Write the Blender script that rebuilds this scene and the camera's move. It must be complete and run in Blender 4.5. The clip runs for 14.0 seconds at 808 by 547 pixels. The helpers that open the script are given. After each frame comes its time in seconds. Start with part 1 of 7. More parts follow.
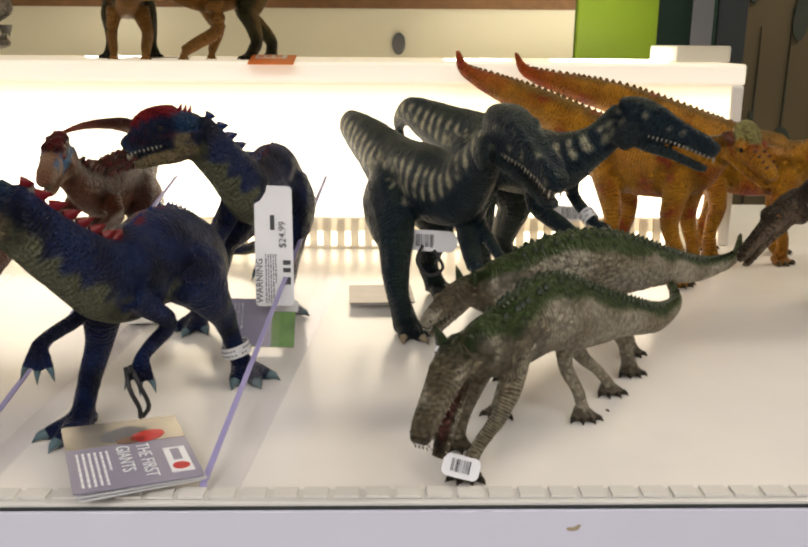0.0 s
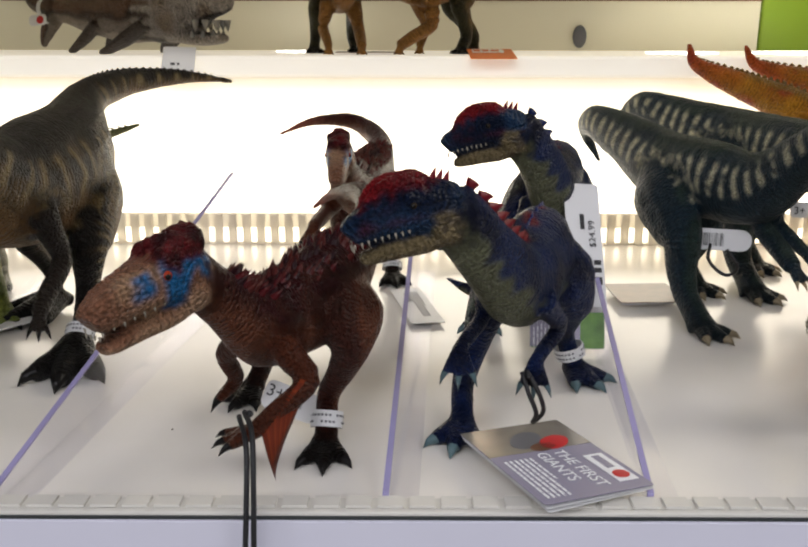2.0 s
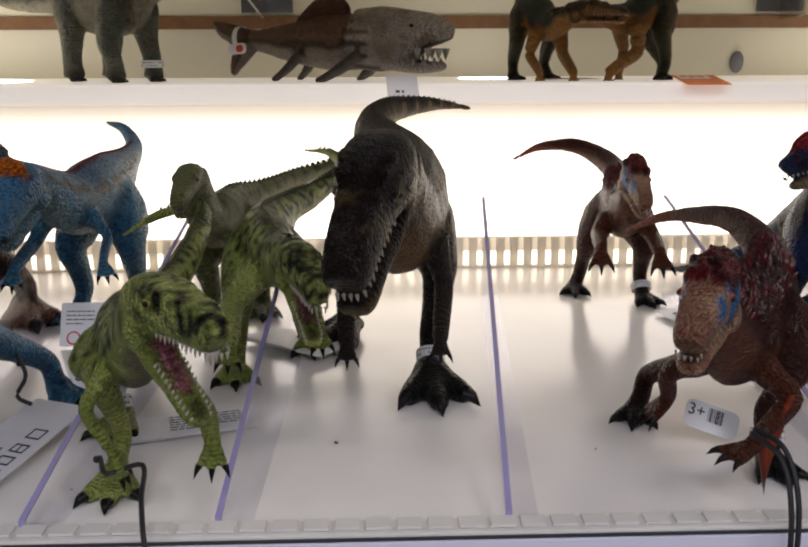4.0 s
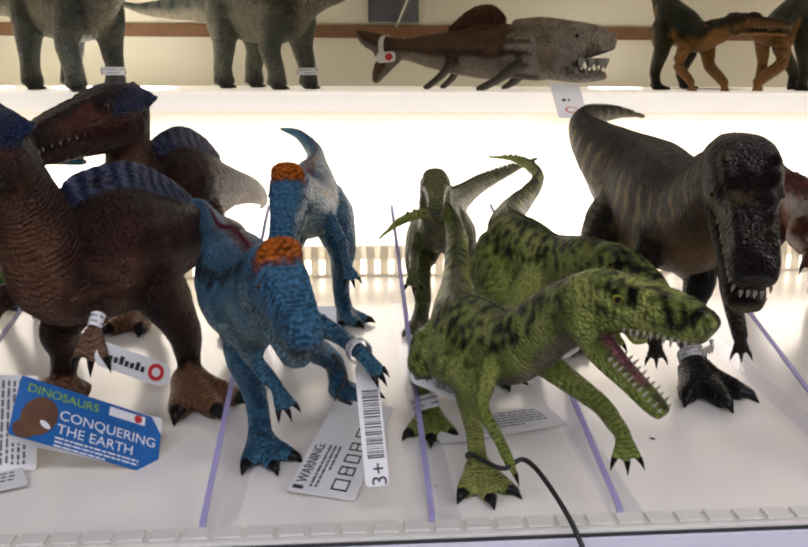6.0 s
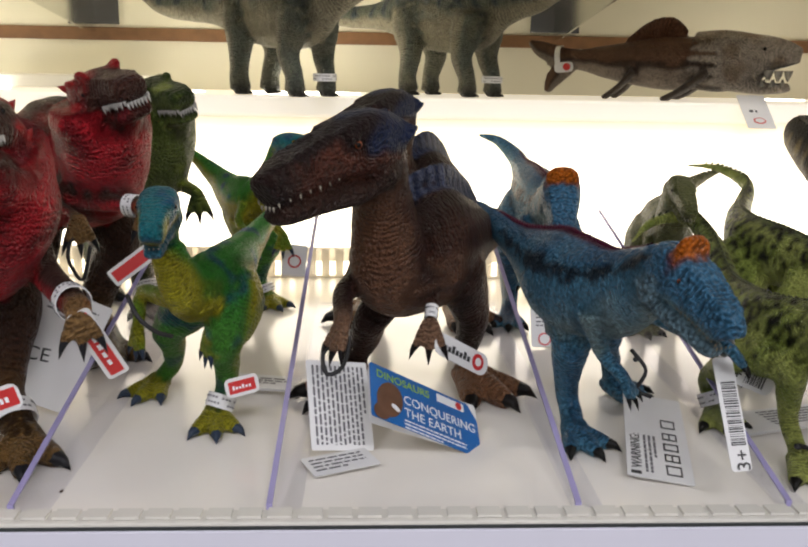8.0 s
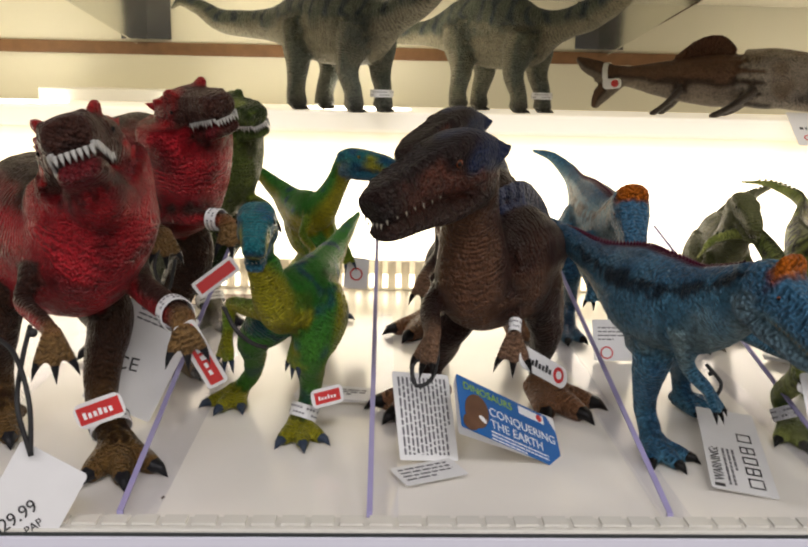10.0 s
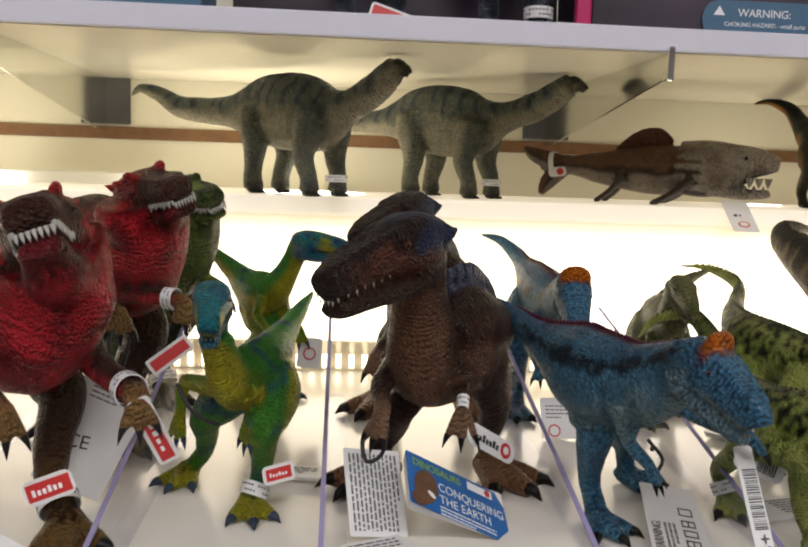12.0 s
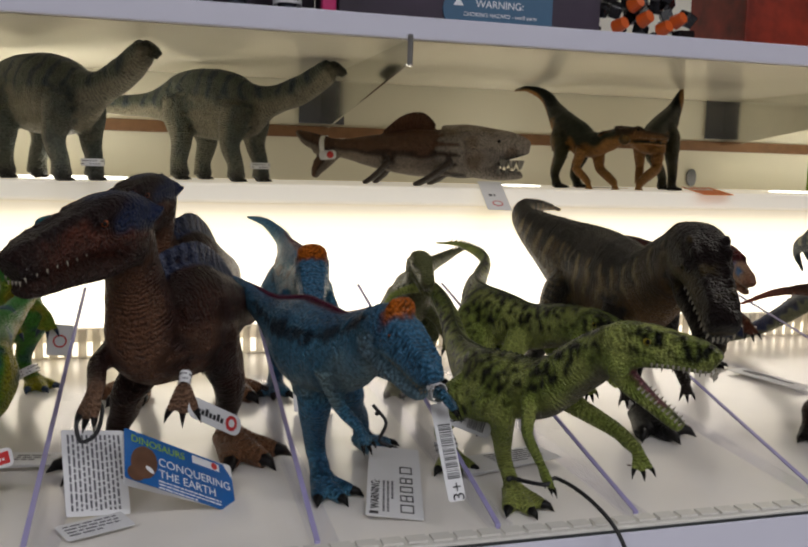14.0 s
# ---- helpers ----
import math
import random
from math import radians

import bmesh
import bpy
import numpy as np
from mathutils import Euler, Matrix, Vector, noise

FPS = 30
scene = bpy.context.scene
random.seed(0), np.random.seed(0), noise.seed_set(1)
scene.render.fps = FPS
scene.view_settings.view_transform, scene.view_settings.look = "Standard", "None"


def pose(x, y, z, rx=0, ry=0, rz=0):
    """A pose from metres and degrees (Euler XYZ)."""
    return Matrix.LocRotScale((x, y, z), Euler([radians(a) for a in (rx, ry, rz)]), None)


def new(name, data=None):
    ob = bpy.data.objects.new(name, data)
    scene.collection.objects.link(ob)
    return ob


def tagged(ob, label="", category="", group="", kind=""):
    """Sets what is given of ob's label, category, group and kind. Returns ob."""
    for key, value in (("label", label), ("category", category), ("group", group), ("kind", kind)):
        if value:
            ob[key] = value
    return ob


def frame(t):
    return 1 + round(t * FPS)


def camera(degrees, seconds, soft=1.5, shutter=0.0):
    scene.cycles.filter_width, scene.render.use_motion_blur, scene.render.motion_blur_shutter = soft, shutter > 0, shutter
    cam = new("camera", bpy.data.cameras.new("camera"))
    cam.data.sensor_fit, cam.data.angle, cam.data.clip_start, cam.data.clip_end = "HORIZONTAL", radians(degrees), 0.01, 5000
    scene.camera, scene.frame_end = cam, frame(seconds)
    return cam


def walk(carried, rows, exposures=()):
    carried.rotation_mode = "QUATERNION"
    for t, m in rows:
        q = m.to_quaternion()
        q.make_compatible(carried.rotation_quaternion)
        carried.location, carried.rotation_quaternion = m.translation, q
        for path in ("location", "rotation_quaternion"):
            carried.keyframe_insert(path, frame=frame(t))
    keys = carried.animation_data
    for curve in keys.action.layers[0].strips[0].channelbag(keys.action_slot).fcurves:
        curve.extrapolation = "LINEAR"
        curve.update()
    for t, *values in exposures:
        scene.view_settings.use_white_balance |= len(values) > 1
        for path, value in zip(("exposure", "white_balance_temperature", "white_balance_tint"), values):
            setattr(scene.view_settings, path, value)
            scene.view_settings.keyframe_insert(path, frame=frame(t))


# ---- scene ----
cam = camera(49.8, 14.0, soft=2.2)
METRES, EYE, BACK, TILT, LEAN, TURN = 0.92, 0.198, -0.335, -15.0, -0.37, -1.14
ROWS = [
    (0.0, 0.0, 0.0, 0.0, 0.0, 0.0, -0.0),
    (0.5, -0.06, -0.0031, 0.0033, -0.25, 0.02, -0.18),
    (1.0, -0.1095, -0.0012, 0.0054, -0.03, 0.18, -0.71),
    (1.5, -0.1561, 0.0025, 0.0069, 0.74, -0.12, -0.56),
    (2.0, -0.2022, 0.0089, 0.0055, 1.47, -0.53, -0.07),
    (2.5, -0.2484, 0.0106, 0.0086, 1.45, -0.65, 0.11),
    (3.0, -0.3324, 0.0031, 0.0116, 0.56, -0.1, 0.51),
    (5.5, -0.6055, -0.0115, 0.0034, -2.11, 1.39, 0.88),
    (6.0, -0.6732, -0.0122, 0.0042, -3.21, 1.61, 0.98),
    (6.5, -0.7327, -0.0253, 0.007, -3.55, 2.18, 0.59),
    (7.0, -0.7909, -0.0297, 0.0077, -3.3, 2.53, 0.02),
    (7.5, -0.8273, -0.0287, 0.0059, -2.42, 2.28, -0.23),
    (8.0, -0.8474, -0.0357, -0.0013, -1.57, 2.08, -0.21),
    (8.5, -0.8668, -0.0425, -0.0015, -0.79, 2.41, -0.38),
    (11.0, -0.8939, -0.054, -0.0017, -1.47, 3.32, -1.11),
    (11.5, -0.8938, -0.0605, -0.0037, -2.44, 5.58, -1.02),
    (12.0, -0.89, -0.0657, -0.0049, -3.78, 8.33, -0.53),
    (12.5, -0.876, -0.0726, -0.0075, -5.23, 8.39, 0.18),
    (13.0, -0.8361, -0.0885, -0.0101, -7.7, 7.96, 1.24),
    (13.5, -0.8202, -0.0973, -0.0154, -11.51, 7.67, 2.24),
    (14.0, -0.8214, -0.0954, -0.016, -14.44, 7.3, 2.61),
]
walk(cam, [(t, pose(0, BACK, EYE, TILT, LEAN, TURN) @ pose(METRES * x, METRES * y, METRES * z, 90 + pitch, roll, yaw)) for t, x, y, z, yaw, pitch, roll in ROWS],
     exposures=[(0.0, 0.14, 7050, 10), (1.0, -0.02, 6750, 8), (2.0, 0.0, 6400, 10), (2.5, 0.04, 6350, 10), (3.0, -0.4, 6450, 10), (5.4, -0.06, 5900, 28), (6.3, 0.1, 6500, 10), (8.0, 0.22, 6600, 10), (8.5, 0.22, 6850, 10), (11.0, 0.15, 7050, 10), (11.5, 0.12, 7250, 10), (12.5, 0.1, 6700, 10), (13.5, -0.1, 6650, 10), (14.0, -0.45, 6500, 10)])

# world and large lights: a shop interior, cool ceiling panels, warm light box on the shelf
world = bpy.data.worlds.new("world")
scene.world = world
world.use_nodes = True
world.node_tree.nodes["Background"].inputs[0].default_value = (0.75, 0.8, 0.9, 1)
world.node_tree.nodes["Background"].inputs[1].default_value = 0.04


def area_lamp(name, m, sx, sy, watts, colour):
    d = bpy.data.lights.new(name, "AREA")
    d.shape, d.size, d.size_y, d.energy, d.color = "RECTANGLE", sx, sy, watts, colour
    ob = new(name, d)
    ob.matrix_world = m
    return ob


CEIL = 1.75
for lx, ly in ((-2.2, -1.7), (-0.5, -1.7), (1.2, -1.7), (-2.2, -3.4), (-0.5, -3.4), (1.2, -3.4)):
    area_lamp("unseen_ceiling_lamp", pose(lx, ly, CEIL - 0.03), 1.1, 0.5, 23, (0.96, 0.95, 1.0))
# two more lamps, added out of view to brighten the far wall
for lx, ly in ((1.6, 0.9), (3.0, 0.9)):
    area_lamp("unseen_ceiling_lamp", pose(lx, ly, CEIL - 0.03), 1.1, 0.5, 22, (1.0, 0.93, 0.82))


# ---- materials ----
def mat(name):
    m = bpy.data.materials.new(name)
    m.use_nodes = True
    nt = m.node_tree
    return m, nt, nt.nodes["Principled BSDF"]


def node(nt, kind, **inputs):
    n = nt.nodes.new(kind)
    for k, v in inputs.items():
        n.inputs[k.replace("_", " ")].default_value = v
    return n


def plain(name, colour, rough=0.5, metal=0.0, vary=0.08, scale=60.0, bump=0.0, bump_scale=400.0, coat=0.0, trans=0.0):
    """A painted or moulded surface with two scales of uneven colour and fine relief."""
    m, nt, b = mat(name)
    tc = nt.nodes.new("ShaderNodeTexCoord")
    n1 = node(nt, "ShaderNodeTexNoise", Scale=scale, Detail=5.0)
    n2 = node(nt, "ShaderNodeTexNoise", Scale=scale * 0.12, Detail=3.0)
    nt.links.new(tc.outputs["Object"], n1.inputs["Vector"])
    nt.links.new(tc.outputs["Object"], n2.inputs["Vector"])
    add = nt.nodes.new("ShaderNodeMath")
    add.operation = "ADD"
    nt.links.new(n1.outputs["Fac"], add.inputs[0])
    nt.links.new(n2.outputs["Fac"], add.inputs[1])
    rng = nt.nodes.new("ShaderNodeMapRange")
    rng.inputs[1].default_value, rng.inputs[2].default_value = 0.6, 1.4
    rng.inputs[3].default_value, rng.inputs[4].default_value = 1 - vary, 1 + vary
    nt.links.new(add.outputs[0], rng.inputs[0])
    mix = nt.nodes.new("ShaderNodeVectorMath")
    mix.operation = "SCALE"
    mix.inputs[0].default_value = colour
    nt.links.new(rng.outputs[0], mix.inputs["Scale"])
    nt.links.new(mix.outputs[0], b.inputs["Base Color"])
    b.inputs["Roughness"].default_value = rough
    b.inputs["Metallic"].default_value = metal
    b.inputs["Coat Weight"].default_value = coat
    b.inputs["Transmission Weight"].default_value = trans
    if bump:
        n3 = node(nt, "ShaderNodeTexNoise", Scale=bump_scale, Detail=4.0)
        nt.links.new(tc.outputs["Object"], n3.inputs["Vector"])
        bp = node(nt, "ShaderNodeBump", Strength=bump, Distance=0.001)
        nt.links.new(n3.outputs["Fac"], bp.inputs["Height"])
        nt.links.new(bp.outputs[0], b.inputs["Normal"])
    return m


def glowing(name, colour, strength):
    m, nt, b = mat(name)
    b.inputs["Base Color"].default_value = (0.8, 0.78, 0.72, 1)
    b.inputs["Roughness"].default_value = 0.4
    b.inputs["Emission Color"].default_value = (*colour, 1)
    b.inputs["Emission Strength"].default_value = strength
    return m


def light_box_material(name, colour, strength, z0, z1):
    """Opal acrylic with a lamp strip behind it: brightest at mid height, weaker at its upper and lower edge."""
    m = glowing(name, colour, strength)
    nt, b = m.node_tree, m.node_tree.nodes["Principled BSDF"]
    tc = nt.nodes.new("ShaderNodeTexCoord")
    sep = nt.nodes.new("ShaderNodeSeparateXYZ")
    nt.links.new(tc.outputs["Object"], sep.inputs[0])
    rng = nt.nodes.new("ShaderNodeMapRange")
    rng.inputs[1].default_value, rng.inputs[2].default_value = z0, z1
    nt.links.new(sep.outputs["Z"], rng.inputs[0])
    ramp = nt.nodes.new("ShaderNodeValToRGB")
    ramp.color_ramp.interpolation = "EASE"
    e = ramp.color_ramp.elements
    e[0].position, e[0].color = 0.0, (0.75, 0.66, 0.5, 1)
    e[1].position, e[1].color = 1.0, (0.16, 0.125, 0.075, 1)
    for p, c in ((0.3, (1, 0.9, 0.72, 1)), (0.62, (1, 0.89, 0.7, 1)), (0.86, (0.5, 0.43, 0.29, 1))):
        k = e.new(p)
        k.color = c
    nt.links.new(rng.outputs[0], ramp.inputs[0])
    nt.links.new(ramp.outputs[0], b.inputs["Emission Color"])
    return m


def acrylic(name, colour, gloss=0.05):
    """Thin clear sheet: lets light straight through, with a weak sharp gloss."""
    m, nt, b = mat(name)
    nt.nodes.remove(b)
    tr = node(nt, "ShaderNodeBsdfTransparent", Color=(*colour, 1))
    gl = node(nt, "ShaderNodeBsdfGlossy", Color=(1, 1, 1, 1), Roughness=0.05)
    mx = node(nt, "ShaderNodeMixShader", Fac=gloss)
    nt.links.new(tr.outputs[0], mx.inputs[1])
    nt.links.new(gl.outputs[0], mx.inputs[2])
    nt.links.new(mx.outputs[0], nt.nodes["Material Output"].inputs["Surface"])
    return m


def see_through_plastic(name, colour, share=0.6):
    """Milky plastic that passes part of the light behind it."""
    m, nt, b = mat(name)
    b.inputs["Base Color"].default_value = (*colour, 1)
    b.inputs["Roughness"].default_value = 0.3
    tl = node(nt, "ShaderNodeBsdfTranslucent", Color=(*colour, 1))
    mx = node(nt, "ShaderNodeMixShader", Fac=share)
    nt.links.new(b.outputs[0], mx.inputs[1])
    nt.links.new(tl.outputs[0], mx.inputs[2])
    nt.links.new(mx.outputs[0], nt.nodes["Material Output"].inputs["Surface"])
    return m


WHITE_TRAY = plain("white_gloss_tray", (0.85, 0.815, 0.75), 0.16, vary=0.03, scale=30, bump=0.02, bump_scale=60)
WHITE_BOARD = plain("white_laminate", (0.7, 0.7, 0.8), 0.35, vary=0.03, scale=20)
UNDERSIDE = plain("glossy_laminate_warm_lit", (0.86, 0.82, 0.68), 0.14, vary=0.03, scale=12)
OPAL = plain("opal_acrylic_slab", (0.72, 0.7, 0.64), 0.3, vary=0.03, scale=20)
OPAL_LIT = glowing("opal_acrylic_lit_from_below", (1, 0.9, 0.74), 0.42)
GLOW = light_box_material("light_box_acrylic", (1, 0.9, 0.72), 3.0, 0.0, 0.158)
DISC = glowing("lit_disc", (1, 0.94, 0.82), 5.5)
WALL = plain("cream_wall_panel", (0.76, 0.73, 0.6), 0.55, vary=0.04, scale=9)
BROWN = plain("brown_slat_groove", (0.2, 0.1, 0.045), 0.5, vary=0.25, scale=90)
GREEN = plain("lime_green_paint", (0.21, 0.33, 0.02), 0.45, vary=0.06, scale=15)
STEEL = plain("brushed_steel", (0.72, 0.72, 0.69), 0.14, metal=1.0, vary=0.06, scale=40)
CHROME = plain("chrome", (0.8, 0.8, 0.8), 0.06, metal=1.0, vary=0.02)
PLATE = plain("grey_metal_plate", (0.2, 0.2, 0.2), 0.25, metal=0.9, vary=0.2, scale=30)
CLEAR = acrylic("clear_acrylic", (0.95, 0.95, 0.97))
LAVENDER = plain("violet_cut_acrylic_edge", (0.33, 0.3, 0.52), 0.2, vary=0.08, scale=120)
MILKY = see_through_plastic("milky_rail_plastic", (0.76, 0.73, 0.67), 0.62)
RAIL_PLASTIC = plain("clear_white_rail_plastic", (0.7, 0.68, 0.62), 0.25, vary=0.05, scale=80)
CARPET = plain("grey_shop_floor", (0.22, 0.21, 0.2), 0.6, vary=0.2, scale=20, bump=0.3, bump_scale=90)
ROOM = plain("shop_wall_paint", (0.5, 0.49, 0.46), 0.7, vary=0.05, scale=3)
DARK = plain("dark_fixture_paint_and_gap_shade", (0.03, 0.035, 0.035), 0.4, vary=0.2, scale=10)


# ---- mesh helpers ----
def mesh_of(name, bm, materials):
    me = bpy.data.meshes.new(name)
    bm.normal_update()
    bm.to_mesh(me)
    bm.free()
    for m in materials if isinstance(materials, (list, tuple)) else (materials,):
        me.materials.append(m)
    return me


def part(name, bm, material, parent=None, label=""):
    ob = new(name, mesh_of(name, bm, material))
    ob.parent = parent
    return tagged(ob, label=label)


def thing(name, m, label, category, group="", kind=""):
    ob = new(name)
    ob.matrix_world = m
    return tagged(ob, label, category, group, kind)


def box(x0, x1, y0, y1, z0, z1, bevel=0.0, bm=None):
    own = bm is None
    bm = bm or bmesh.new()
    r = bmesh.ops.create_cube(bm, size=1, matrix=Matrix.LocRotScale(((x0 + x1) / 2, (y0 + y1) / 2, (z0 + z1) / 2), None, (abs(x1 - x0), abs(y1 - y0), abs(z1 - z0))))
    if bevel:
        es = list({e for v in r["verts"] for e in v.link_edges})
        bmesh.ops.bevel(bm, geom=es, offset=bevel, segments=2, affect="EDGES", profile=0.5)
    return bm


def prism(outline, axis, a0, a1):
    """Extrudes an outline of 2D points along an axis ('x', 'y' or 'z')."""
    bm = bmesh.new()
    def at(p, a):
        return {"x": (a, p[0], p[1]), "y": (p[0], a, p[1]), "z": (p[0], p[1], a)}[axis]
    lo = [bm.verts.new(at(p, a0)) for p in outline]
    hi = [bm.verts.new(at(p, a1)) for p in outline]
    bm.faces.new(lo)
    bm.faces.new(hi)
    for i in range(len(outline)):
        j = (i + 1) % len(outline)
        bm.faces.new((lo[i], lo[j], hi[j], hi[i]))
    bmesh.ops.recalc_face_normals(bm, faces=bm.faces)
    return bm


# ---- the shelf unit ----
X0, X1 = -1.75, 0.75          # ends of the fixture
RISER_Y, RISER_Z, RISER_X = 0.515, 0.178, 0.345
WALL_Y = 0.742
FLOOR_Z = -0.85

tagged(part("floor", box(-5, 5, -6, 4, FLOOR_Z - 0.1, FLOOR_Z), CARPET), "grey flecked hard shop floor under the fixture", "floor", kind="structure")
tagged(part("ceiling", box(-5, 5, -6, 4, CEIL, CEIL + 0.1), WHITE_BOARD), "plain white shop ceiling above the shelves", "ceiling", kind="structure")
tagged(part("wall_south", box(-5, 5, -6.1, -6, FLOOR_Z, CEIL), ROOM), "plain pale grey shop wall", "wall", kind="structure")
tagged(part("wall_west", box(-5.1, -5, -6, 4, FLOOR_Z, CEIL), ROOM), "plain pale grey shop wall", "wall", kind="structure")
tagged(part("wall_east", box(5, 5.1, -6, 4, FLOOR_Z, CEIL), ROOM), "plain pale grey shop wall", "wall", kind="structure")
tagged(part("wall_north", box(-5, 5, 4, 4.1, FLOOR_Z, CEIL), ROOM), "plain pale grey shop wall", "wall", kind="structure")

shelf = thing("display_shelf", pose(0, 0, 0), "white glossy toy display shelf with bluish front edge", "shelf", kind="structure")
part("tray", box(X0, X1, 0.0146, WALL_Y, -0.006, 0.0), WHITE_TRAY, shelf)
part("lip", box(X0, X1, 0.0031, 0.0145, -0.0055, 0.0048, 0.0006), RAIL_PLASTIC, shelf, "raised white front lip")
# solid dark strip that stands in for the shade in this gap
part("joint", box(X0, X1, 0.0024, 0.003, 0.0018, 0.0034), DARK, shelf, "thin dark strip for the shaded gap under the lip")
part("front_edge", box(X0, X1, 0.0014, 0.003, -0.05, 0.0017, 0.0005), WHITE_BOARD, shelf, "bluish white front edge board")
part("board", box(X0, X1, 0.0032, WALL_Y, -0.05, -0.0064), WHITE_BOARD, shelf)
part("base_cabinet", box(X0 + 0.02, X1 - 0.02, 0.02, WALL_Y, FLOOR_Z, -0.0505), WHITE_BOARD, shelf)

riser = thing("riser", pose(0, 0, 0), "back-lit opal acrylic riser step glowing warm white", "riser", kind="structure")
part("light_panel", box(X0, RISER_X - 0.012, RISER_Y, RISER_Y + 0.006, 0.0, 0.158), GLOW, riser, "glowing opal acrylic front panel")
part("top", box(X0, RISER_X, RISER_Y - 0.004, WALL_Y, 0.158, RISER_Z, 0.003), OPAL_LIT, riser, "opal top lit softly from inside")
part("end_panel", box(RISER_X - 0.012, RISER_X, RISER_Y - 0.002, WALL_Y, 0.0, 0.158, 0.002), OPAL, riser)

for dx, dy, r in ((0.235, 0.61, 0.062), (0.097, 0.61, 0.036), (-0.30, 0.66, 0.03), (-0.845, 0.61, 0.062), (-1.0, 0.61, 0.05), (-1.22, 0.61, 0.062)):
    bm = bmesh.new()
    bmesh.ops.create_cone(bm, cap_ends=True, segments=40, radius1=r, radius2=r, depth=0.001, matrix=pose(dx, dy, RISER_Z + 0.0006))
    part("lit_disc", bm, DISC, riser, "bright round light opening in the riser top")

wall = thing("wall_back_panel", pose(0, 0, 0), "cream slat wall panel with a brown groove built as a strip", "wall panel", kind="structure")
part("panel", box(X0, 0.225, WALL_Y, WALL_Y + 0.02, 0.0, 0.9), WALL, wall)
# the slat wall's brown groove, modelled as a strip proud of the panel
part("groove_strip", box(X0, 0.225, WALL_Y - 0.0035, WALL_Y - 0.0002, 0.234, 0.249, 0.0008), BROWN, wall, "brown slat-wall groove built as a raised strip")

post = tagged(part("side_post", box(0.227, 0.325, WALL_Y - 0.002, WALL_Y + 0.3, FLOOR_Z, 0.9, 0.003), GREEN), "lime green painted end post of the fixture", "post", kind="structure")

# upper shelf, its brackets and wall plates
UP_Z, UP_T, UP_Y = 0.309, 0.019, 0.328
up = thing("upper_shelf", pose(0, 0, 0), "white laminated upper shelf, glossy underside coloured for warm reflected light", "shelf", kind="structure")
part("board", box(X0, 0.5, UP_Y, WALL_Y - 0.001, UP_Z, UP_Z + UP_T, 0.0012), WHITE_BOARD, up)


# added sheet: its cream colour carries warm light reflected from wall and riser
part("underside", box(X0, 0.5, UP_Y + 0.004, WALL_Y - 0.002, UP_Z - 0.0009, UP_Z - 0.0002), UNDERSIDE, up, "glossy underside, cream with painted-in reflected light")


def shelf_bracket(x):
    t = thing("shelf_bracket", pose(x, 0, 0), "polished steel shelf bracket with a chrome nose", "bracket", "shelf brackets")
    outline = [(WALL_Y - 0.004, UP_Z - 0.001), (WALL_Y - 0.004, UP_Z - 0.066), (WALL_Y - 0.05, UP_Z - 0.064), (0.338, UP_Z - 0.022), (0.331, UP_Z - 0.016), (0.331, UP_Z - 0.001)]
    part("blade", prism(outline, "x", -0.0012, 0.0012), STEEL, t)
    part("nose", box(-0.003, 0.003, 0.322, 0.3305, UP_Z - 0.024, UP_Z + 0.004, 0.002), CHROME, t, "bright chrome nose cap")
    part("wall_plate", box(-0.03, 0.03, WALL_Y - 0.006, WALL_Y - 0.0038, 0.252, UP_Z - 0.0005, 0.0006), PLATE, t, "dull dark steel wall plate")
    return t


for bx in (-1.1, -0.548, 0.062):
    shelf_bracket(bx)

# comb rails that hold the dividers
PITCH = 0.01355


def comb_rail(name, y0, y1, h, tooth_w, label, stuff, low=0.35):
    t = thing(name, pose(0, 0, 0), label, "rail")
    part("strip", box(X0, RISER_X - 0.014, y0, y1, 0.0051 if y0 < 0.1 else 0.0004, max(h * low, 0.0052) if y0 < 0.1 else h * low), stuff, t)
    tooth = mesh_of("tooth", box(-tooth_w / 2, tooth_w / 2, y0, y1, h * low, h, 0.0), stuff)
    n = 0
    x = X0 + 0.5
    while x < RISER_X - 0.01:
        ob = new("tooth", tooth)
        ob.parent, ob.location = t, (x, 0, 0)
        x += PITCH
        n += 1
    return t


comb_rail("front_divider_rail", 0.0062, 0.0144, 0.0064, 0.0108, "low white plastic comb rail along the shelf front", RAIL_PLASTIC, 0.79)
comb_rail("rear_divider_rail", 0.5, 0.503, 0.03, 0.0078, "translucent plastic comb rail at the foot of the riser", MILKY, 0.06)
part("cover_strip", box(X0, RISER_X - 0.014, 0.504, 0.5055, 0.016, 0.0305), MILKY, bpy.data.objects["rear_divider_rail"], "milky upper strip")

# clear dividers: sloping blade with violet cut edge on an L foot
DIVIDERS = ((-1.06, 0), (-0.938, 0), (-0.822, -0.5), (-0.679, -0.5), (-0.579, -1), (-0.494, -1), (-0.367, -5), (-0.196, -2.8), (-0.082, -4.5))


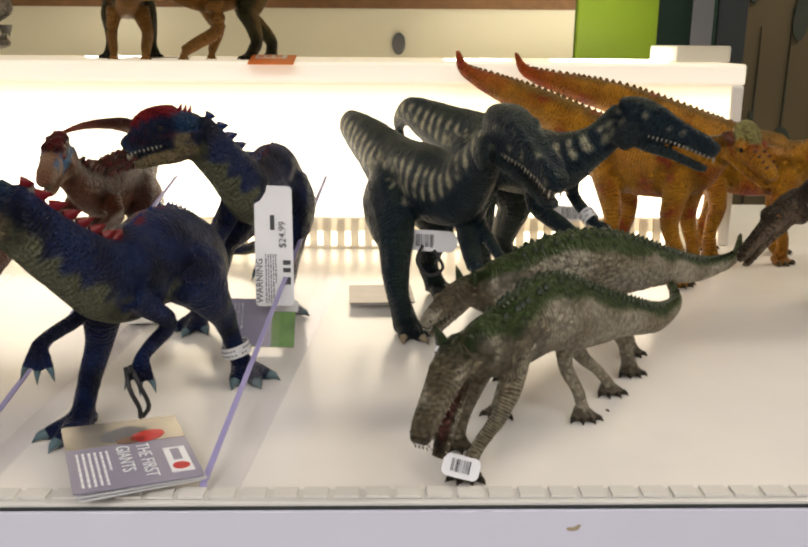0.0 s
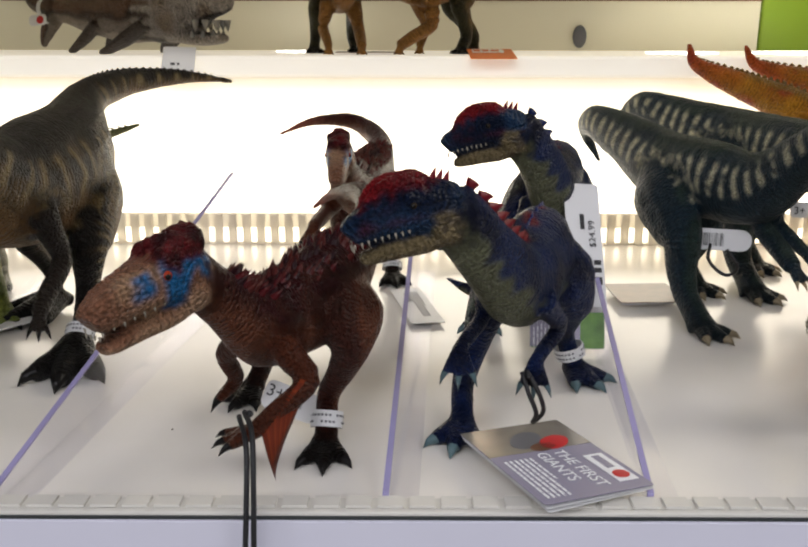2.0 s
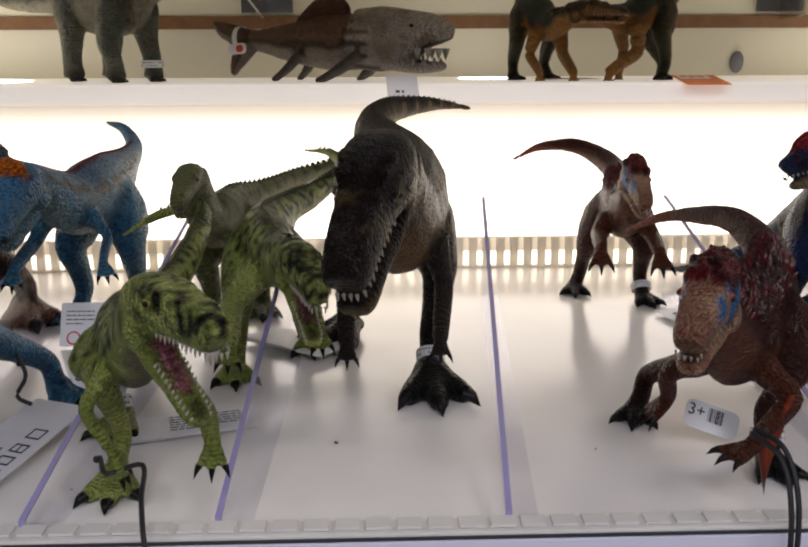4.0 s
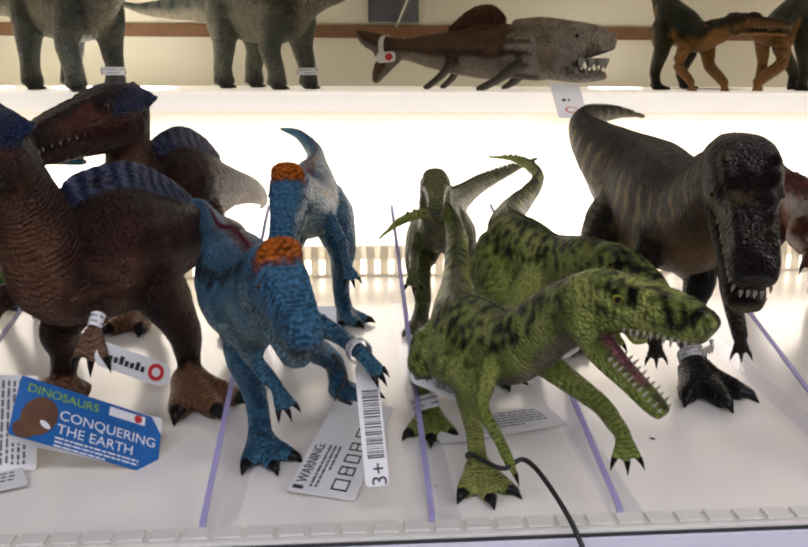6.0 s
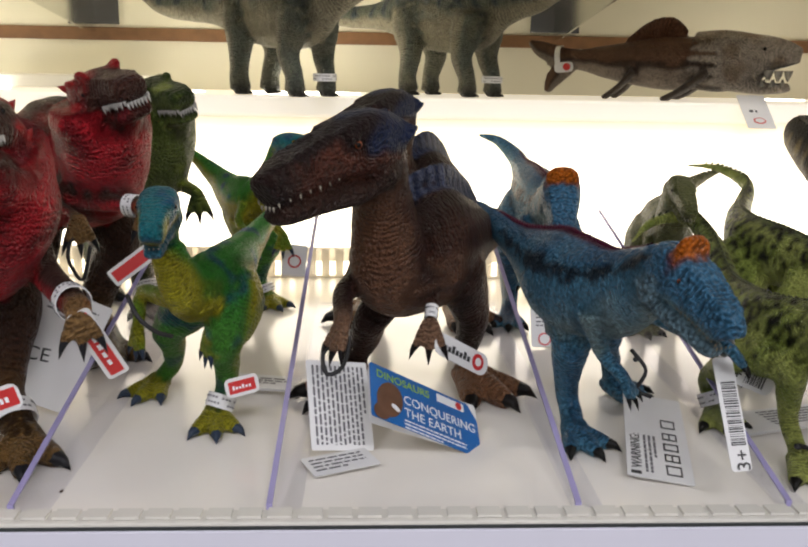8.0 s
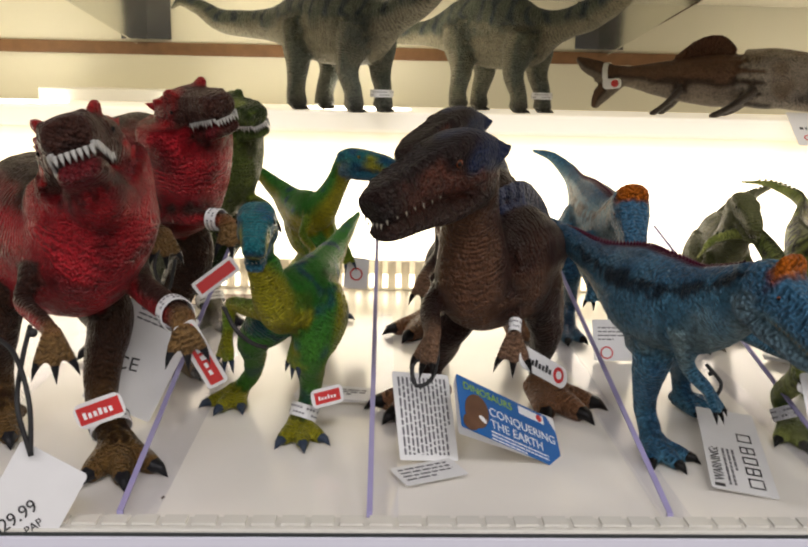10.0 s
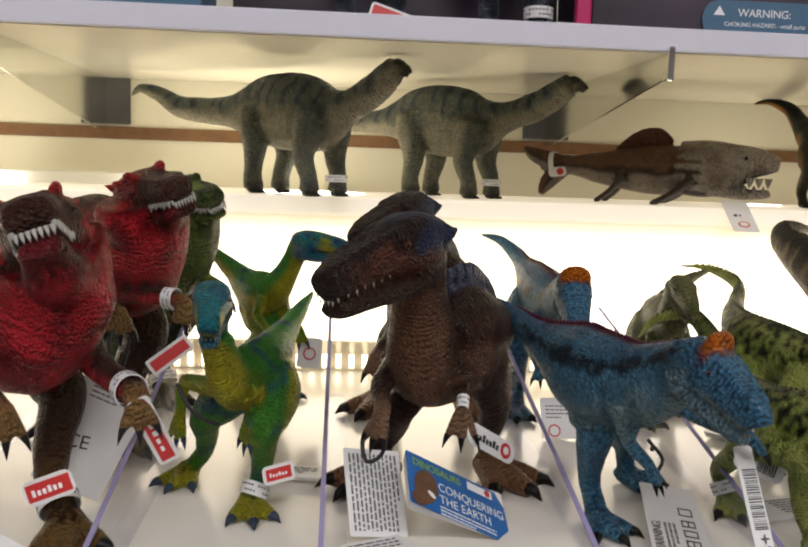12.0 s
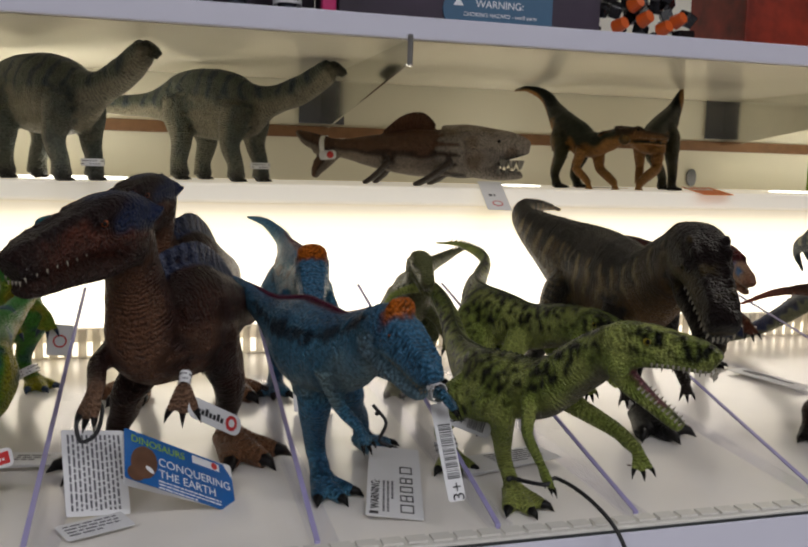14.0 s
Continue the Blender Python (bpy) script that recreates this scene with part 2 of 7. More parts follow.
def divider(x, turn):
    t = thing("shelf_divider", pose(x, 0.0, 0, 0, 0, turn), "clear acrylic shelf divider with violet cut edge", "divider", "shelf dividers")
    z = lambda y: 0.007 + (y - 0.015) * 0.205
    part("blade", prism([(0.0166, 0.0006), (0.4, 0.0006), (0.4, z(0.4)), (0.0166, z(0.0166))], "x", -0.001, 0.001), CLEAR, t).visible_shadow = False
    part("cut_edge", prism([(0.0165, z(0.0165)), (0.4, z(0.4)), (0.4, z(0.4) + 0.0009), (0.0148, z(0.0148) + 0.0009), (0.0148, 0.0006), (0.0165, 0.0006)], "x", -0.0014, 0.0014), LAVENDER, t, "violet cut edge")
    part("foot", box(0.0012, 0.014, 0.0166, 0.4, 0.0004, 0.0014), CLEAR, t).visible_shadow = False
    return t


for dx, turn in DIVIDERS:
    divider(dx, turn)


# ---- toy figures: lofted body, limbs and head fused into one skin, then painted by body region ----
from mathutils import kdtree

BODY, LEG, ARM, HEAD, JAW, CREST, FOOT = range(7)


def rgb(h):
    """Linear colour from a hex string."""
    v = [int(h[i:i + 2], 16) / 255 for i in (0, 2, 4)]
    return np.array([x / 12.92 if x < 0.04045 else ((x + 0.055) / 1.055) ** 2.4 for x in v])


def catmull(pts, step=0.0035):
    """Smooth line through rows of numbers (x, y, z, then radii)."""
    p = [np.array(q, float) for q in pts]
    p = [2 * p[0] - p[1]] + p + [2 * p[-1] - p[-2]]
    out = []
    for i in range(1, len(p) - 2):
        n = max(2, int(np.linalg.norm(p[i + 1][:3] - p[i][:3]) / step))
        for k in range(n):
            t = k / n
            out.append(0.5 * (2 * p[i] + (p[i + 1] - p[i - 1]) * t + (2 * p[i - 1] - 5 * p[i] + 4 * p[i + 1] - p[i + 2]) * t * t + (3 * p[i] - p[i - 1] - 3 * p[i + 1] + p[i + 2]) * t ** 3))
    out.append(p[-2])
    a = np.array(out)
    a[:, 3:] = np.maximum(a[:, 3:], 0.0012)
    return a


def unit(v):
    v = np.array(v, float)
    return v / (np.linalg.norm(v) + 1e-12)


UPV = np.array((0, 0, 1.0))


class Figure:
    def __init__(self, support=0.0):
        self.v, self.f, self.att = [], [], []
        self.xv, self.xf, self.xc = [], [], []
        self.support = support
        self.spine = None

    def tube(self, pts, code, n=12, up=UPV, a0=0.0, a1=1.0, step=0.0035, square=1.0):
        a = catmull(pts, step)
        m = len(a)
        base = len(self.v)
        d = np.gradient(a[:, :3], axis=0)
        rings = []
        for i in range(m):
            f = unit(d[i])
            side = np.cross(f, up)
            if np.linalg.norm(side) < 0.15:
                side = np.cross(f, np.array((0.3, -1.0, 0.2)))
            side = unit(side)
            u = unit(np.cross(side, f))
            rings.append((a[i, :3], side, u, a[i, 3], a[i, -1]))
            for k in range(n):
                th = 2 * math.pi * k / n
                c, s = math.cos(th), math.sin(th)
                self.v.append(a[i, :3] + side * math.copysign(abs(s) ** square, s) * a[i, 3] + u * math.copysign(abs(c) ** square, c) * a[i, -1])
                self.att.append((code, a0 + (a1 - a0) * i / (m - 1), c))
        for i in range(m - 1):
            for k in range(n):
                q = (k + 1) % n
                self.f.append((base + i * n + k, base + i * n + q, base + (i + 1) * n + q, base + (i + 1) * n + k))
        self.f.append(tuple(base + k for k in reversed(range(n))))
        self.f.append(tuple(base + (m - 1) * n + k for k in range(n)))
        return rings

    def blob(self, centre, axes, code, up=0.5, along=0.5):
        """An ellipsoid; axes are three vectors."""
        base = len(self.v)
        nu, nv = 12, 7
        A = [np.array(x, float) for x in axes]
        for j in range(nv):
            ph = math.pi * (j + 0.5) / nv
            for i in range(nu):
                th = 2 * math.pi * i / nu
                self.v.append(np.array(centre) + A[0] * math.sin(ph) * math.cos(th) + A[1] * math.sin(ph) * math.sin(th) + A[2] * math.cos(ph))
                self.att.append((code, along, up))
        for j in range(nv - 1):
            for i in range(nu):
                k = (i + 1) % nu
                self.f.append((base + j * nu + i, base + (j + 1) * nu + i, base + (j + 1) * nu + k, base + j * nu + k))
        self.f.append(tuple(base + i for i in range(nu)))
        self.f.append(tuple(base + (nv - 1) * nu + i for i in reversed(range(nu))))

    # details that stay crisp, outside the fused skin
    def cone(self, p, tip, r, colour, flat=None, n=6, bend=None):
        p, tip = np.array(p, float), np.array(tip, float)
        d = unit(tip - p)
        s = unit(np.cross(d, flat if flat is not None else (0.31, 0.77, 0.55)))
        w = np.cross(s, d)
        mid = (p + tip) / 2 + (np.array(bend) if bend is not None else 0)
        base = len(self.xv)
        for q, k in ((p, 1.0), (mid, 0.62)):
            for i in range(n):
                th = 2 * math.pi * i / n
                self.xv.append(q + s * math.cos(th) * r * k * (0.45 if flat is not None else 1) + w * math.sin(th) * r * k)
                self.xc.append(colour)
        self.xv.append(tip)
        self.xc.append(colour)
        for i in range(n):
            j = (i + 1) % n
            self.xf.append((base + i, base + j, base + n + j, base + n + i))
            self.xf.append((base + n + i, base + n + j, base + 2 * n))

    def ball(self, c, r, colour):
        base = len(self.xv)
        nu, nv = 10, 6
        for j in range(nv + 1):
            ph = math.pi * j / nv
            for i in range(nu):
                th = 2 * math.pi * i / nu
                self.xv.append(np.array(c) + r * np.array((math.sin(ph) * math.cos(th), math.sin(ph) * math.sin(th), math.cos(ph))))
                self.xc.append(colour)
        for j in range(nv):
            for i in range(nu):
                k = (i + 1) % nu
                self.xf.append((base + j * nu + i, base + (j + 1) * nu + i, base + (j + 1) * nu + k, base + j * nu + k))

    def foot(self, p, heading, size, claw, toes=(-34, 0, 34), r=0.18, back=True, fan=1.0):
        p = np.array(p, float)
        z = self.support
        for k, deg in enumerate(toes):
            th = heading + math.radians(deg)
            d = np.array((math.cos(th), math.sin(th), 0))
            ln = size * (1.0 if abs(deg) < 5 else 0.86) * fan
            q = [(*(p + UPV * size * 0.28), size * r * 1.5), (*(p + d * ln * 0.35 + UPV * size * 0.2), size * r * 1.15),
                 (*(np.array((p[0], p[1], z)) + d * ln * 0.68 + UPV * size * 0.15), size * r * 1.0), (*(np.array((p[0], p[1], z)) + d * ln * 0.92 + UPV * size * 0.12), size * r * 0.75)]
            self.tube([(a, b, c, w, w) for a, b, c, w in q], FOOT, n=8, step=0.003)
            e = np.array((p[0], p[1], z)) + d * ln * 0.88 + UPV * size * 0.13
            self.cone(e, e + d * size * 0.3 - UPV * size * 0.1, size * r * 0.72, claw, bend=UPV * size * 0.05)
        if back:
            th = heading + math.pi * 0.86
            d = np.array((math.cos(th), math.sin(th), 0))
            self.tube([(*(p + UPV * size * 0.3), size * r, size * r), (*(p + d * size * 0.28 + UPV * size * 0.16), size * r * 0.6, size * r * 0.6)], FOOT, n=8)

    def hand(self, p, d, size, claw, n=3, spread=0.55):
        p, d = np.array(p, float), unit(d)
        s = unit(np.cross(d, UPV) + np.array((0.01, 0, 0)))
        for k in range(n):
            off = (k - (n - 1) / 2) * spread
            e = unit(d + s * off)
            q = p + e * size * 0.75
            self.tube([(*p, size * 0.2, size * 0.2), (*(p + e * size * 0.4 - UPV * size * 0.02), size * 0.16, size * 0.16), (*q, size * 0.11, size * 0.11)], ARM, n=8, step=0.003, a0=0.8, a1=1.0)
            self.cone(q - e * size * 0.05, q + e * size * 0.26 - UPV * size * 0.11, size * 0.1, claw, bend=UPV * size * 0.04)

    def head(self, occ, sn, kind, gape, opts):
        occ, sn = np.array(occ, float), np.array(sn, float)
        L = np.linalg.norm(sn - occ)
        f = unit(sn - occ)
        r = unit(np.cross(f, UPV))
        roll = opts.get("roll", 0.0)
        u = np.cross(r, f)
        if roll:
            r, u = r * math.cos(roll) + u * math.sin(roll), u * math.cos(roll) - r * math.sin(roll)
        skull, jaw = HEADS[kind]
        wk, hk = opts.get("hw", 1.0), opts.get("hh", 1.0)
        at = lambda s, o, w=0.0: occ + f * s * L + u * o * L + r * w * L
        ring = self.tube([(*at(s, o * hk), w * L * wk, h * L * hk) for s, o, w, h in skull], HEAD, n=16, up=u, step=0.003, square=0.78)
        hinge = at(0.08, -0.07 * hk)
        ca, sa = math.cos(gape), math.sin(gape)
        def jpos(p):
            q = p - hinge
            a, b, c = q @ f, q @ u, q @ r
            return hinge + f * (a * ca + b * sa) + u * (-a * sa + b * ca) + r * c
        self.tube([(*jpos(at(s, o * hk)), w * L * wk, h * L * hk) for s, o, w, h in jaw], JAW, n=12, up=u, step=0.003, square=0.8)
        tooth = opts.get("tooth", 0.05)
        if tooth:
            ss = np.linspace(opts.get("t0", 0.42), 0.97, opts.get("teeth", 11))
            sk = np.array(skull)
            jw = np.array(jaw)
            for i, s in enumerate(ss):
                o, w, h = (np.interp(s, sk[:, 0], sk[:, k]) for k in (1, 2, 3))
                tl = tooth * (0.75 + 0.5 * ((i * 7) % 5) / 4)
                for sg in (-1, 1):
                    b = at(s, (o - h * 0.62) * hk, sg * w * wk * 0.8)
                    self.cone(b, b - u * tl * L * 1.5 + r * sg * tl * L * 0.15, tooth * L * 0.34, opts.get("tooth_colour", IVORY))
                if gape > 0.1 and s < 0.95:
                    o, w, h = (np.interp(s, jw[:, 0], jw[:, k]) for k in (1, 2, 3))
                    for sg in (-1, 1):
                        b = jpos(at(s, (o + h * 0.6) * hk, sg * w * wk * 0.8))
                        self.cone(b, b + (jpos(at(0, 1)) - jpos(at(0, 0))) / L * tl * L * 1.2, tooth * L * 0.3, IVORY)
            nf = opts.get("front", 4)
            for k in range(nf):
                w = (k / (nf - 1) * 2 - 1) * (0.055 if nf < 5 else 0.085)
                b = at(0.985, -0.07 * hk, w * wk)
                self.cone(b, b - u * tooth * L * 1.5 + f * tooth * L * 0.2, tooth * L * 0.36, opts.get("tooth_colour", IVORY))
            if gape > 0.25:
                self.tube([(*jpos(at(0.25, -0.09 * hk)), 0.07 * L * wk, 0.025 * L), (*jpos(at(0.75, -0.115 * hk)), 0.045 * L * wk, 0.02 * L)], CREST if opts.get("crest") is None else JAW, n=8, a0=2, a1=2)
        es, eo = opts.get("eye_at", (0.36, 0.1))
        sk = np.array(skull)
        w, h, o = (np.interp(es, sk[:, 0], sk[:, k]) for k in (2, 3, 1))
        er = opts.get("eye_r", 0.042) * L
        for sg in (-1, 1):
            k = min(0.95, abs(eo * hk - o * hk) / (h * hk))
            c = at(es, eo * hk, sg * w * wk * math.sqrt(1 - k * k) * 0.93)
            self.ball(c, er, opts.get("iris", rgb("c07020")))
            self.ball(c + r * sg * er * 0.5 + f * er * 0.25, er * 0.62, rgb("0a0806"))
            if opts.get("brow", True):
                self.blob(c + u * er * 1.25 - r * sg * er * 0.2, (f * er * 2.4, r * er * 1.2, u * er * 0.75), HEAD, 0.9, es)
        # ridges from brow to nostril, cheek and jaw corners
        for sg in (-1, 1):
            rows = []
            for s in (0.3, 0.5, 0.7, 0.88):
                o, w, h = (np.interp(s, sk[:, 0], sk[:, k]) for k in (1, 2, 3))
                rows.append((*at(s, (o + h * 0.8) * hk, sg * w * wk * 0.68), 0.026 * L * wk, 0.03 * L * hk))
            self.tube(rows, HEAD, n=8, up=u, step=0.003, a0=0.3, a1=0.88)
            self.blob(at(0.1, -0.11 * hk, sg * 0.145 * wk), (f * L * 0.13, r * L * 0.06, u * L * 0.1 * hk), JAW, 0.0, 0.1)
        # nostrils
        for sg in (-1, 1):
            o, w, h = (np.interp(0.93, sk[:, 0], sk[:, k]) for k in (1, 2, 3))
            self.ball(at(0.93, (o + h * 0.35) * hk, sg * w * wk * 0.84), 0.014 * L, rgb("120d0a"))
        return at, f, u, r, L

    def spikes(self, pts, a0, a1, n, h, colour, lean=-0.3, width=0.6):
        """A row of flat scales on the back between two fractions of the spine."""
        for i in range(n):
            a = a0 + (a1 - a0) * i / max(1, n - 1)
            k = a * (len(pts) - 1)
            j = min(int(k), len(pts) - 2)
            p, side, u, w, hh = pts[j]
            p2, _, u2, _, h2 = pts[j + 1]
            t = k - j
            c = p * (1 - t) + p2 * t + u * (hh * (1 - t) + h2 * t) * 0.93
            d = unit(p2 - p)
            e = math.sin(math.pi * (i + 1) / (n + 1)) ** 0.5
            self.cone(c, c + u * h * e + d * h * lean, h * width, colour, flat=np.cross(u, d) * 0 + d, n=6)

    def build(self, name, material, paint, label, category, group, voxel=0.0016, at=None):
        me = bpy.data.meshes.new(name)
        me.from_pydata([tuple(v) for v in self.v], [], self.f)
        tmp = new("raw", me)
        bmt = bmesh.new()
        bmt.from_mesh(me)
        bmesh.ops.recalc_face_normals(bmt, faces=bmt.faces)
        bmt.to_mesh(me)
        bmt.free()
        md = tmp.modifiers.new("fuse", "REMESH")
        md.mode, md.voxel_size, md.use_smooth_shade = "VOXEL", voxel, True
        sm = tmp.modifiers.new("soften", "SMOOTH")
        sm.factor, sm.iterations = 0.5, 3
        skin = bpy.data.meshes.new_from_object(tmp.evaluated_get(bpy.context.evaluated_depsgraph_get()))
        bpy.data.objects.remove(tmp)
        n = len(skin.vertices)
        co = np.empty(n * 3)
        skin.vertices.foreach_get("co", co)
        co = co.reshape(-1, 3)
        kd = kdtree.KDTree(len(self.v))
        for i, v in enumerate(self.v):
            kd.insert(v, i)
        kd.balance()
        att = np.array(self.att)
        code, al, up = np.zeros(n, int), np.zeros(n), np.zeros(n)
        for i, c in enumerate(co):
            hits = kd.find_n(c, 3)
            code[i] = att[hits[0][1], 0]
            ws = [1 / (h[2] + 1e-4) for h in hits]
            s = sum(ws)
            al[i] = sum(att[h[1], 1] * w for h, w in zip(hits, ws)) / s
            up[i] = sum(att[h[1], 2] * w for h, w in zip(hits, ws)) / s
        n1 = np.array([noise.noise(Vector(c) * 55) for c in co])
        n2 = np.array([noise.noise(Vector(c) * 170 + Vector((7, 3, 1))) for c in co])
        nrm = np.empty(n * 3)
        skin.vertices.foreach_get("normal", nrm)
        co = co + nrm.reshape(-1, 3) * (n1 * 0.0006 + n2 * 0.0003)[:, None] * np.isin(code, (BODY, LEG))[:, None]
        co[:, 2] = np.maximum(co[:, 2], self.support + 0.0003)
        ed = np.empty(len(skin.edges) * 2, int)
        skin.edges.foreach_get("vertices", ed)
        ed = ed.reshape(-1, 2)
        same = ed[code[ed[:, 0]] == code[ed[:, 1]]]

        def relax(x, links, times):
            for _ in range(times):
                t, k = x.copy(), np.ones(len(x))
                np.add.at(t, links[:, 0], x[links[:, 1]])
                np.add.at(t, links[:, 1], x[links[:, 0]])
                np.add.at(k, links.ravel(), 1)
                x = (t.T / k).T
            return x
        al, up = relax(al, same, 8), relax(up, same, 3)
        colour = paint(code, al, up, co, n1, n2)
        lip = np.maximum(smooth(-up, 0.72, 0.92) * (code == HEAD), smooth(up, 0.6, 0.85) * (code == JAW)) * (al > 0.25) * (al < 1.5)
        colour = relax(np.clip(lerp(colour, rgb("241412"), lip * 0.8), 0, 1), ed, 1)
        lum = colour @ np.array((0.25, 0.65, 0.1))
        colour = colour * (0.45 + 0.55 * smooth(lum, 0.0, 0.14))[:, None]
        run = al * np.array([RUN.get(int(c), 0.05) for c in code])
        base = np.array(at if at is not None else (co[:, 0].mean(), co[:, 1].mean(), self.support))
        faces = [tuple(p.vertices) for p in skin.polygons]
        bpy.data.meshes.remove(skin)
        allv = np.vstack([co, np.array(self.xv).reshape(-1, 3)]) if self.xv else co
        allv[:, 2] = np.maximum(allv[:, 2], self.support + 0.0003)
        allf = faces + [tuple(i + n for i in q) for q in self.xf]
        out = bpy.data.meshes.new(name)
        out.from_pydata([tuple(v - base) for v in allv], [], allf)
        cols = np.ones((len(allv), 4))
        cols[:n, :3] = colour
        if self.xv:
            cols[n:, :3] = np.array(self.xc)
        layer = out.color_attributes.new("paint", "FLOAT_COLOR", "POINT")
        layer.data.foreach_set("color", cols.ravel())
        det = out.attributes.new("skin", "FLOAT", "POINT")
        det.data.foreach_set("value", np.concatenate([np.ones(n), np.zeros(len(allv) - n)]))
        rn = out.attributes.new("run", "FLOAT", "POINT")
        rn.data.foreach_set("value", np.concatenate([run, np.zeros(len(allv) - n)]))
        out.polygons.foreach_set("use_smooth", np.ones(len(allf), bool))
        out.materials.append(material)
        ob = new(name, out)
        ob.location = base
        return tagged(ob, label, category, group)


RUN = {BODY: 0.42, LEG: 0.13, ARM: 0.08, HEAD: 0.06, JAW: 0.05, FOOT: 0.035}     # rough lengths in metres, for the skin folds
IVORY = rgb("d8d0bc")
BLACKCLAW = rgb("1c1a18")
def profile(rows):
    """Rows of place, top, bottom, half width as centre line and half sizes."""
    return [(s, (t + b) / 2, w, (t - b) / 2) for s, t, b, w in rows]


HEADS = {
    "rex": (profile([(-0.12, 0.17, -0.16, 0.17), (0.06, 0.26, -0.17, 0.225), (0.26, 0.275, -0.13, 0.215), (0.48, 0.21, -0.1, 0.16), (0.75, 0.18, -0.09, 0.145), (0.92, 0.15, -0.09, 0.135), (1.0, 0.1, -0.085, 0.11)]),
            profile([(0.0, -0.05, -0.27, 0.175), (0.3, -0.12, -0.29, 0.16), (0.6, -0.095, -0.25, 0.13), (0.88, -0.085, -0.22, 0.12), (0.97, -0.09, -0.19, 0.09)])),
    "long": (profile([(-0.08, 0.12, -0.13, 0.11), (0.12, 0.165, -0.12, 0.13), (0.33, 0.145, -0.1, 0.11), (0.55, 0.085, -0.075, 0.078), (0.8, 0.05, -0.075, 0.066), (0.93, 0.045, -0.08, 0.075), (1.0, 0.015, -0.07, 0.045)]),
             profile([(0.03, -0.04, -0.17, 0.11), (0.3, -0.085, -0.17, 0.09), (0.6, -0.075, -0.145, 0.064), (0.9, -0.08, -0.14, 0.062), (0.97, -0.08, -0.12, 0.035)])),
    "mid": (profile([(-0.1, 0.13, -0.14, 0.14), (0.1, 0.2, -0.14, 0.175), (0.35, 0.2, -0.11, 0.16), (0.6, 0.168, -0.09, 0.13), (0.82, 0.145, -0.085, 0.112), (0.94, 0.12, -0.085, 0.1), (1.0, 0.07, -0.08, 0.078)]),
            profile([(0.0, -0.05, -0.22, 0.145), (0.3, -0.1, -0.24, 0.13), (0.6, -0.09, -0.205, 0.105), (0.87, -0.08, -0.175, 0.092), (0.96, -0.085, -0.15, 0.068)])),
}


JOINTS = []      # for each two-legged figure: two shanks, then its wrists


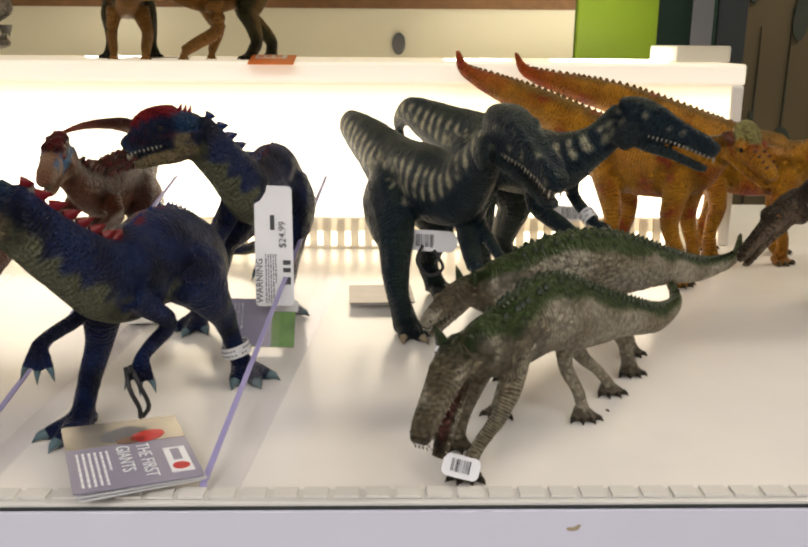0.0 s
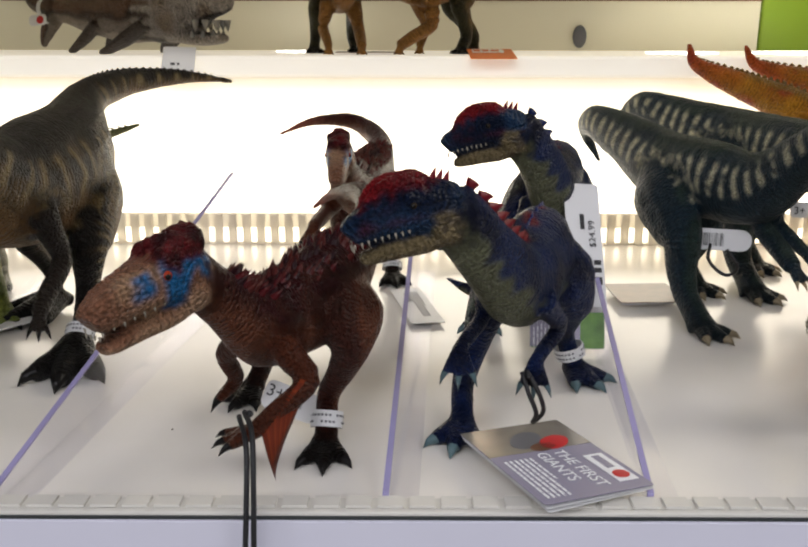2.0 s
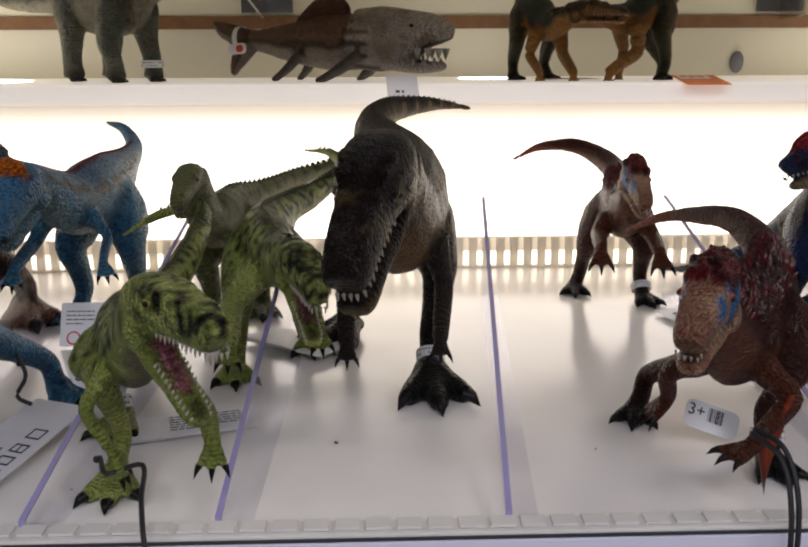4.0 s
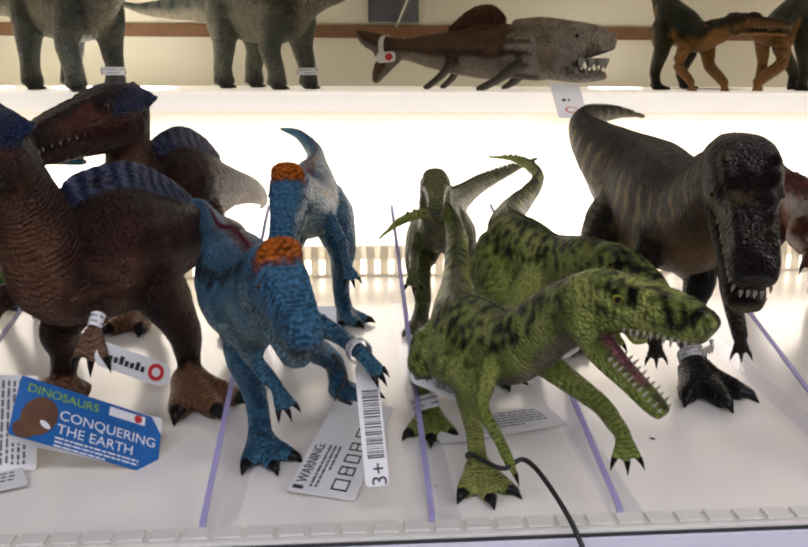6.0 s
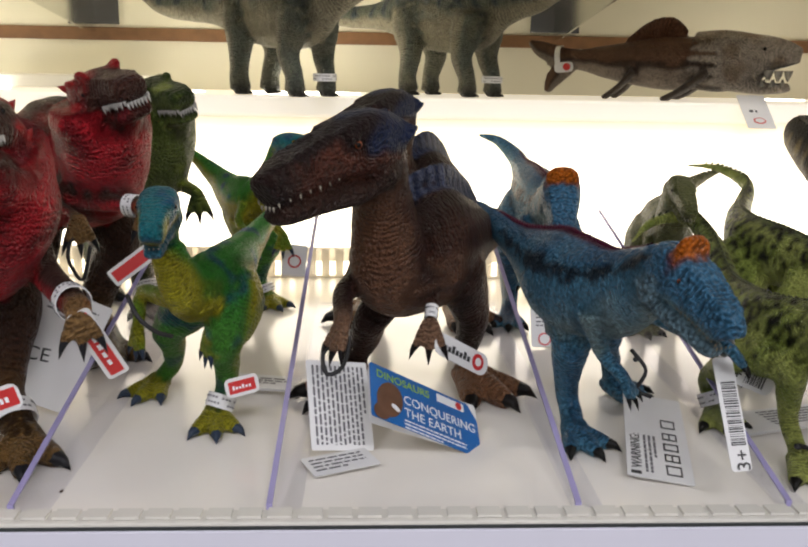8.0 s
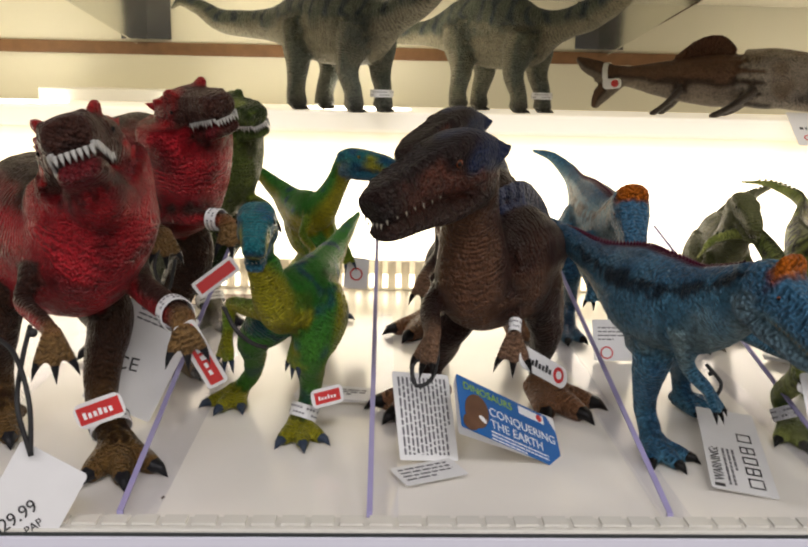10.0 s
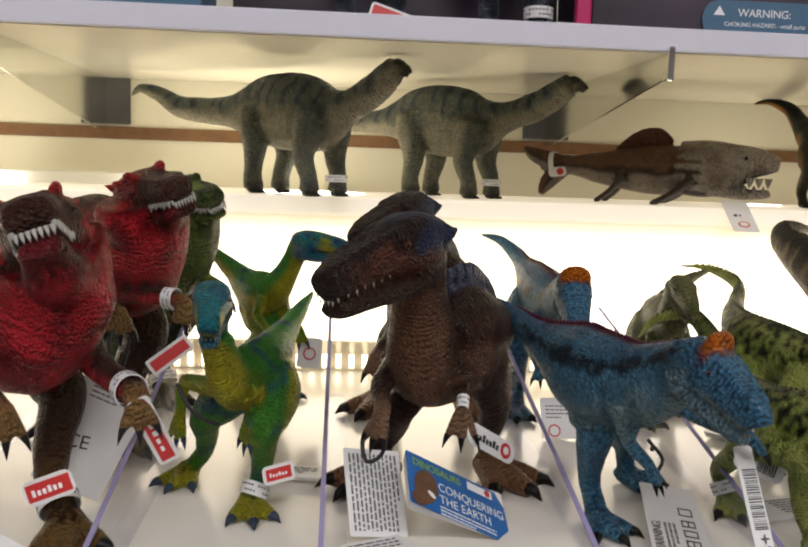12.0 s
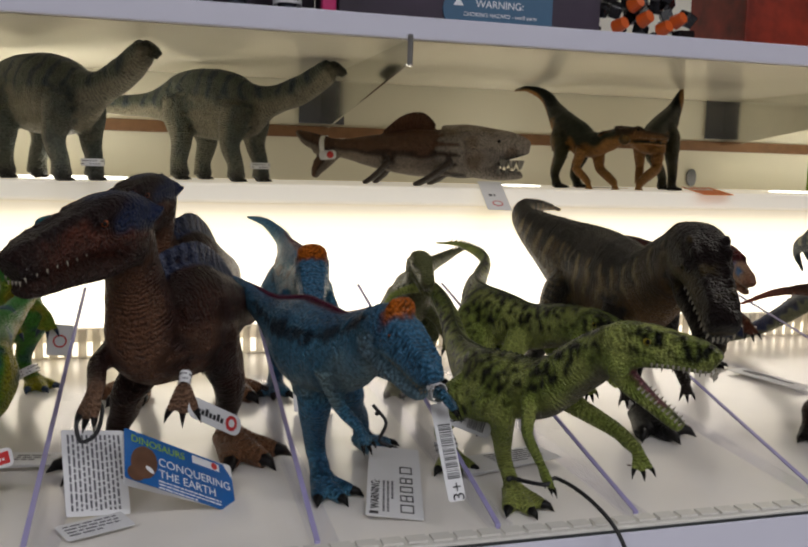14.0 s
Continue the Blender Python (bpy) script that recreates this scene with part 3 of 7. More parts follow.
def biped(name, paint, material, label, category, group, tail, hip, chest, neck, occ, sn, hw, hh, feet, hands, kind="rex", gape=0.08,
          claw=BLACKCLAW, foot=0.03, leg=1.0, arm=0.9, hand=0.016, tail_r=0.75, neck_r=0.55, head=None, spikes=None, sail=None, extra=None, support=0.0, voxel=0.0016, plumes=None, thigh=1.0):
    """A two-legged dinosaur toy. tail: points from the tip to before the hip; feet: (point, heading in degrees, knee, ankle); hands: (wrist, direction, side, elbow)."""
    F = Figure(support)
    hip, chest, neck, occ, sn = (np.array(p, float) for p in (hip, chest, neck, occ, sn))
    rows = []
    m = len(tail)
    for i, p in enumerate(tail):
        k = ((i + 0.18) / m) ** 1.25
        rows.append((*p, hw * tail_r * k + 0.0012, hh * tail_r * k + 0.0012))
    nf = unit(occ - neck)
    rows += [(*hip, hw * 0.96, hh), (*((hip + chest) / 2 - UPV * hh * 0.06), hw, hh * 0.98), (*chest, hw * 0.82, hh * 0.82), (*neck, hw * neck_r, hh * neck_r * 0.95), (*occ, hw * neck_r * 0.88, hh * neck_r * 0.85)]
    sp = F.tube(rows, BODY, n=16)
    F.spine = sp
    hd = unit((chest - hip) * np.array((1, 1, 0)))
    side = np.cross(hd, UPV)
    H = hip[2] - support
    joints = []
    for item in feet:
        p, deg = np.array((item[0][0], item[0][1], support), float), item[1]
        sg = 1 if (p - hip) @ side > 0 else -1
        a = hip + side * sg * hw * 0.55 - UPV * hh * 0.15
        th = math.radians(deg)
        fd = np.array((math.cos(th), math.sin(th), 0))
        pb = p - fd * foot * 0.25 + UPV * foot * 0.2
        knee = a + (pb - a) * 0.42 + hd * 0.13 * H + side * sg * 0.06 * H
        ankle = a + (pb - a) * 0.8 - hd * 0.07 * H
        if len(item) > 2:
            knee, ankle = np.array(item[2], float), np.array(item[3], float)
        r = H * 0.16 * leg
        q = r * thigh
        F.tube([(*(a + UPV * q * 0.55), q * 0.7, q * 1.0), (*(a * 0.75 + knee * 0.25), q * 1.15, q * 1.6), (*(a * 0.3 + knee * 0.7), q * 1.0, q * 1.35), (*knee, (q + r) * 0.41, (q + r) * 0.49),
                (*((knee + ankle) / 2 - hd * 0.02 * H), r * 0.68, r * 0.8), (*ankle, r * 0.55, r * 0.62), (*(ankle * 0.45 + pb * 0.55), r * 0.54, r * 0.56), (*pb, r * 0.64, r * 0.64)], LEG, n=12, up=hd)
        F.foot(p - fd * foot * 0.35, th, foot, claw)
        joints.append((ankle * 0.5 + pb * 0.5, unit(ankle - pb), r * 0.56 + 0.0018))
    for item in hands:
        p = np.array(item[0], float)
        sg = 1 if (p - chest) @ side > 0 else -1
        if len(item) > 2 and item[2]:
            sg = item[2]
        a = chest + side * sg * hw * 0.68 - UPV * hh * 0.25
        ln = np.linalg.norm(p - a)
        elbow = (a + p) / 2 - hd * ln * 0.3 - UPV * ln * 0.06 + side * sg * ln * 0.08
        r = ln * 0.17 * arm
        if len(item) > 3:
            elbow = np.array(item[3], float)
        F.tube([(*a, r * 1.25, r * 1.25), (*(a * 0.5 + elbow * 0.5), r, r), (*elbow, r * 0.8, r * 0.8), (*(elbow * 0.4 + p * 0.6), r * 0.72, r * 0.72), (*p, r * 0.62, r * 0.62)], ARM, n=10, a1=0.75)
        F.hand(p, item[1] if len(item) > 1 else (hd - UPV * 0.9), hand, claw)
        joints.append((elbow * 0.2 + p * 0.8, unit(elbow - p), r * 0.68 + 0.001))
    if plumes:
        p0, p1, p2 = (np.array(p, float) for p in plumes)
        for k in range(17):
            c = p0 + (p1 - p0) * k / 16
            e = c + (p2 - c) * (0.45 + 0.55 * k / 16)
            F.cone(c, e, 0.0045, (rgb("a84a2a"), rgb("8a3c24"), rgb("963f28"))[k % 3], flat=(0.3, 1, 0))
    opts = head or {}
    at, f, u, r, L = F.head(occ, sn, kind, gape, opts)
    if spikes:
        for s in spikes:
            F.spikes(sp, *s)
    if sail:
        a0, a1, sh, th = sail
        n = len(sp)
        rows = []
        for i in range(9):
            a = a0 + (a1 - a0) * i / 8
            p, sd, uu, w, h2 = sp[int(a * (n - 1))]
            e = math.sin(math.pi * (i + 0.6) / 9.2) ** 0.7
            c = p + uu * (h2 * 0.95 + sh * e * 0.4)
            rows.append((*c, th, sh * 0.62 * e + 0.002))
        F.tube(rows, CREST, n=10)
    if extra:
        extra(F, at, f, u, r, L, sp)
    ob = F.build(name, material, paint, label, category, group, voxel, at=(hip[0], hip[1], support))
    JOINTS.append(joints)
    return ob


def quad(name, paint, material, label, category, group, tail, hip, mid, chest, neck, occ, sn, hw, hh, feet, kind="mid", gape=0.05, claw=BLACKCLAW, foot=0.014, leg=1.0,
         tail_r=0.6, neck_r=0.55, head=None, spikes=None, extra=None, support=0.0, voxel=0.0016, toes=(-40, -14, 14, 40)):
    """A four-legged dinosaur toy. feet: two hind feet, then two fore feet, as (point, heading)."""
    F = Figure(support)
    hip, mid, chest, occ, sn = (np.array(p, float) for p in (hip, mid, chest, occ, sn))
    rows = []
    m = len(tail)
    for i, p in enumerate(tail):
        k = ((i + 0.18) / m) ** 1.2
        rows.append((*p, hw * tail_r * k + 0.0013, hh * tail_r * k + 0.0013))
    rows += [(*hip, hw * 0.88, hh * 0.9), (*mid, hw, hh), (*chest, hw * 0.82, hh * 0.85)]
    for i, p in enumerate(neck):
        k = 1 - 0.32 * (i / max(1, len(neck)))
        rows.append((*p, hw * neck_r * k, hh * neck_r * k))
    rows.append((*occ, hw * neck_r * 0.6, hh * neck_r * 0.6))
    sp = F.tube(rows, BODY, n=16)
    hd = unit((chest - hip) * np.array((1, 1, 0)))
    side = np.cross(hd, UPV)
    for i, (p, deg) in enumerate(feet):
        p = np.array((p[0], p[1], support), float)
        o = hip if i < 2 else chest
        H = o[2] - support
        sg = 1 if (p - o) @ side > 0 else -1
        a = o + side * sg * hw * 0.5 - UPV * hh * 0.1
        k = 1 if i < 2 else -1
        pb = p + UPV * foot * 0.35
        knee = a + (pb - a) * 0.5 + hd * 0.07 * H * k + side * sg * 0.05 * H
        r = H * 0.17 * leg
        F.tube([(*(a + UPV * r * 0.3), r, r * 1.1), (*(a * 0.7 + knee * 0.3), r * 1.05, r * 1.2), (*knee, r * 0.72, r * 0.78), (*(knee * 0.4 + pb * 0.6 - hd * 0.03 * H * k), r * 0.58, r * 0.6), (*pb, r * 0.68, r * 0.68)], LEG, n=12, up=hd)
        th = math.radians(deg)
        F.foot(p - np.array((math.cos(th), math.sin(th), 0)) * foot * 0.3, th, foot, claw, toes=toes, r=0.19, back=False)
    at, f, u, r, L = F.head(occ, sn, kind, gape, head or {})
    if spikes:
        for s in spikes:
            F.spikes(sp, *s)
    if extra:
        extra(F, at, f, u, r, L, sp)
    return F.build(name, material, paint, label, category, group, voxel, at=(hip[0], hip[1], support))


def vinyl(name, scale, bump, rough=0.36, wash_and_shade=0.35, groove=40.0, fold=0.0032, cell=0.5):
    """Painted soft vinyl: colours from the sculpt's paint layer, scale relief with dark paint and painted-in shade in
    its grooves, wrinkles.
    """
    m, nt, b = mat(name)
    at = nt.nodes.new("ShaderNodeAttribute")
    at.attribute_name = "paint"
    sk = nt.nodes.new("ShaderNodeAttribute")
    sk.attribute_name = "skin"
    tc = nt.nodes.new("ShaderNodeTexCoord")
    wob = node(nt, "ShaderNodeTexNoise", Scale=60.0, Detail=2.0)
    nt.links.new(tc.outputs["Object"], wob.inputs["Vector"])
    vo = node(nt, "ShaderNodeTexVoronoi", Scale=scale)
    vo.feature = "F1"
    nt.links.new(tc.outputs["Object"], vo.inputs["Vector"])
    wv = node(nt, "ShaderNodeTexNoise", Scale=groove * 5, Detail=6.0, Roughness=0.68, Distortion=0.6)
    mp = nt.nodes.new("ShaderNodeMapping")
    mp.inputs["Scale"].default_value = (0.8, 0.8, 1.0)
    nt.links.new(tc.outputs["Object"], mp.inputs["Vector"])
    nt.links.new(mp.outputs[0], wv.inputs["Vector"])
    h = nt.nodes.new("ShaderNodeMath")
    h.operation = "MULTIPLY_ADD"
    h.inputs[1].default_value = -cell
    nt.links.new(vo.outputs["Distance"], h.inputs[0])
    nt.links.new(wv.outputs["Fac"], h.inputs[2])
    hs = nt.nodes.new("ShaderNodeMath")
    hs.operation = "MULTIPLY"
    # folds that run round the limbs and the body
    rn = nt.nodes.new("ShaderNodeAttribute")
    rn.attribute_name = "run"
    fo = node(nt, "ShaderNodeTexNoise", Scale=110.0, Detail=3.0)
    nt.links.new(tc.outputs["Object"], fo.inputs["Vector"])
    ph = nt.nodes.new("ShaderNodeMath")
    ph.operation = "MULTIPLY"
    ph.inputs[1].default_value = 2 * math.pi / fold
    nt.links.new(rn.outputs["Fac"], ph.inputs[0])
    pw = nt.nodes.new("ShaderNodeMath")
    pw.operation = "MULTIPLY_ADD"
    pw.inputs[1].default_value = 14.0
    nt.links.new(fo.outputs["Fac"], pw.inputs[0])
    nt.links.new(ph.outputs[0], pw.inputs[2])
    si = nt.nodes.new("ShaderNodeMath")
    si.operation = "SINE"
    nt.links.new(pw.outputs[0], si.inputs[0])
    deep = nt.nodes.new("ShaderNodeMapRange")
    deep.inputs[1].default_value, deep.inputs[2].default_value = 0.38, 0.62
    deep.inputs[3].default_value, deep.inputs[4].default_value = 0.03, 0.2
    nt.links.new(wob.outputs["Fac"], deep.inputs[0])
    fa = nt.nodes.new("ShaderNodeMath")
    fa.operation = "MULTIPLY_ADD"
    nt.links.new(si.outputs[0], fa.inputs[0])
    nt.links.new(deep.outputs[0], fa.inputs[1])
    nt.links.new(h.outputs[0], fa.inputs[2])
    nt.links.new(fa.outputs[0], hs.inputs[0])
    nt.links.new(sk.outputs["Fac"], hs.inputs[1])
    bp = node(nt, "ShaderNodeBump", Strength=min(1.0, bump * 1.3), Distance=0.004)
    nt.links.new(hs.outputs[0], bp.inputs["Height"])
    nt.links.new(bp.outputs[0], b.inputs["Normal"])
    # colour follows height: grooves darker, as paint and as shade, ridges lighter
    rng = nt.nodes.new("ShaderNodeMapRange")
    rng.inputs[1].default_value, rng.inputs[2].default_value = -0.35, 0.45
    rng.inputs[3].default_value, rng.inputs[4].default_value = 1 - wash_and_shade * 1.5, 1 + wash_and_shade * 1.0
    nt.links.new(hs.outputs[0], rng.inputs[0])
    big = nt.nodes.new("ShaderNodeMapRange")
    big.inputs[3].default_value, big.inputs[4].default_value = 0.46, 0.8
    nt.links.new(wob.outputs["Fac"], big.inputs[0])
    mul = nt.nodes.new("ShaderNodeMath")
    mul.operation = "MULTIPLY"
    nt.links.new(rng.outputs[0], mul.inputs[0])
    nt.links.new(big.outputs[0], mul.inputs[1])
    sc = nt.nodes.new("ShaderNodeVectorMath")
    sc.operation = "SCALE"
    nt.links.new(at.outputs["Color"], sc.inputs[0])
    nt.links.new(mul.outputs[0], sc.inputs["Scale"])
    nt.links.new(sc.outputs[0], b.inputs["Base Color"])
    b.inputs["Roughness"].default_value = rough
    b.inputs["Specular IOR Level"].default_value = 0.2
    return m


VINYL_FINE = vinyl("painted_vinyl_fine_scales", 620, 0.72, wash_and_shade=0.34, cell=0.7)
VINYL_PEBBLE = vinyl("painted_vinyl_pebble_scales", 470, 0.75, wash_and_shade=0.36, fold=0.0028, cell=0.9)
VINYL_PLATES = vinyl("painted_vinyl_cracked_plates", 330, 0.9, wash_and_shade=0.34, cell=0.85)
VINYL_WRINKLE = vinyl("painted_vinyl_wrinkled", 560, 0.75, rough=0.36, wash_and_shade=0.4, cell=0.6, groove=26, fold=0.0036)


def lerp(a, b, t):
    t = np.clip(t, 0, 1)[:, None]
    return a * (1 - t) + b * t


def smooth(x, a, b):
    t = np.clip((x - a) / (b - a), 0, 1)
    return t * t * (3 - 2 * t)


# ---- paint schemes ----
def claws_feet(col, code, al, foot=None, from_leg=0.75, leg_dark=None):
    if foot is not None:
        col = np.where((code == FOOT)[:, None], foot, col)
        t = smooth(al, from_leg, 1.0) * (code == LEG)
        col = lerp(col, np.broadcast_to(foot, col.shape), t)
    return col


def paint_trex(code, al, up, P, n1, n2):
    back, side, belly = rgb("261f18"), rgb("65502f"), rgb("84623a")
    c = lerp(np.broadcast_to(belly, P.shape), side, smooth(up + n1 * 0.5, -0.8, -0.1))
    c = lerp(c, back, smooth(up + n1 * 0.7, 0.0, 0.75))
    st = smooth(np.sin(al * 130 + n1 * 3) + n2 * 0.6, 0.3, 0.8) * smooth(up, -0.5, 0.2) * np.isin(code, (BODY, LEG))
    c = lerp(c, rgb("231f1a"), st * 0.75)
    hd = np.isin(code, (HEAD, JAW))
    c = np.where(hd[:, None], lerp(lerp(np.broadcast_to(rgb("6a5a30"), P.shape), rgb("2a1c18"), smooth(up + n1 * 0.9, -0.45, 0.3)), rgb("7c6a38"), smooth(n2 * 0.7 + n1, 0.3, 0.5) * 0.4), c)
    c = lerp(c, rgb("2f201d"), smooth(al, 0.88, 0.97) * (code == BODY) * 0.8)
    c = lerp(c, rgb("b39c6c"), smooth(np.sin(al * 150 + n1 * 2.2), 0.6, 0.92) * smooth(up, -0.5, -0.1) * (1 - smooth(up, 0.35, 0.7)) * np.isin(code, (BODY, LEG)) * 0.6)
    c = np.where((code == ARM)[:, None], rgb("3b3128"), c)
    return claws_feet(c, code, al, rgb("171412"), 0.5)


def paint_bary(code, al, up, P, n1, n2):
    c = lerp(np.broadcast_to(rgb("2c424f"), P.shape), rgb("3a4d47"), smooth(up + n1 * 0.4, 0.55, 0.95))
    c = lerp(c, rgb("4b5856"), smooth(-up + n1 * 0.4, 0.4, 0.95) * 0.6)
    ph = np.sin(al * 2 * math.pi * 30 + n1 * 1.2)
    band = smooth(ph, 0.25, 0.45) * smooth(up, -0.35, -0.1) * (1 - smooth(up, 0.5, 0.75)) * (code == BODY) * smooth(al, 0.1, 0.16)
    gap = smooth(np.abs(up - 0.22 + n1 * 0.1), 0.02, 0.06)
    c = lerp(c, rgb("d4ceac"), band * gap * smooth(n2 + 0.75, 0.2, 0.5))
    sp = smooth(n2, 0.42, 0.55) * np.isin(code, (HEAD,)) 
    c = lerp(c, rgb("a7a384"), sp)
    c = np.where((code == JAW)[:, None], rgb("3c4a4c"), c)
    return claws_feet(c, code, al, rgb("27363c"), 0.8)


def paint_dilo(code, al, up, P, n1, n2):
    blue = lerp(np.broadcast_to(rgb("243a72"), P.shape), rgb("1a2448"), smooth(n1, -0.2, 0.4))
    c = lerp(blue, rgb("75775a"), smooth(-up + n1 * 0.35 + n2 * 0.3 + np.sin(al * 170) * 0.2, 0.25, 0.45) * np.isin(code, (BODY,)))
    c = lerp(c, rgb("8c1f2a"), smooth(n2 * 0.12 + up, 0.985, 1.01) * (code == BODY))
    c = lerp(c, rgb("6b7a70"), smooth(n1 + n2 * 0.6, 0.55, 0.7) * (code == LEG))
    hd = code == HEAD
    c = np.where(hd[:, None], lerp(np.broadcast_to(rgb("2a4a6e"), P.shape), rgb("1c2c4c"), smooth(n1, -0.3, 0.3)), c)
    c = lerp(c, rgb("8a7a58"), (code == JAW) * 1.0)
    c = lerp(c, rgb("7d1f28"), hd * smooth(-np.abs(up + 0.1) + n2 * 0.1, -0.12, 0.0) * 0.5)
    c = np.where((code == CREST)[:, None], lerp(np.broadcast_to(rgb("a02026"), P.shape), rgb("82181f"), smooth(n1, -0.1, 0.5)), c)
    return claws_feet(c, code, al, rgb("1f2f5e"), 0.85)


def paint_ovi(code, al, up, P, n1, n2):
    c = lerp(np.broadcast_to(rgb("804a32"), P.shape), rgb("5c2e22"), smooth(up + n1 * 0.5, -0.5, 0.4))
    c = lerp(c, rgb("54191c"), smooth(up + n2 * 0.8, 0.35, 0.8) * (code == BODY))
    c = lerp(c, rgb("b06250"), (code == BODY) * (1 - smooth(al, 0.02, 0.2)))
    hd = np.isin(code, (HEAD, JAW))
    c = np.where(hd[:, None], lerp(np.broadcast_to(rgb("c09a78"), P.shape), rgb("9a6a50"), smooth(n1 + 0.5 * up, -0.2, 0.5)), c)
    side = 1 - smooth(up, 0.65, 0.85)
    eye = (code == HEAD) * side * np.maximum(smooth(0.13 - np.abs(al - 0.33), 0.0, 0.05) * smooth(up, -0.9, -0.6), smooth(0.11 - np.abs(al - 0.58) + n2 * 0.05, 0.0, 0.06) * smooth(0.4 - np.abs(up - 0.25), 0.0, 0.2))
    c = lerp(c, rgb("2377b4"), eye)
    c = np.where((code == CREST)[:, None], lerp(np.broadcast_to(rgb("7d2226"), P.shape), rgb("4a1418"), smooth(n2, -0.2, 0.4)), c)
    c = lerp(c, rgb("6e3a26"), (code == ARM) * 1.0)
    return claws_feet(c, code, al, rgb("1d1614"), 0.7)


def paint_mono(code, al, up, P, n1, n2):
    c = lerp(np.broadcast_to(rgb("b2bb64"), P.shape), rgb("96a64e"), smooth(n1, -0.3, 0.3))
    c = lerp(c, rgb("837f60"), smooth(-up + n1 * 0.4, 0.5, 0.95) * np.isin(code, (BODY, JAW)))
    c = lerp(c, rgb("4d5235"), smooth(up, 0.75, 0.98) * (code == BODY) * 0.7)
    n3 = np.array([noise.noise(Vector((q[0] * 300, q[1] * 300, q[2] * 210))) for q in P])
    sp = smooth(n3 + n1 * 0.3 + n2 * 0.3 + (code == HEAD) * 0.08, 0.03, 0.1) * smooth(up, -0.55, 0.0) * np.isin(code, (BODY, HEAD))
    sp = np.maximum(sp, smooth(n3 + n1 * 0.3, 0.2, 0.3) * (code == LEG) * (1 - smooth(al, 0.3, 0.6)))
    c = lerp(c, rgb("090b07"), sp * np.maximum(smooth(al, 0.12, 0.3), code == LEG))
    c = np.where((al > 1.5)[:, None], rgb("a86070"), c)
    return c


def paint_mono_pale(code, al, up, P, n1, n2):
    c = lerp(np.broadcast_to(rgb("8a8a5e"), P.shape), rgb("6c7044"), smooth(up + n1 * 0.6, -0.2, 0.6))
    return lerp(c, rgb("33351f"), smooth(np.sin(al * 120 + n1 * 2), 0.5, 0.9) * smooth(up, -0.1, 0.5) * (code == BODY) * 0.6)


def paint_cryo(code, al, up, P, n1, n2):
    c = lerp(np.broadcast_to(rgb("93b2b6"), P.shape), rgb("5793b2"), smooth(up + n1 * 0.5, -0.9, -0.2))
    c = lerp(c, rgb("3d7095"), smooth(up + n1 * 0.3, 0.4, 0.9))
    c = lerp(c, rgb("1a2c3c"), smooth(0.2 - np.abs(up - 0.38 + n2 * 0.3) + n1 * 0.15, 0.03, 0.1) * (code == BODY) * smooth(al, 0.2, 0.35) * 0.9)
    c = lerp(c, rgb("6d1f38"), smooth(up, 0.93, 0.99) * (code == BODY) * smooth(al, 0.3, 0.4))
    c = lerp(c, rgb("4a82a6"), (code == HEAD) * smooth(up, -0.6, 0.0))
    c = lerp(c, rgb("7d97a0"), (code == JAW) * 0.8)
    c = np.where((code == CREST)[:, None], lerp(np.broadcast_to(rgb("5f2a44"), P.shape), rgb("d4701e"), smooth(al, 0.3, 0.5)), c)
    return c


def paint_acro(code, al, up, P, n1, n2):
    c = lerp(np.broadcast_to(rgb("76503a"), P.shape), rgb("502e23"), smooth(up + n1 * 0.6, -0.7, 0.1))
    c = lerp(c, rgb("3e2620"), smooth(up + n1 * 0.4, 0.4, 0.9))
    c = lerp(c, rgb("8a6044"), (code == FOOT) * 1.0)
    hd = np.isin(code, (HEAD,))
    c = np.where(hd[:, None], lerp(np.broadcast_to(rgb("6a3a2c"), P.shape), rgb("33201f"), smooth(up + n1 * 0.3, 0.0, 0.55)), c)
    c = lerp(c, rgb("3a2420"), hd * smooth(al, 0.72, 0.95))
    c = lerp(c, rgb("26365f"), hd * (1 - smooth(al, 0.08, 0.24)) * smooth(up, -0.1, 0.4))
    c = lerp(c, rgb("2a3454"), (code == BODY) * smooth(al, 0.9, 0.98) * smooth(up, -0.1, 0.4))
    c = np.where((code == JAW)[:, None], rgb("4a2f26"), c)
    st = smooth(np.sin(al * 75), -0.2, 0.3)
    c = np.where((code == CREST)[:, None], lerp(np.broadcast_to(rgb("2b3658"), P.shape), rgb("596078"), st), c)
    c = lerp(c, rgb("9c7a60"), (code == ARM) * smooth(al, 0.5, 0.9) * 0.7)
    return c


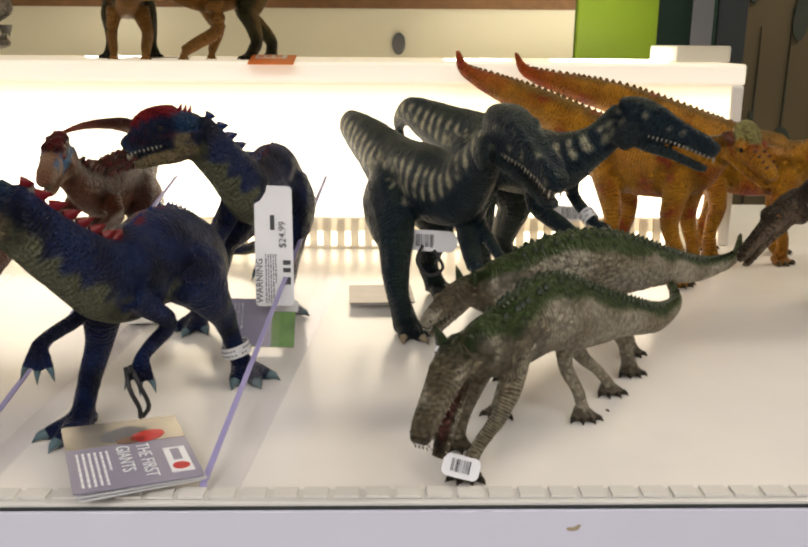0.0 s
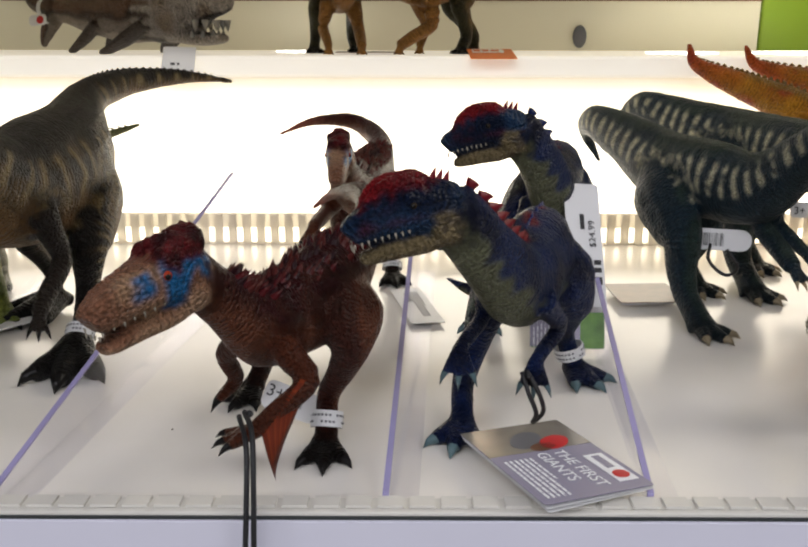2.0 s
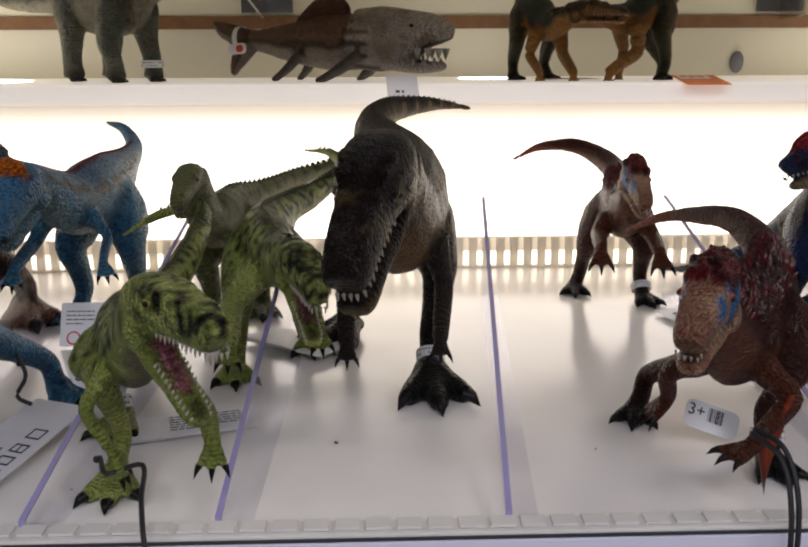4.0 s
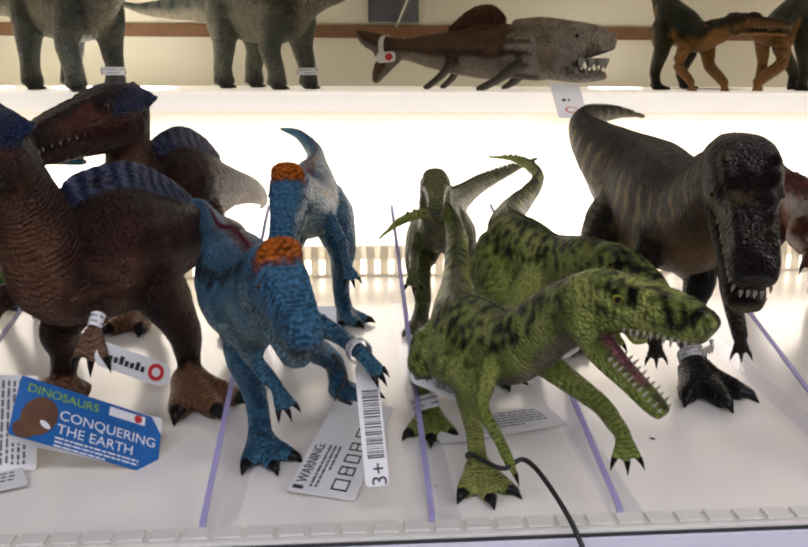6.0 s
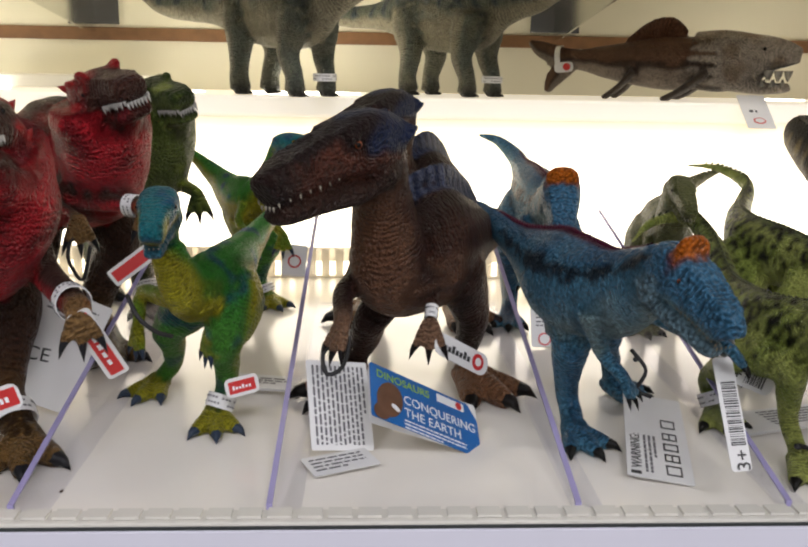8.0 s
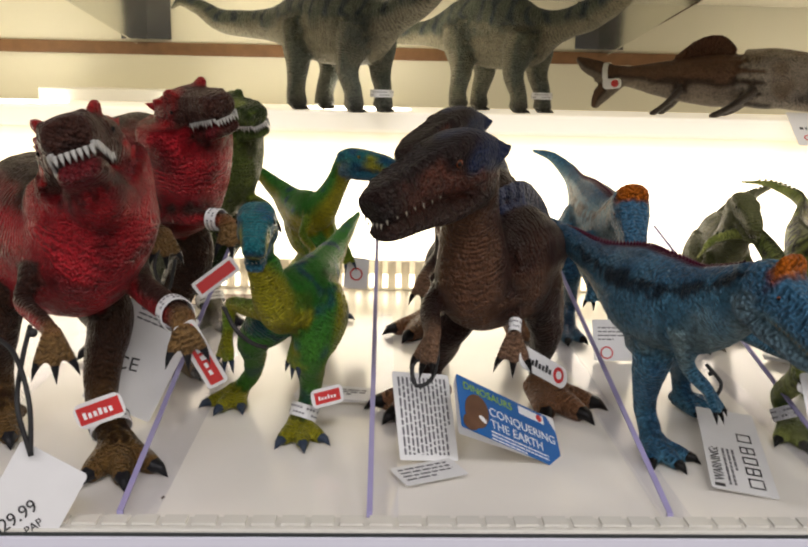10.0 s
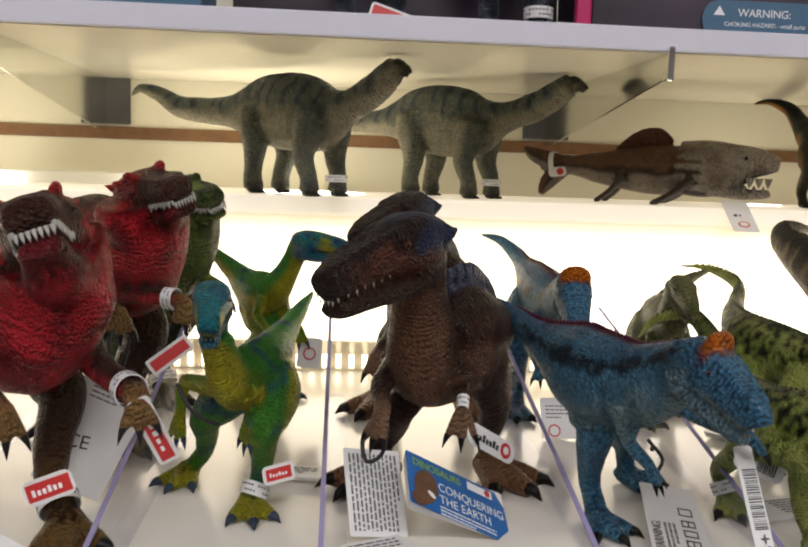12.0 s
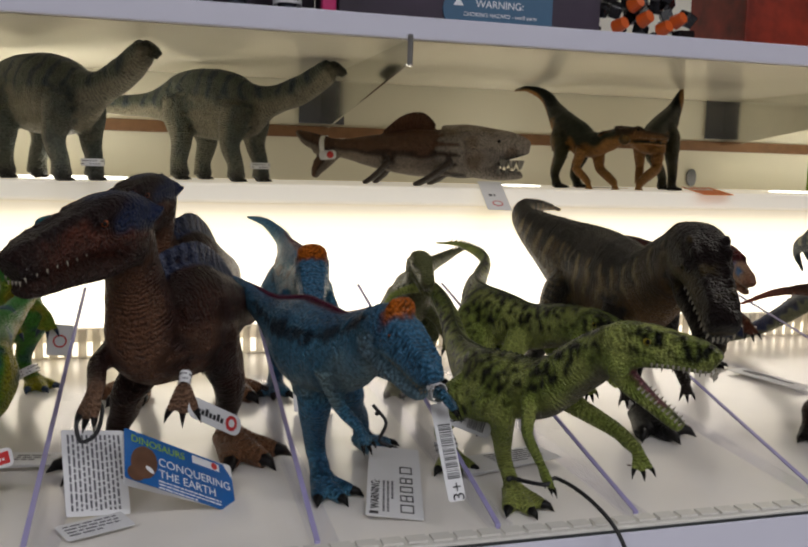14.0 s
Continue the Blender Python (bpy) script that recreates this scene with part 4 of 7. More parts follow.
def paint_velo(code, al, up, P, n1, n2):
    c = lerp(np.broadcast_to(rgb("b3ab2a"), P.shape), rgb("3f9436"), smooth(up + n1 * 0.5, -0.3, 0.45))
    c = lerp(c, rgb("1b5a72"), smooth(n1 + n2 * 0.35 + up * 0.3, 0.42, 0.6) * np.isin(code, (BODY, LEG)))
    c = lerp(c, rgb("1b5a72"), (code == LEG) * (1 - smooth(al + n2 * 0.1, 0.12, 0.32)) * smooth(n1 + n2 * 0.5, -0.15, 0.1))
    c = lerp(c, rgb("237d86"), (code == HEAD) * smooth(up + n1, -0.4, 0.3))
    c = lerp(c, rgb("1d4f80"), (code == HEAD) * smooth(n2 + n1 * 0.5, 0.05, 0.25) * 0.7)
    c = lerp(c, rgb("1f5f8e"), (code == JAW) * 0.8)
    c = lerp(c, rgb("b3ab2a"), (code == ARM) * (0.35 + 0.5 * smooth(n1, -0.3, 0.3)))
    c = lerp(c, rgb("55852c"), (code == LEG) * smooth(al, 0.2, 0.5) * 0.5)
    return claws_feet(c, code, al, rgb("a9a32c"), 0.85)


def paint_red(code, al, up, P, n1, n2):
    c = lerp(lerp(np.broadcast_to(rgb("b8242e"), P.shape), rgb("8c1a22"), smooth(n1, -0.1, 0.5)), rgb("50322a"), smooth(up + n1 * 0.3 + (0.6 - al) * 0.9, 0.2, 0.8))
    c = lerp(c, rgb("5a3a2a"), (code == BODY) * (1 - smooth(al, 0.4, 0.62)))
    c = np.where((code == HEAD)[:, None], lerp(np.broadcast_to(rgb("8a2c2c"), P.shape), rgb("5c382e"), smooth(n1 * 0.6 + al, 0.2, 0.5)), c)
    c = np.where((code == JAW)[:, None], lerp(np.broadcast_to(rgb("8c2830"), P.shape), rgb("5e3028"), smooth(n1, -0.3, 0.3)), c)
    c = np.where((code == CREST)[:, None], rgb("b02a2c"), c)
    c = lerp(c, rgb("8a6a42"), (code == ARM) * smooth(al, 0.6, 0.85))
    c = lerp(c, rgb("4e3224"), (code == LEG) * 1.0)
    return claws_feet(c, code, al, rgb("7a5c34"), 0.6)


def paint_green_rex(code, al, up, P, n1, n2):
    c = lerp(np.broadcast_to(rgb("5c6a30"), P.shape), rgb("35481f"), smooth(up + n1 * 0.6, -0.4, 0.5))
    c = lerp(c, rgb("87963c"), smooth(n1 + up * 0.4, 0.2, 0.55) * np.isin(code, (HEAD, BODY, CREST, ARM)))
    return claws_feet(c, code, al, rgb("4a3c24"), 0.6)


def paint_sauropod(code, al, up, P, n1, n2):
    c = lerp(np.broadcast_to(rgb("a39c86"), P.shape), rgb("6c7368"), smooth(up + n1 * 0.5, -0.4, 0.4))
    st = smooth(np.sin(al * 110 + n1 * 2.5) + n2 * 0.4, 0.25, 0.75) * smooth(up + n1 * 0.5, -0.25, 0.4) * (code == BODY)
    c = lerp(c, rgb("3a4d5c"), st * 0.85)
    c = lerp(c, rgb("8a8672"), np.isin(code, (LEG,)) * smooth(n1, -0.2, 0.4) * 0.6)
    c = lerp(c, rgb("57584c"), np.isin(code, (HEAD, JAW)) * 0.8)
    return claws_feet(c, code, al, rgb("4e4c45"), 0.85)


def paint_spino(code, al, up, P, n1, n2):
    c = lerp(np.broadcast_to(rgb("c48a48"), P.shape), rgb("2e3d26"), smooth(up + n1 * 0.5, -0.35, 0.2))
    c = lerp(c, rgb("1d2a1c"), (code == BODY) * (1 - smooth(al, 0.3, 0.5)) * smooth(up, -0.5, 0.0))
    c = lerp(c, rgb("5a5230"), (code == LEG) * 0.7)
    c = lerp(c, rgb("c08848"), (code == ARM) * 0.9)
    c = lerp(c, rgb("6b4a34"), (code == HEAD) * 0.6)
    return claws_feet(c, code, al, rgb("23241a"), 0.7)


def paint_croc(code, al, up, P, n1, n2):
    c = lerp(np.broadcast_to(rgb("c2b8a0"), P.shape), rgb("9c8f74"), smooth(n1, -0.3, 0.4))
    c = lerp(c, rgb("4c5f34"), smooth(up + n1 * 0.25, 0.4, 0.62) * (code == BODY))
    c = lerp(c, rgb("6e634c"), np.isin(code, (HEAD, JAW)) * smooth(up + n1, 0.0, 0.6))
    c = lerp(c, rgb("39462b"), (code == HEAD) * (1 - smooth(al, 0.1, 0.35)) * smooth(up, 0.2, 0.5))
    c = np.where((al > 1.5)[:, None], rgb("a86a62"), c)
    return claws_feet(c, code, al, rgb("7a705c"), 0.85)


def paint_orange(code, al, up, P, n1, n2):
    c = lerp(np.broadcast_to(rgb("c98a24"), P.shape), rgb("b5741f"), smooth(n1, -0.3, 0.3))
    c = lerp(c, rgb("8a6420"), smooth(up + n1 * 0.4, 0.5, 0.9) * (code == BODY))
    c = lerp(c, rgb("b8501c"), (code == BODY) * np.maximum(1 - smooth(al + n1 * 0.1, 0.06, 0.26), smooth(-up + n1, 0.4, 0.9) * 0.5))
    c = lerp(c, rgb("a83a26"), smooth(n1 + n2 * 0.4, 0.36, 0.6) * np.isin(code, (LEG, HEAD, BODY)) * 0.8)
    c = np.where((code == CREST)[:, None], rgb("a39a5c"), c)
    c = lerp(c, rgb("b03a26"), (code == HEAD) * (1 - smooth(al, 0.2, 0.4)))
    return c


# ---- figures on the lower shelf ----


def horn_crest(F, at, f, u, r, L, sp):
    # two thick half-discs over the snout, with a groove between them
    for sg in (-1, 1):
        F.blob(at(0.52, 0.27, sg * 0.075), (f * L * 0.33 - u * L * 0.05, r * L * 0.065 + u * L * 0.0, u * L * 0.2 + r * sg * L * 0.03), CREST, 0.9, 0.5)
        F.blob(at(0.3, 0.3, sg * 0.07), (f * L * 0.2, r * L * 0.06, u * L * 0.15), CREST, 0.9, 0.5)
    for k in range(3):
        c = at(0.12 - 0.06 * k, 0.25 - 0.03 * k)
        F.cone(c, c + u * L * 0.16 - f * L * 0.1, L * 0.05, rgb("8c1f2a"), flat=f)


bary = dict(kind="long", hw=0.021, hh=0.029, foot=0.026, claw=rgb("a99a7c"), tail_r=0.9, neck_r=0.5, leg=0.95, hand=0.017,
            head={"tooth": 0.028, "teeth": 16, "t0": 0.3, "iris": rgb("7a3a55"), "eye_at": (0.3, 0.1), "eye_r": 0.03, "hw": 1.4, "hh": 1.5})
biped("dinosaur_figure", paint_bary, VINYL_FINE, "dark teal fish-eating dinosaur toy with cream bars on its flank", "toy dinosaur", "striped spinosaurid figures",
      [(-0.015, 0.455, 0.088), (-0.03, 0.45, 0.115), (-0.03, 0.418, 0.127), (-0.012, 0.375, 0.117)], (0.01, 0.33, 0.1), (0.05, 0.255, 0.1), (0.066, 0.215, 0.133), (0.07, 0.195, 0.147), (0.095, 0.13, 0.125),
      feet=[((0.018, 0.235), -60), ((0.045, 0.335), -50)], hands=[((0.058, 0.212, 0.056), (0.4, -0.6, -0.7), -1), ((0.075, 0.235, 0.06), (0.5, -0.5, -0.6))], **bary)
biped("dinosaur_figure", paint_bary, VINYL_FINE, "dark teal fish-eating dinosaur toy raising its long head", "toy dinosaur", "striped spinosaurid figures",
      [(0.02, 0.48, 0.09), (0.012, 0.485, 0.12), (0.022, 0.465, 0.135), (0.045, 0.44, 0.126)], (0.078, 0.4, 0.112), (0.122, 0.3, 0.112), (0.145, 0.275, 0.128), (0.166, 0.272, 0.148), (0.225, 0.249, 0.128),
      feet=[((0.085, 0.32), -60), ((0.115, 0.40), -50)], hands=[((0.135, 0.262, 0.064), (0.7, -0.4, -0.5)), ((0.152, 0.29, 0.07), (0.8, -0.3, -0.3))], **bary)

def horn_ears(F, at, f, u, r, L, sp):
    for sg in (-1, 1):
        c = at(0.02, 0.1, sg * 0.13)
        F.cone(c, c + u * L * 0.22 + r * sg * L * 0.05 - f * L * 0.04, L * 0.085, rgb("39462b"), flat=r)
        c = at(0.1, -0.04, sg * 0.16)
        F.cone(c, c + r * sg * L * 0.1 - f * L * 0.08, L * 0.05, rgb("8f8468"))
    # rows of square plates beside the middle of the back
    n = len(sp)
    for a in range(26):
        p, sd, uu, w, h = sp[int((0.3 + 0.6 * a / 25) * (n - 1))]
        for th in (-0.42, 0.42):
            c = p + sd * math.sin(th) * w + uu * math.cos(th) * h
            F.cone(c - uu * 0.0012, c + uu * 0.0022, 0.0024, rgb("33402a"), n=5)


croc = dict(hw=0.016, hh=0.02, kind="mid", foot=0.014, claw=rgb("3a3226"), tail_r=0.62, neck_r=0.72, leg=0.58, extra=horn_ears,
            head={"tooth": 0.03, "teeth": 8, "eye_at": (0.3, 0.15), "eye_r": 0.03, "hh": 0.95, "hw": 1.0, "iris": rgb("6a5a20")})
quad("dinosaur_figure", paint_croc, VINYL_PLATES, "grey crocodile-like reptile toy with green plated back, mouth open", "toy reptile", "plated reptile figures",
     [(0.172, 0.185, 0.062), (0.175, 0.165, 0.048), (0.155, 0.135, 0.046), (0.128, 0.11, 0.054)], (0.1, 0.093, 0.06), (0.08, 0.076, 0.068), (0.058, 0.056, 0.062), [(0.044, 0.046, 0.06)], (0.034, 0.042, 0.06), (0.014, 0.006, 0.031),
     feet=[((0.107, 0.1), -80), ((0.13, 0.135), -80), ((0.038, 0.034), -100), ((0.036, 0.066), -100)], gape=0.45, spikes=[(0.1, 0.9, 46, 0.004, rgb("38452a"), -0.4, 0.8)], **croc)
quad("dinosaur_figure", paint_croc, VINYL_PLATES, "grey crocodile-like reptile toy with green plated back", "toy reptile", "plated reptile figures",
     [(0.255, 0.272, 0.065), (0.245, 0.255, 0.052), (0.21, 0.22, 0.052), (0.172, 0.18, 0.064)], (0.138, 0.155, 0.072), (0.105, 0.14, 0.076), (0.072, 0.13, 0.069), [(0.056, 0.125, 0.066)], (0.046, 0.124, 0.068), (0.02, 0.1, 0.053),
     feet=[((0.15, 0.165), -80), ((0.16, 0.2), -80), ((0.062, 0.105), -110), ((0.075, 0.155), -110)], gape=0.12, spikes=[(0.1, 0.9, 46, 0.004, rgb("38452a"), -0.4, 0.8)], **croc)


def dome(F, at, f, u, r, L, sp):
    F.blob(at(0.2, 0.2), (f * L * 0.26 - u * L * 0.05, r * L * 0.19, u * L * 0.24), CREST, 0.9, 0.5)
    for k in range(15):
        th = math.radians(-105 + 15 * k)
        c = at(0.12 - 0.2 * math.cos(th), 0.13 - 0.05 * math.cos(th), 0.2 * math.sin(th))
        F.cone(c, c - f * L * 0.1 * math.cos(th) + r * L * 0.1 * math.sin(th) + u * L * 0.05, L * 0.045, rgb("7a4a3a"))
    for sg in (-1, 1):
        for s in (0.55, 0.66, 0.77, 0.88):
            c = at(s, 0.17 - (s - 0.55) * 0.2, sg * 0.08)
            F.cone(c, c + u * L * 0.06 + f * L * 0.02, L * 0.03, rgb("7a4a3a"))


orange = dict(hw=0.025, hh=0.032, kind="mid", foot=0.018, claw=rgb("4a3a1c"), tail_r=0.62, neck_r=0.5, leg=0.6, head={"tooth": 0, "iris": rgb("402010")}, extra=dome)
quad("dinosaur_figure", paint_orange, VINYL_WRINKLE, "orange and yellow plant-eating dinosaur toy with a raised red tail", "toy dinosaur", "orange dinosaur figures",
     [(0.065, 0.485, 0.19), (0.073, 0.485, 0.172), (0.1, 0.475, 0.158), (0.145, 0.455, 0.138)], (0.198, 0.435, 0.104), (0.225, 0.41, 0.1), (0.252, 0.385, 0.1), [(0.266, 0.366, 0.111)], (0.275, 0.35, 0.121), (0.288, 0.302, 0.1),
     feet=[((0.2, 0.405), -60), ((0.22, 0.45), -60), ((0.246, 0.365), -60), ((0.27, 0.405), -60)], spikes=[(0.06, 0.85, 44, 0.004, rgb("7a5a20"), -0.3, 0.8)], **orange)
quad("dinosaur_figure", paint_orange, VINYL_WRINKLE, "orange and yellow plant-eating dinosaur toy behind its twin", "toy dinosaur", "orange dinosaur figures",
     [(0.12, 0.497, 0.188), (0.132, 0.495, 0.17), (0.17, 0.488, 0.158), (0.225, 0.484, 0.142)], (0.3, 0.478, 0.105), (0.33, 0.47, 0.092), (0.37, 0.46, 0.09), [(0.385, 0.45, 0.1)], (0.39, 0.44, 0.108), (0.425, 0.42, 0.085),
     feet=[((0.305, 0.455), -60), ((0.315, 0.497), -60), ((0.365, 0.44), -60), ((0.38, 0.48), -60)], spikes=[(0.06, 0.85, 44, 0.004, rgb("7a5a20"), -0.3, 0.8)], **orange)

dilo = dict(kind="mid", hw=0.0195, hh=0.025, foot=0.026, claw=rgb("6f8a90"), tail_r=0.7, neck_r=0.64, leg=0.76, thigh=1.3, hand=0.018, extra=horn_crest,
            head={"tooth": 0.04, "teeth": 9, "t0": 0.45, "iris": rgb("3a2c14"), "hw": 1.25, "hh": 1.5})
biped("dinosaur_figure", paint_dilo, VINYL_FINE, "deep blue crested dinosaur toy with a red double crest", "toy dinosaur", "blue crested figures",
      [(-0.16, 0.252, 0.037), (-0.138, 0.245, 0.03), (-0.113, 0.22, 0.048), (-0.108, 0.172, 0.076)], (-0.117, 0.122, 0.088), (-0.135, 0.074, 0.085), (-0.153, 0.052, 0.108), (-0.169, 0.043, 0.128), (-0.211, 0.032, 0.117),
      feet=[((-0.16, 0.079), -105, (-0.146, 0.1, 0.062), (-0.157, 0.1, 0.024)), ((-0.083, 0.157), -60, (-0.096, 0.125, 0.06), (-0.094, 0.162, 0.03))],
      hands=[((-0.162, 0.053, 0.06), (-0.05, -0.3, -1), 1, (-0.15, 0.078, 0.066)), ((-0.123, 0.08, 0.043), (-0.05, -0.25, -1), -1, (-0.11, 0.09, 0.058))], spikes=[(0.35, 0.72, 22, 0.004, rgb("22326a"), -0.4, 0.7), (0.74, 1.0, 10, 0.008, rgb("8c1f2a"), -0.6, 0.5)], **dilo)
biped("dinosaur_figure", paint_dilo, VINYL_FINE, "deep blue crested dinosaur toy wearing a white price card", "toy dinosaur", "blue crested figures",
      [(-0.165, 0.43, 0.014), (-0.13, 0.442, 0.012), (-0.09, 0.42, 0.032), (-0.076, 0.365, 0.072)], (-0.08, 0.3, 0.1), (-0.09, 0.245, 0.098), (-0.105, 0.222, 0.124), (-0.12, 0.212, 0.143), (-0.163, 0.216, 0.131),
      feet=[((-0.135, 0.25), -100), ((-0.075, 0.285), -70)], hands=[((-0.115, 0.21, 0.062), (-0.1, -0.2, -1)), ((-0.08, 0.225, 0.06), (-0.1, -0.2, -1), -1)], spikes=[(0.35, 0.72, 22, 0.004, rgb("22326a"), -0.4, 0.7), (0.74, 1.0, 10, 0.008, rgb("22326a"), -0.6, 0.5)], **dilo)


def feather_crest(F, at, f, u, r, L, sp):
    random.seed(4)
    for k in range(34):
        s, w = random.uniform(-0.12, 0.34), random.uniform(-0.2, 0.2)
        c = at(s, 0.3 - abs(w) * 0.5, w)
        F.blob(c + u * L * 0.03, (f * L * 0.06, r * L * 0.05, u * L * 0.09), CREST, 0.9, 0.5)
    n = len(sp)
    for k in range(330):
        p, sd, uu, w, h = sp[int(random.uniform(0.5, 0.93) * (n - 1))]
        th = random.uniform(-0.9, 0.9)
        c = p + sd * math.sin(th) * w + uu * math.cos(th) * h
        d = unit(sd * math.sin(th) + uu * math.cos(th))
        b = unit(sp[n // 2][0] - sp[min(n - 1, n // 2 + 6)][0])
        F.cone(c - d * 0.002, c + d * 0.0026 + b * 0.0055, 0.0026, (rgb("5c161c"), rgb("5c2420"), rgb("32151a"))[k % 3], flat=np.cross(d, b))


def brow_knobs_small(F, at, f, u, r, L, sp):
    for sg in (-1, 1):
        for s, o, w in ((0.36, 0.27, 0.14), (0.24, 0.29, 0.15), (0.52, 0.21, 0.11), (0.64, 0.19, 0.1), (0.76, 0.17, 0.09)):
            F.blob(at(s, o, sg * w), (f * L * 0.06, r * L * 0.035, u * L * 0.04), HEAD, 0.8, s)


ovi = dict(kind="mid", hw=0.0185, hh=0.024, foot=0.023, claw=rgb("171312"), tail_r=0.72, neck_r=0.56, leg=0.8, thigh=1.3, hand=0.02, arm=1.0, extra=feather_crest,
           head={"tooth": 0.03, "teeth": 7, "iris": rgb("c04018"), "hw": 1.3, "hh": 1.35, "brow": False})
biped("dinosaur_figure", paint_ovi, VINYL_FINE, "rust-brown feathered raptor toy with blue eye patch", "toy dinosaur", "feathered raptor figures",
      [(-0.25, 0.256, 0.085), (-0.232, 0.228, 0.1), (-0.213, 0.18, 0.108), (-0.207, 0.148, 0.101), (-0.212, 0.12, 0.09)], (-0.225, 0.092, 0.079), (-0.253, 0.06, 0.068), (-0.265, 0.042, 0.084), (-0.278, 0.026, 0.104), (-0.304, -0.018, 0.095),
      plumes=((-0.232, 0.04, 0.05), (-0.248, 0.03, 0.03), (-0.245, 0.029, 0.005)), feet=[((-0.226, 0.06), -88, (-0.213, 0.074, 0.052), (-0.225, 0.078, 0.026)), ((-0.276, 0.128), -112, (-0.25, 0.105, 0.045), (-0.266, 0.142, 0.022))],
      hands=[((-0.253, 0.029, 0.03), (-0.9, -0.25, -0.2), -1, (-0.23, 0.042, 0.048)), ((-0.272, 0.088, 0.03), (-0.5, 0.0, -0.5), 1, (-0.276, 0.08, 0.046))], **ovi)
biped("dinosaur_figure", paint_ovi, VINYL_FINE, "rust-brown feathered raptor toy facing forward", "toy dinosaur", "feathered raptor figures",
      [(-0.3, 0.45, 0.112), (-0.27, 0.468, 0.122), (-0.235, 0.472, 0.121), (-0.213, 0.45, 0.108), (-0.21, 0.43, 0.097)], (-0.215, 0.4, 0.083), (-0.227, 0.34, 0.083), (-0.232, 0.31, 0.1), (-0.235, 0.3, 0.118), (-0.235, 0.262, 0.1),
      feet=[((-0.198, 0.365), -80), ((-0.25, 0.4), -100)], hands=[((-0.255, 0.3, 0.062), (-0.1, -0.6, -0.7)), ((-0.212, 0.295, 0.06), (0, -0.6, -0.7))], **ovi)

biped("dinosaur_figure", paint_trex, VINYL_FINE, "large dark brown tyrannosaur toy with paper ankle band", "toy dinosaur", "dark tyrannosaur figures",
      [(-0.338, 0.45, 0.158), (-0.375, 0.42, 0.163), (-0.412, 0.38, 0.16), (-0.425, 0.33, 0.148)], (-0.408, 0.245, 0.118), (-0.412, 0.155, 0.114), (-0.416, 0.115, 0.135), (-0.419, 0.087, 0.151), (-0.437, 0.024, 0.109),
      hw=0.031, hh=0.039, feet=[((-0.389, 0.168), -85), ((-0.452, 0.275), -120)], hands=[((-0.44, 0.125, 0.05), (0, -0.3, -1)), ((-0.388, 0.13, 0.05), (0, -0.3, -1))], kind="rex", gape=0.1, foot=0.042, leg=0.62, thigh=1.3, hand=0.014, arm=0.75, tail_r=0.55, neck_r=0.66,
      head={"tooth": 0.036, "teeth": 10, "iris": rgb("8a7a20"), "hw": 1.05, "hh": 1.12, "eye_r": 0.03}, extra=brow_knobs_small, spikes=[(0.05, 0.9, 60, 0.0022, rgb("241f1a"), -0.3, 0.9)])

mono = dict(hw=0.0165, hh=0.0215, foot=0.027, claw=rgb("14130f"), leg=0.9, thigh=1.15, tail_r=0.66, neck_r=0.74)
biped("dinosaur_figure", paint_mono, VINYL_FINE, "olive green dinosaur toy with black spots, mouth wide open", "toy dinosaur", "green spotted figures",
      [(-0.592, 0.24, 0.088), (-0.57, 0.262, 0.099), (-0.543, 0.262, 0.102), (-0.54, 0.225, 0.088), (-0.547, 0.175, 0.07)], (-0.554, 0.112, 0.064), (-0.536, 0.055, 0.072), (-0.524, 0.03, 0.092), (-0.516, 0.01, 0.106), (-0.48, -0.031, 0.104),
      feet=[((-0.55, 0.052), -85, (-0.557, 0.068, 0.054), (-0.551, 0.076, 0.022)), ((-0.568, 0.122), -95, (-0.575, 0.1, 0.05), (-0.572, 0.137, 0.022))],
      hands=[((-0.494, 0.016, 0.043), (0.0, -0.5, -0.8), -1, (-0.5, 0.032, 0.051)), ((-0.543, 0.036, 0.028), (0.35, 0.0, -0.8), 1, (-0.554, 0.036, 0.05))], kind="mid", gape=0.66, hand=0.016, arm=0.62,
      head={"tooth": 0.045, "teeth": 12, "iris": rgb("b0a030"), "hw": 1.2, "hh": 1.4, "eye_r": 0.045}, spikes=[(0.1, 0.98, 64, 0.0028, rgb("4d5235"), -0.3, 0.9)], **mono)
biped("dinosaur_figure", paint_mono, VINYL_FINE, "olive green spotted dinosaur toy with hooked tail", "toy dinosaur", "green spotted figures",
      [(-0.485, 0.43, 0.124), (-0.463, 0.415, 0.123), (-0.451, 0.38, 0.113), (-0.47, 0.34, 0.1), (-0.488, 0.305, 0.094)], (-0.5, 0.255, 0.085), (-0.483, 0.19, 0.082), (-0.474, 0.155, 0.09), (-0.468, 0.14, 0.093), (-0.452, 0.09, 0.085),
      feet=[((-0.515, 0.2), -80), ((-0.47, 0.255), -80)], hands=[((-0.505, 0.125, 0.05), (0, -0.4, -1)), ((-0.457, 0.15, 0.05), (0.2, -0.4, -1))], kind="mid", gape=0.5, hand=0.016, arm=0.8,
      head={"tooth": 0.045, "teeth": 12, "iris": rgb("b0a030"), "hw": 1.2, "hh": 1.3}, spikes=[(0.05, 0.98, 64, 0.0035, rgb("4d5235"), -0.3, 0.9)], **mono)
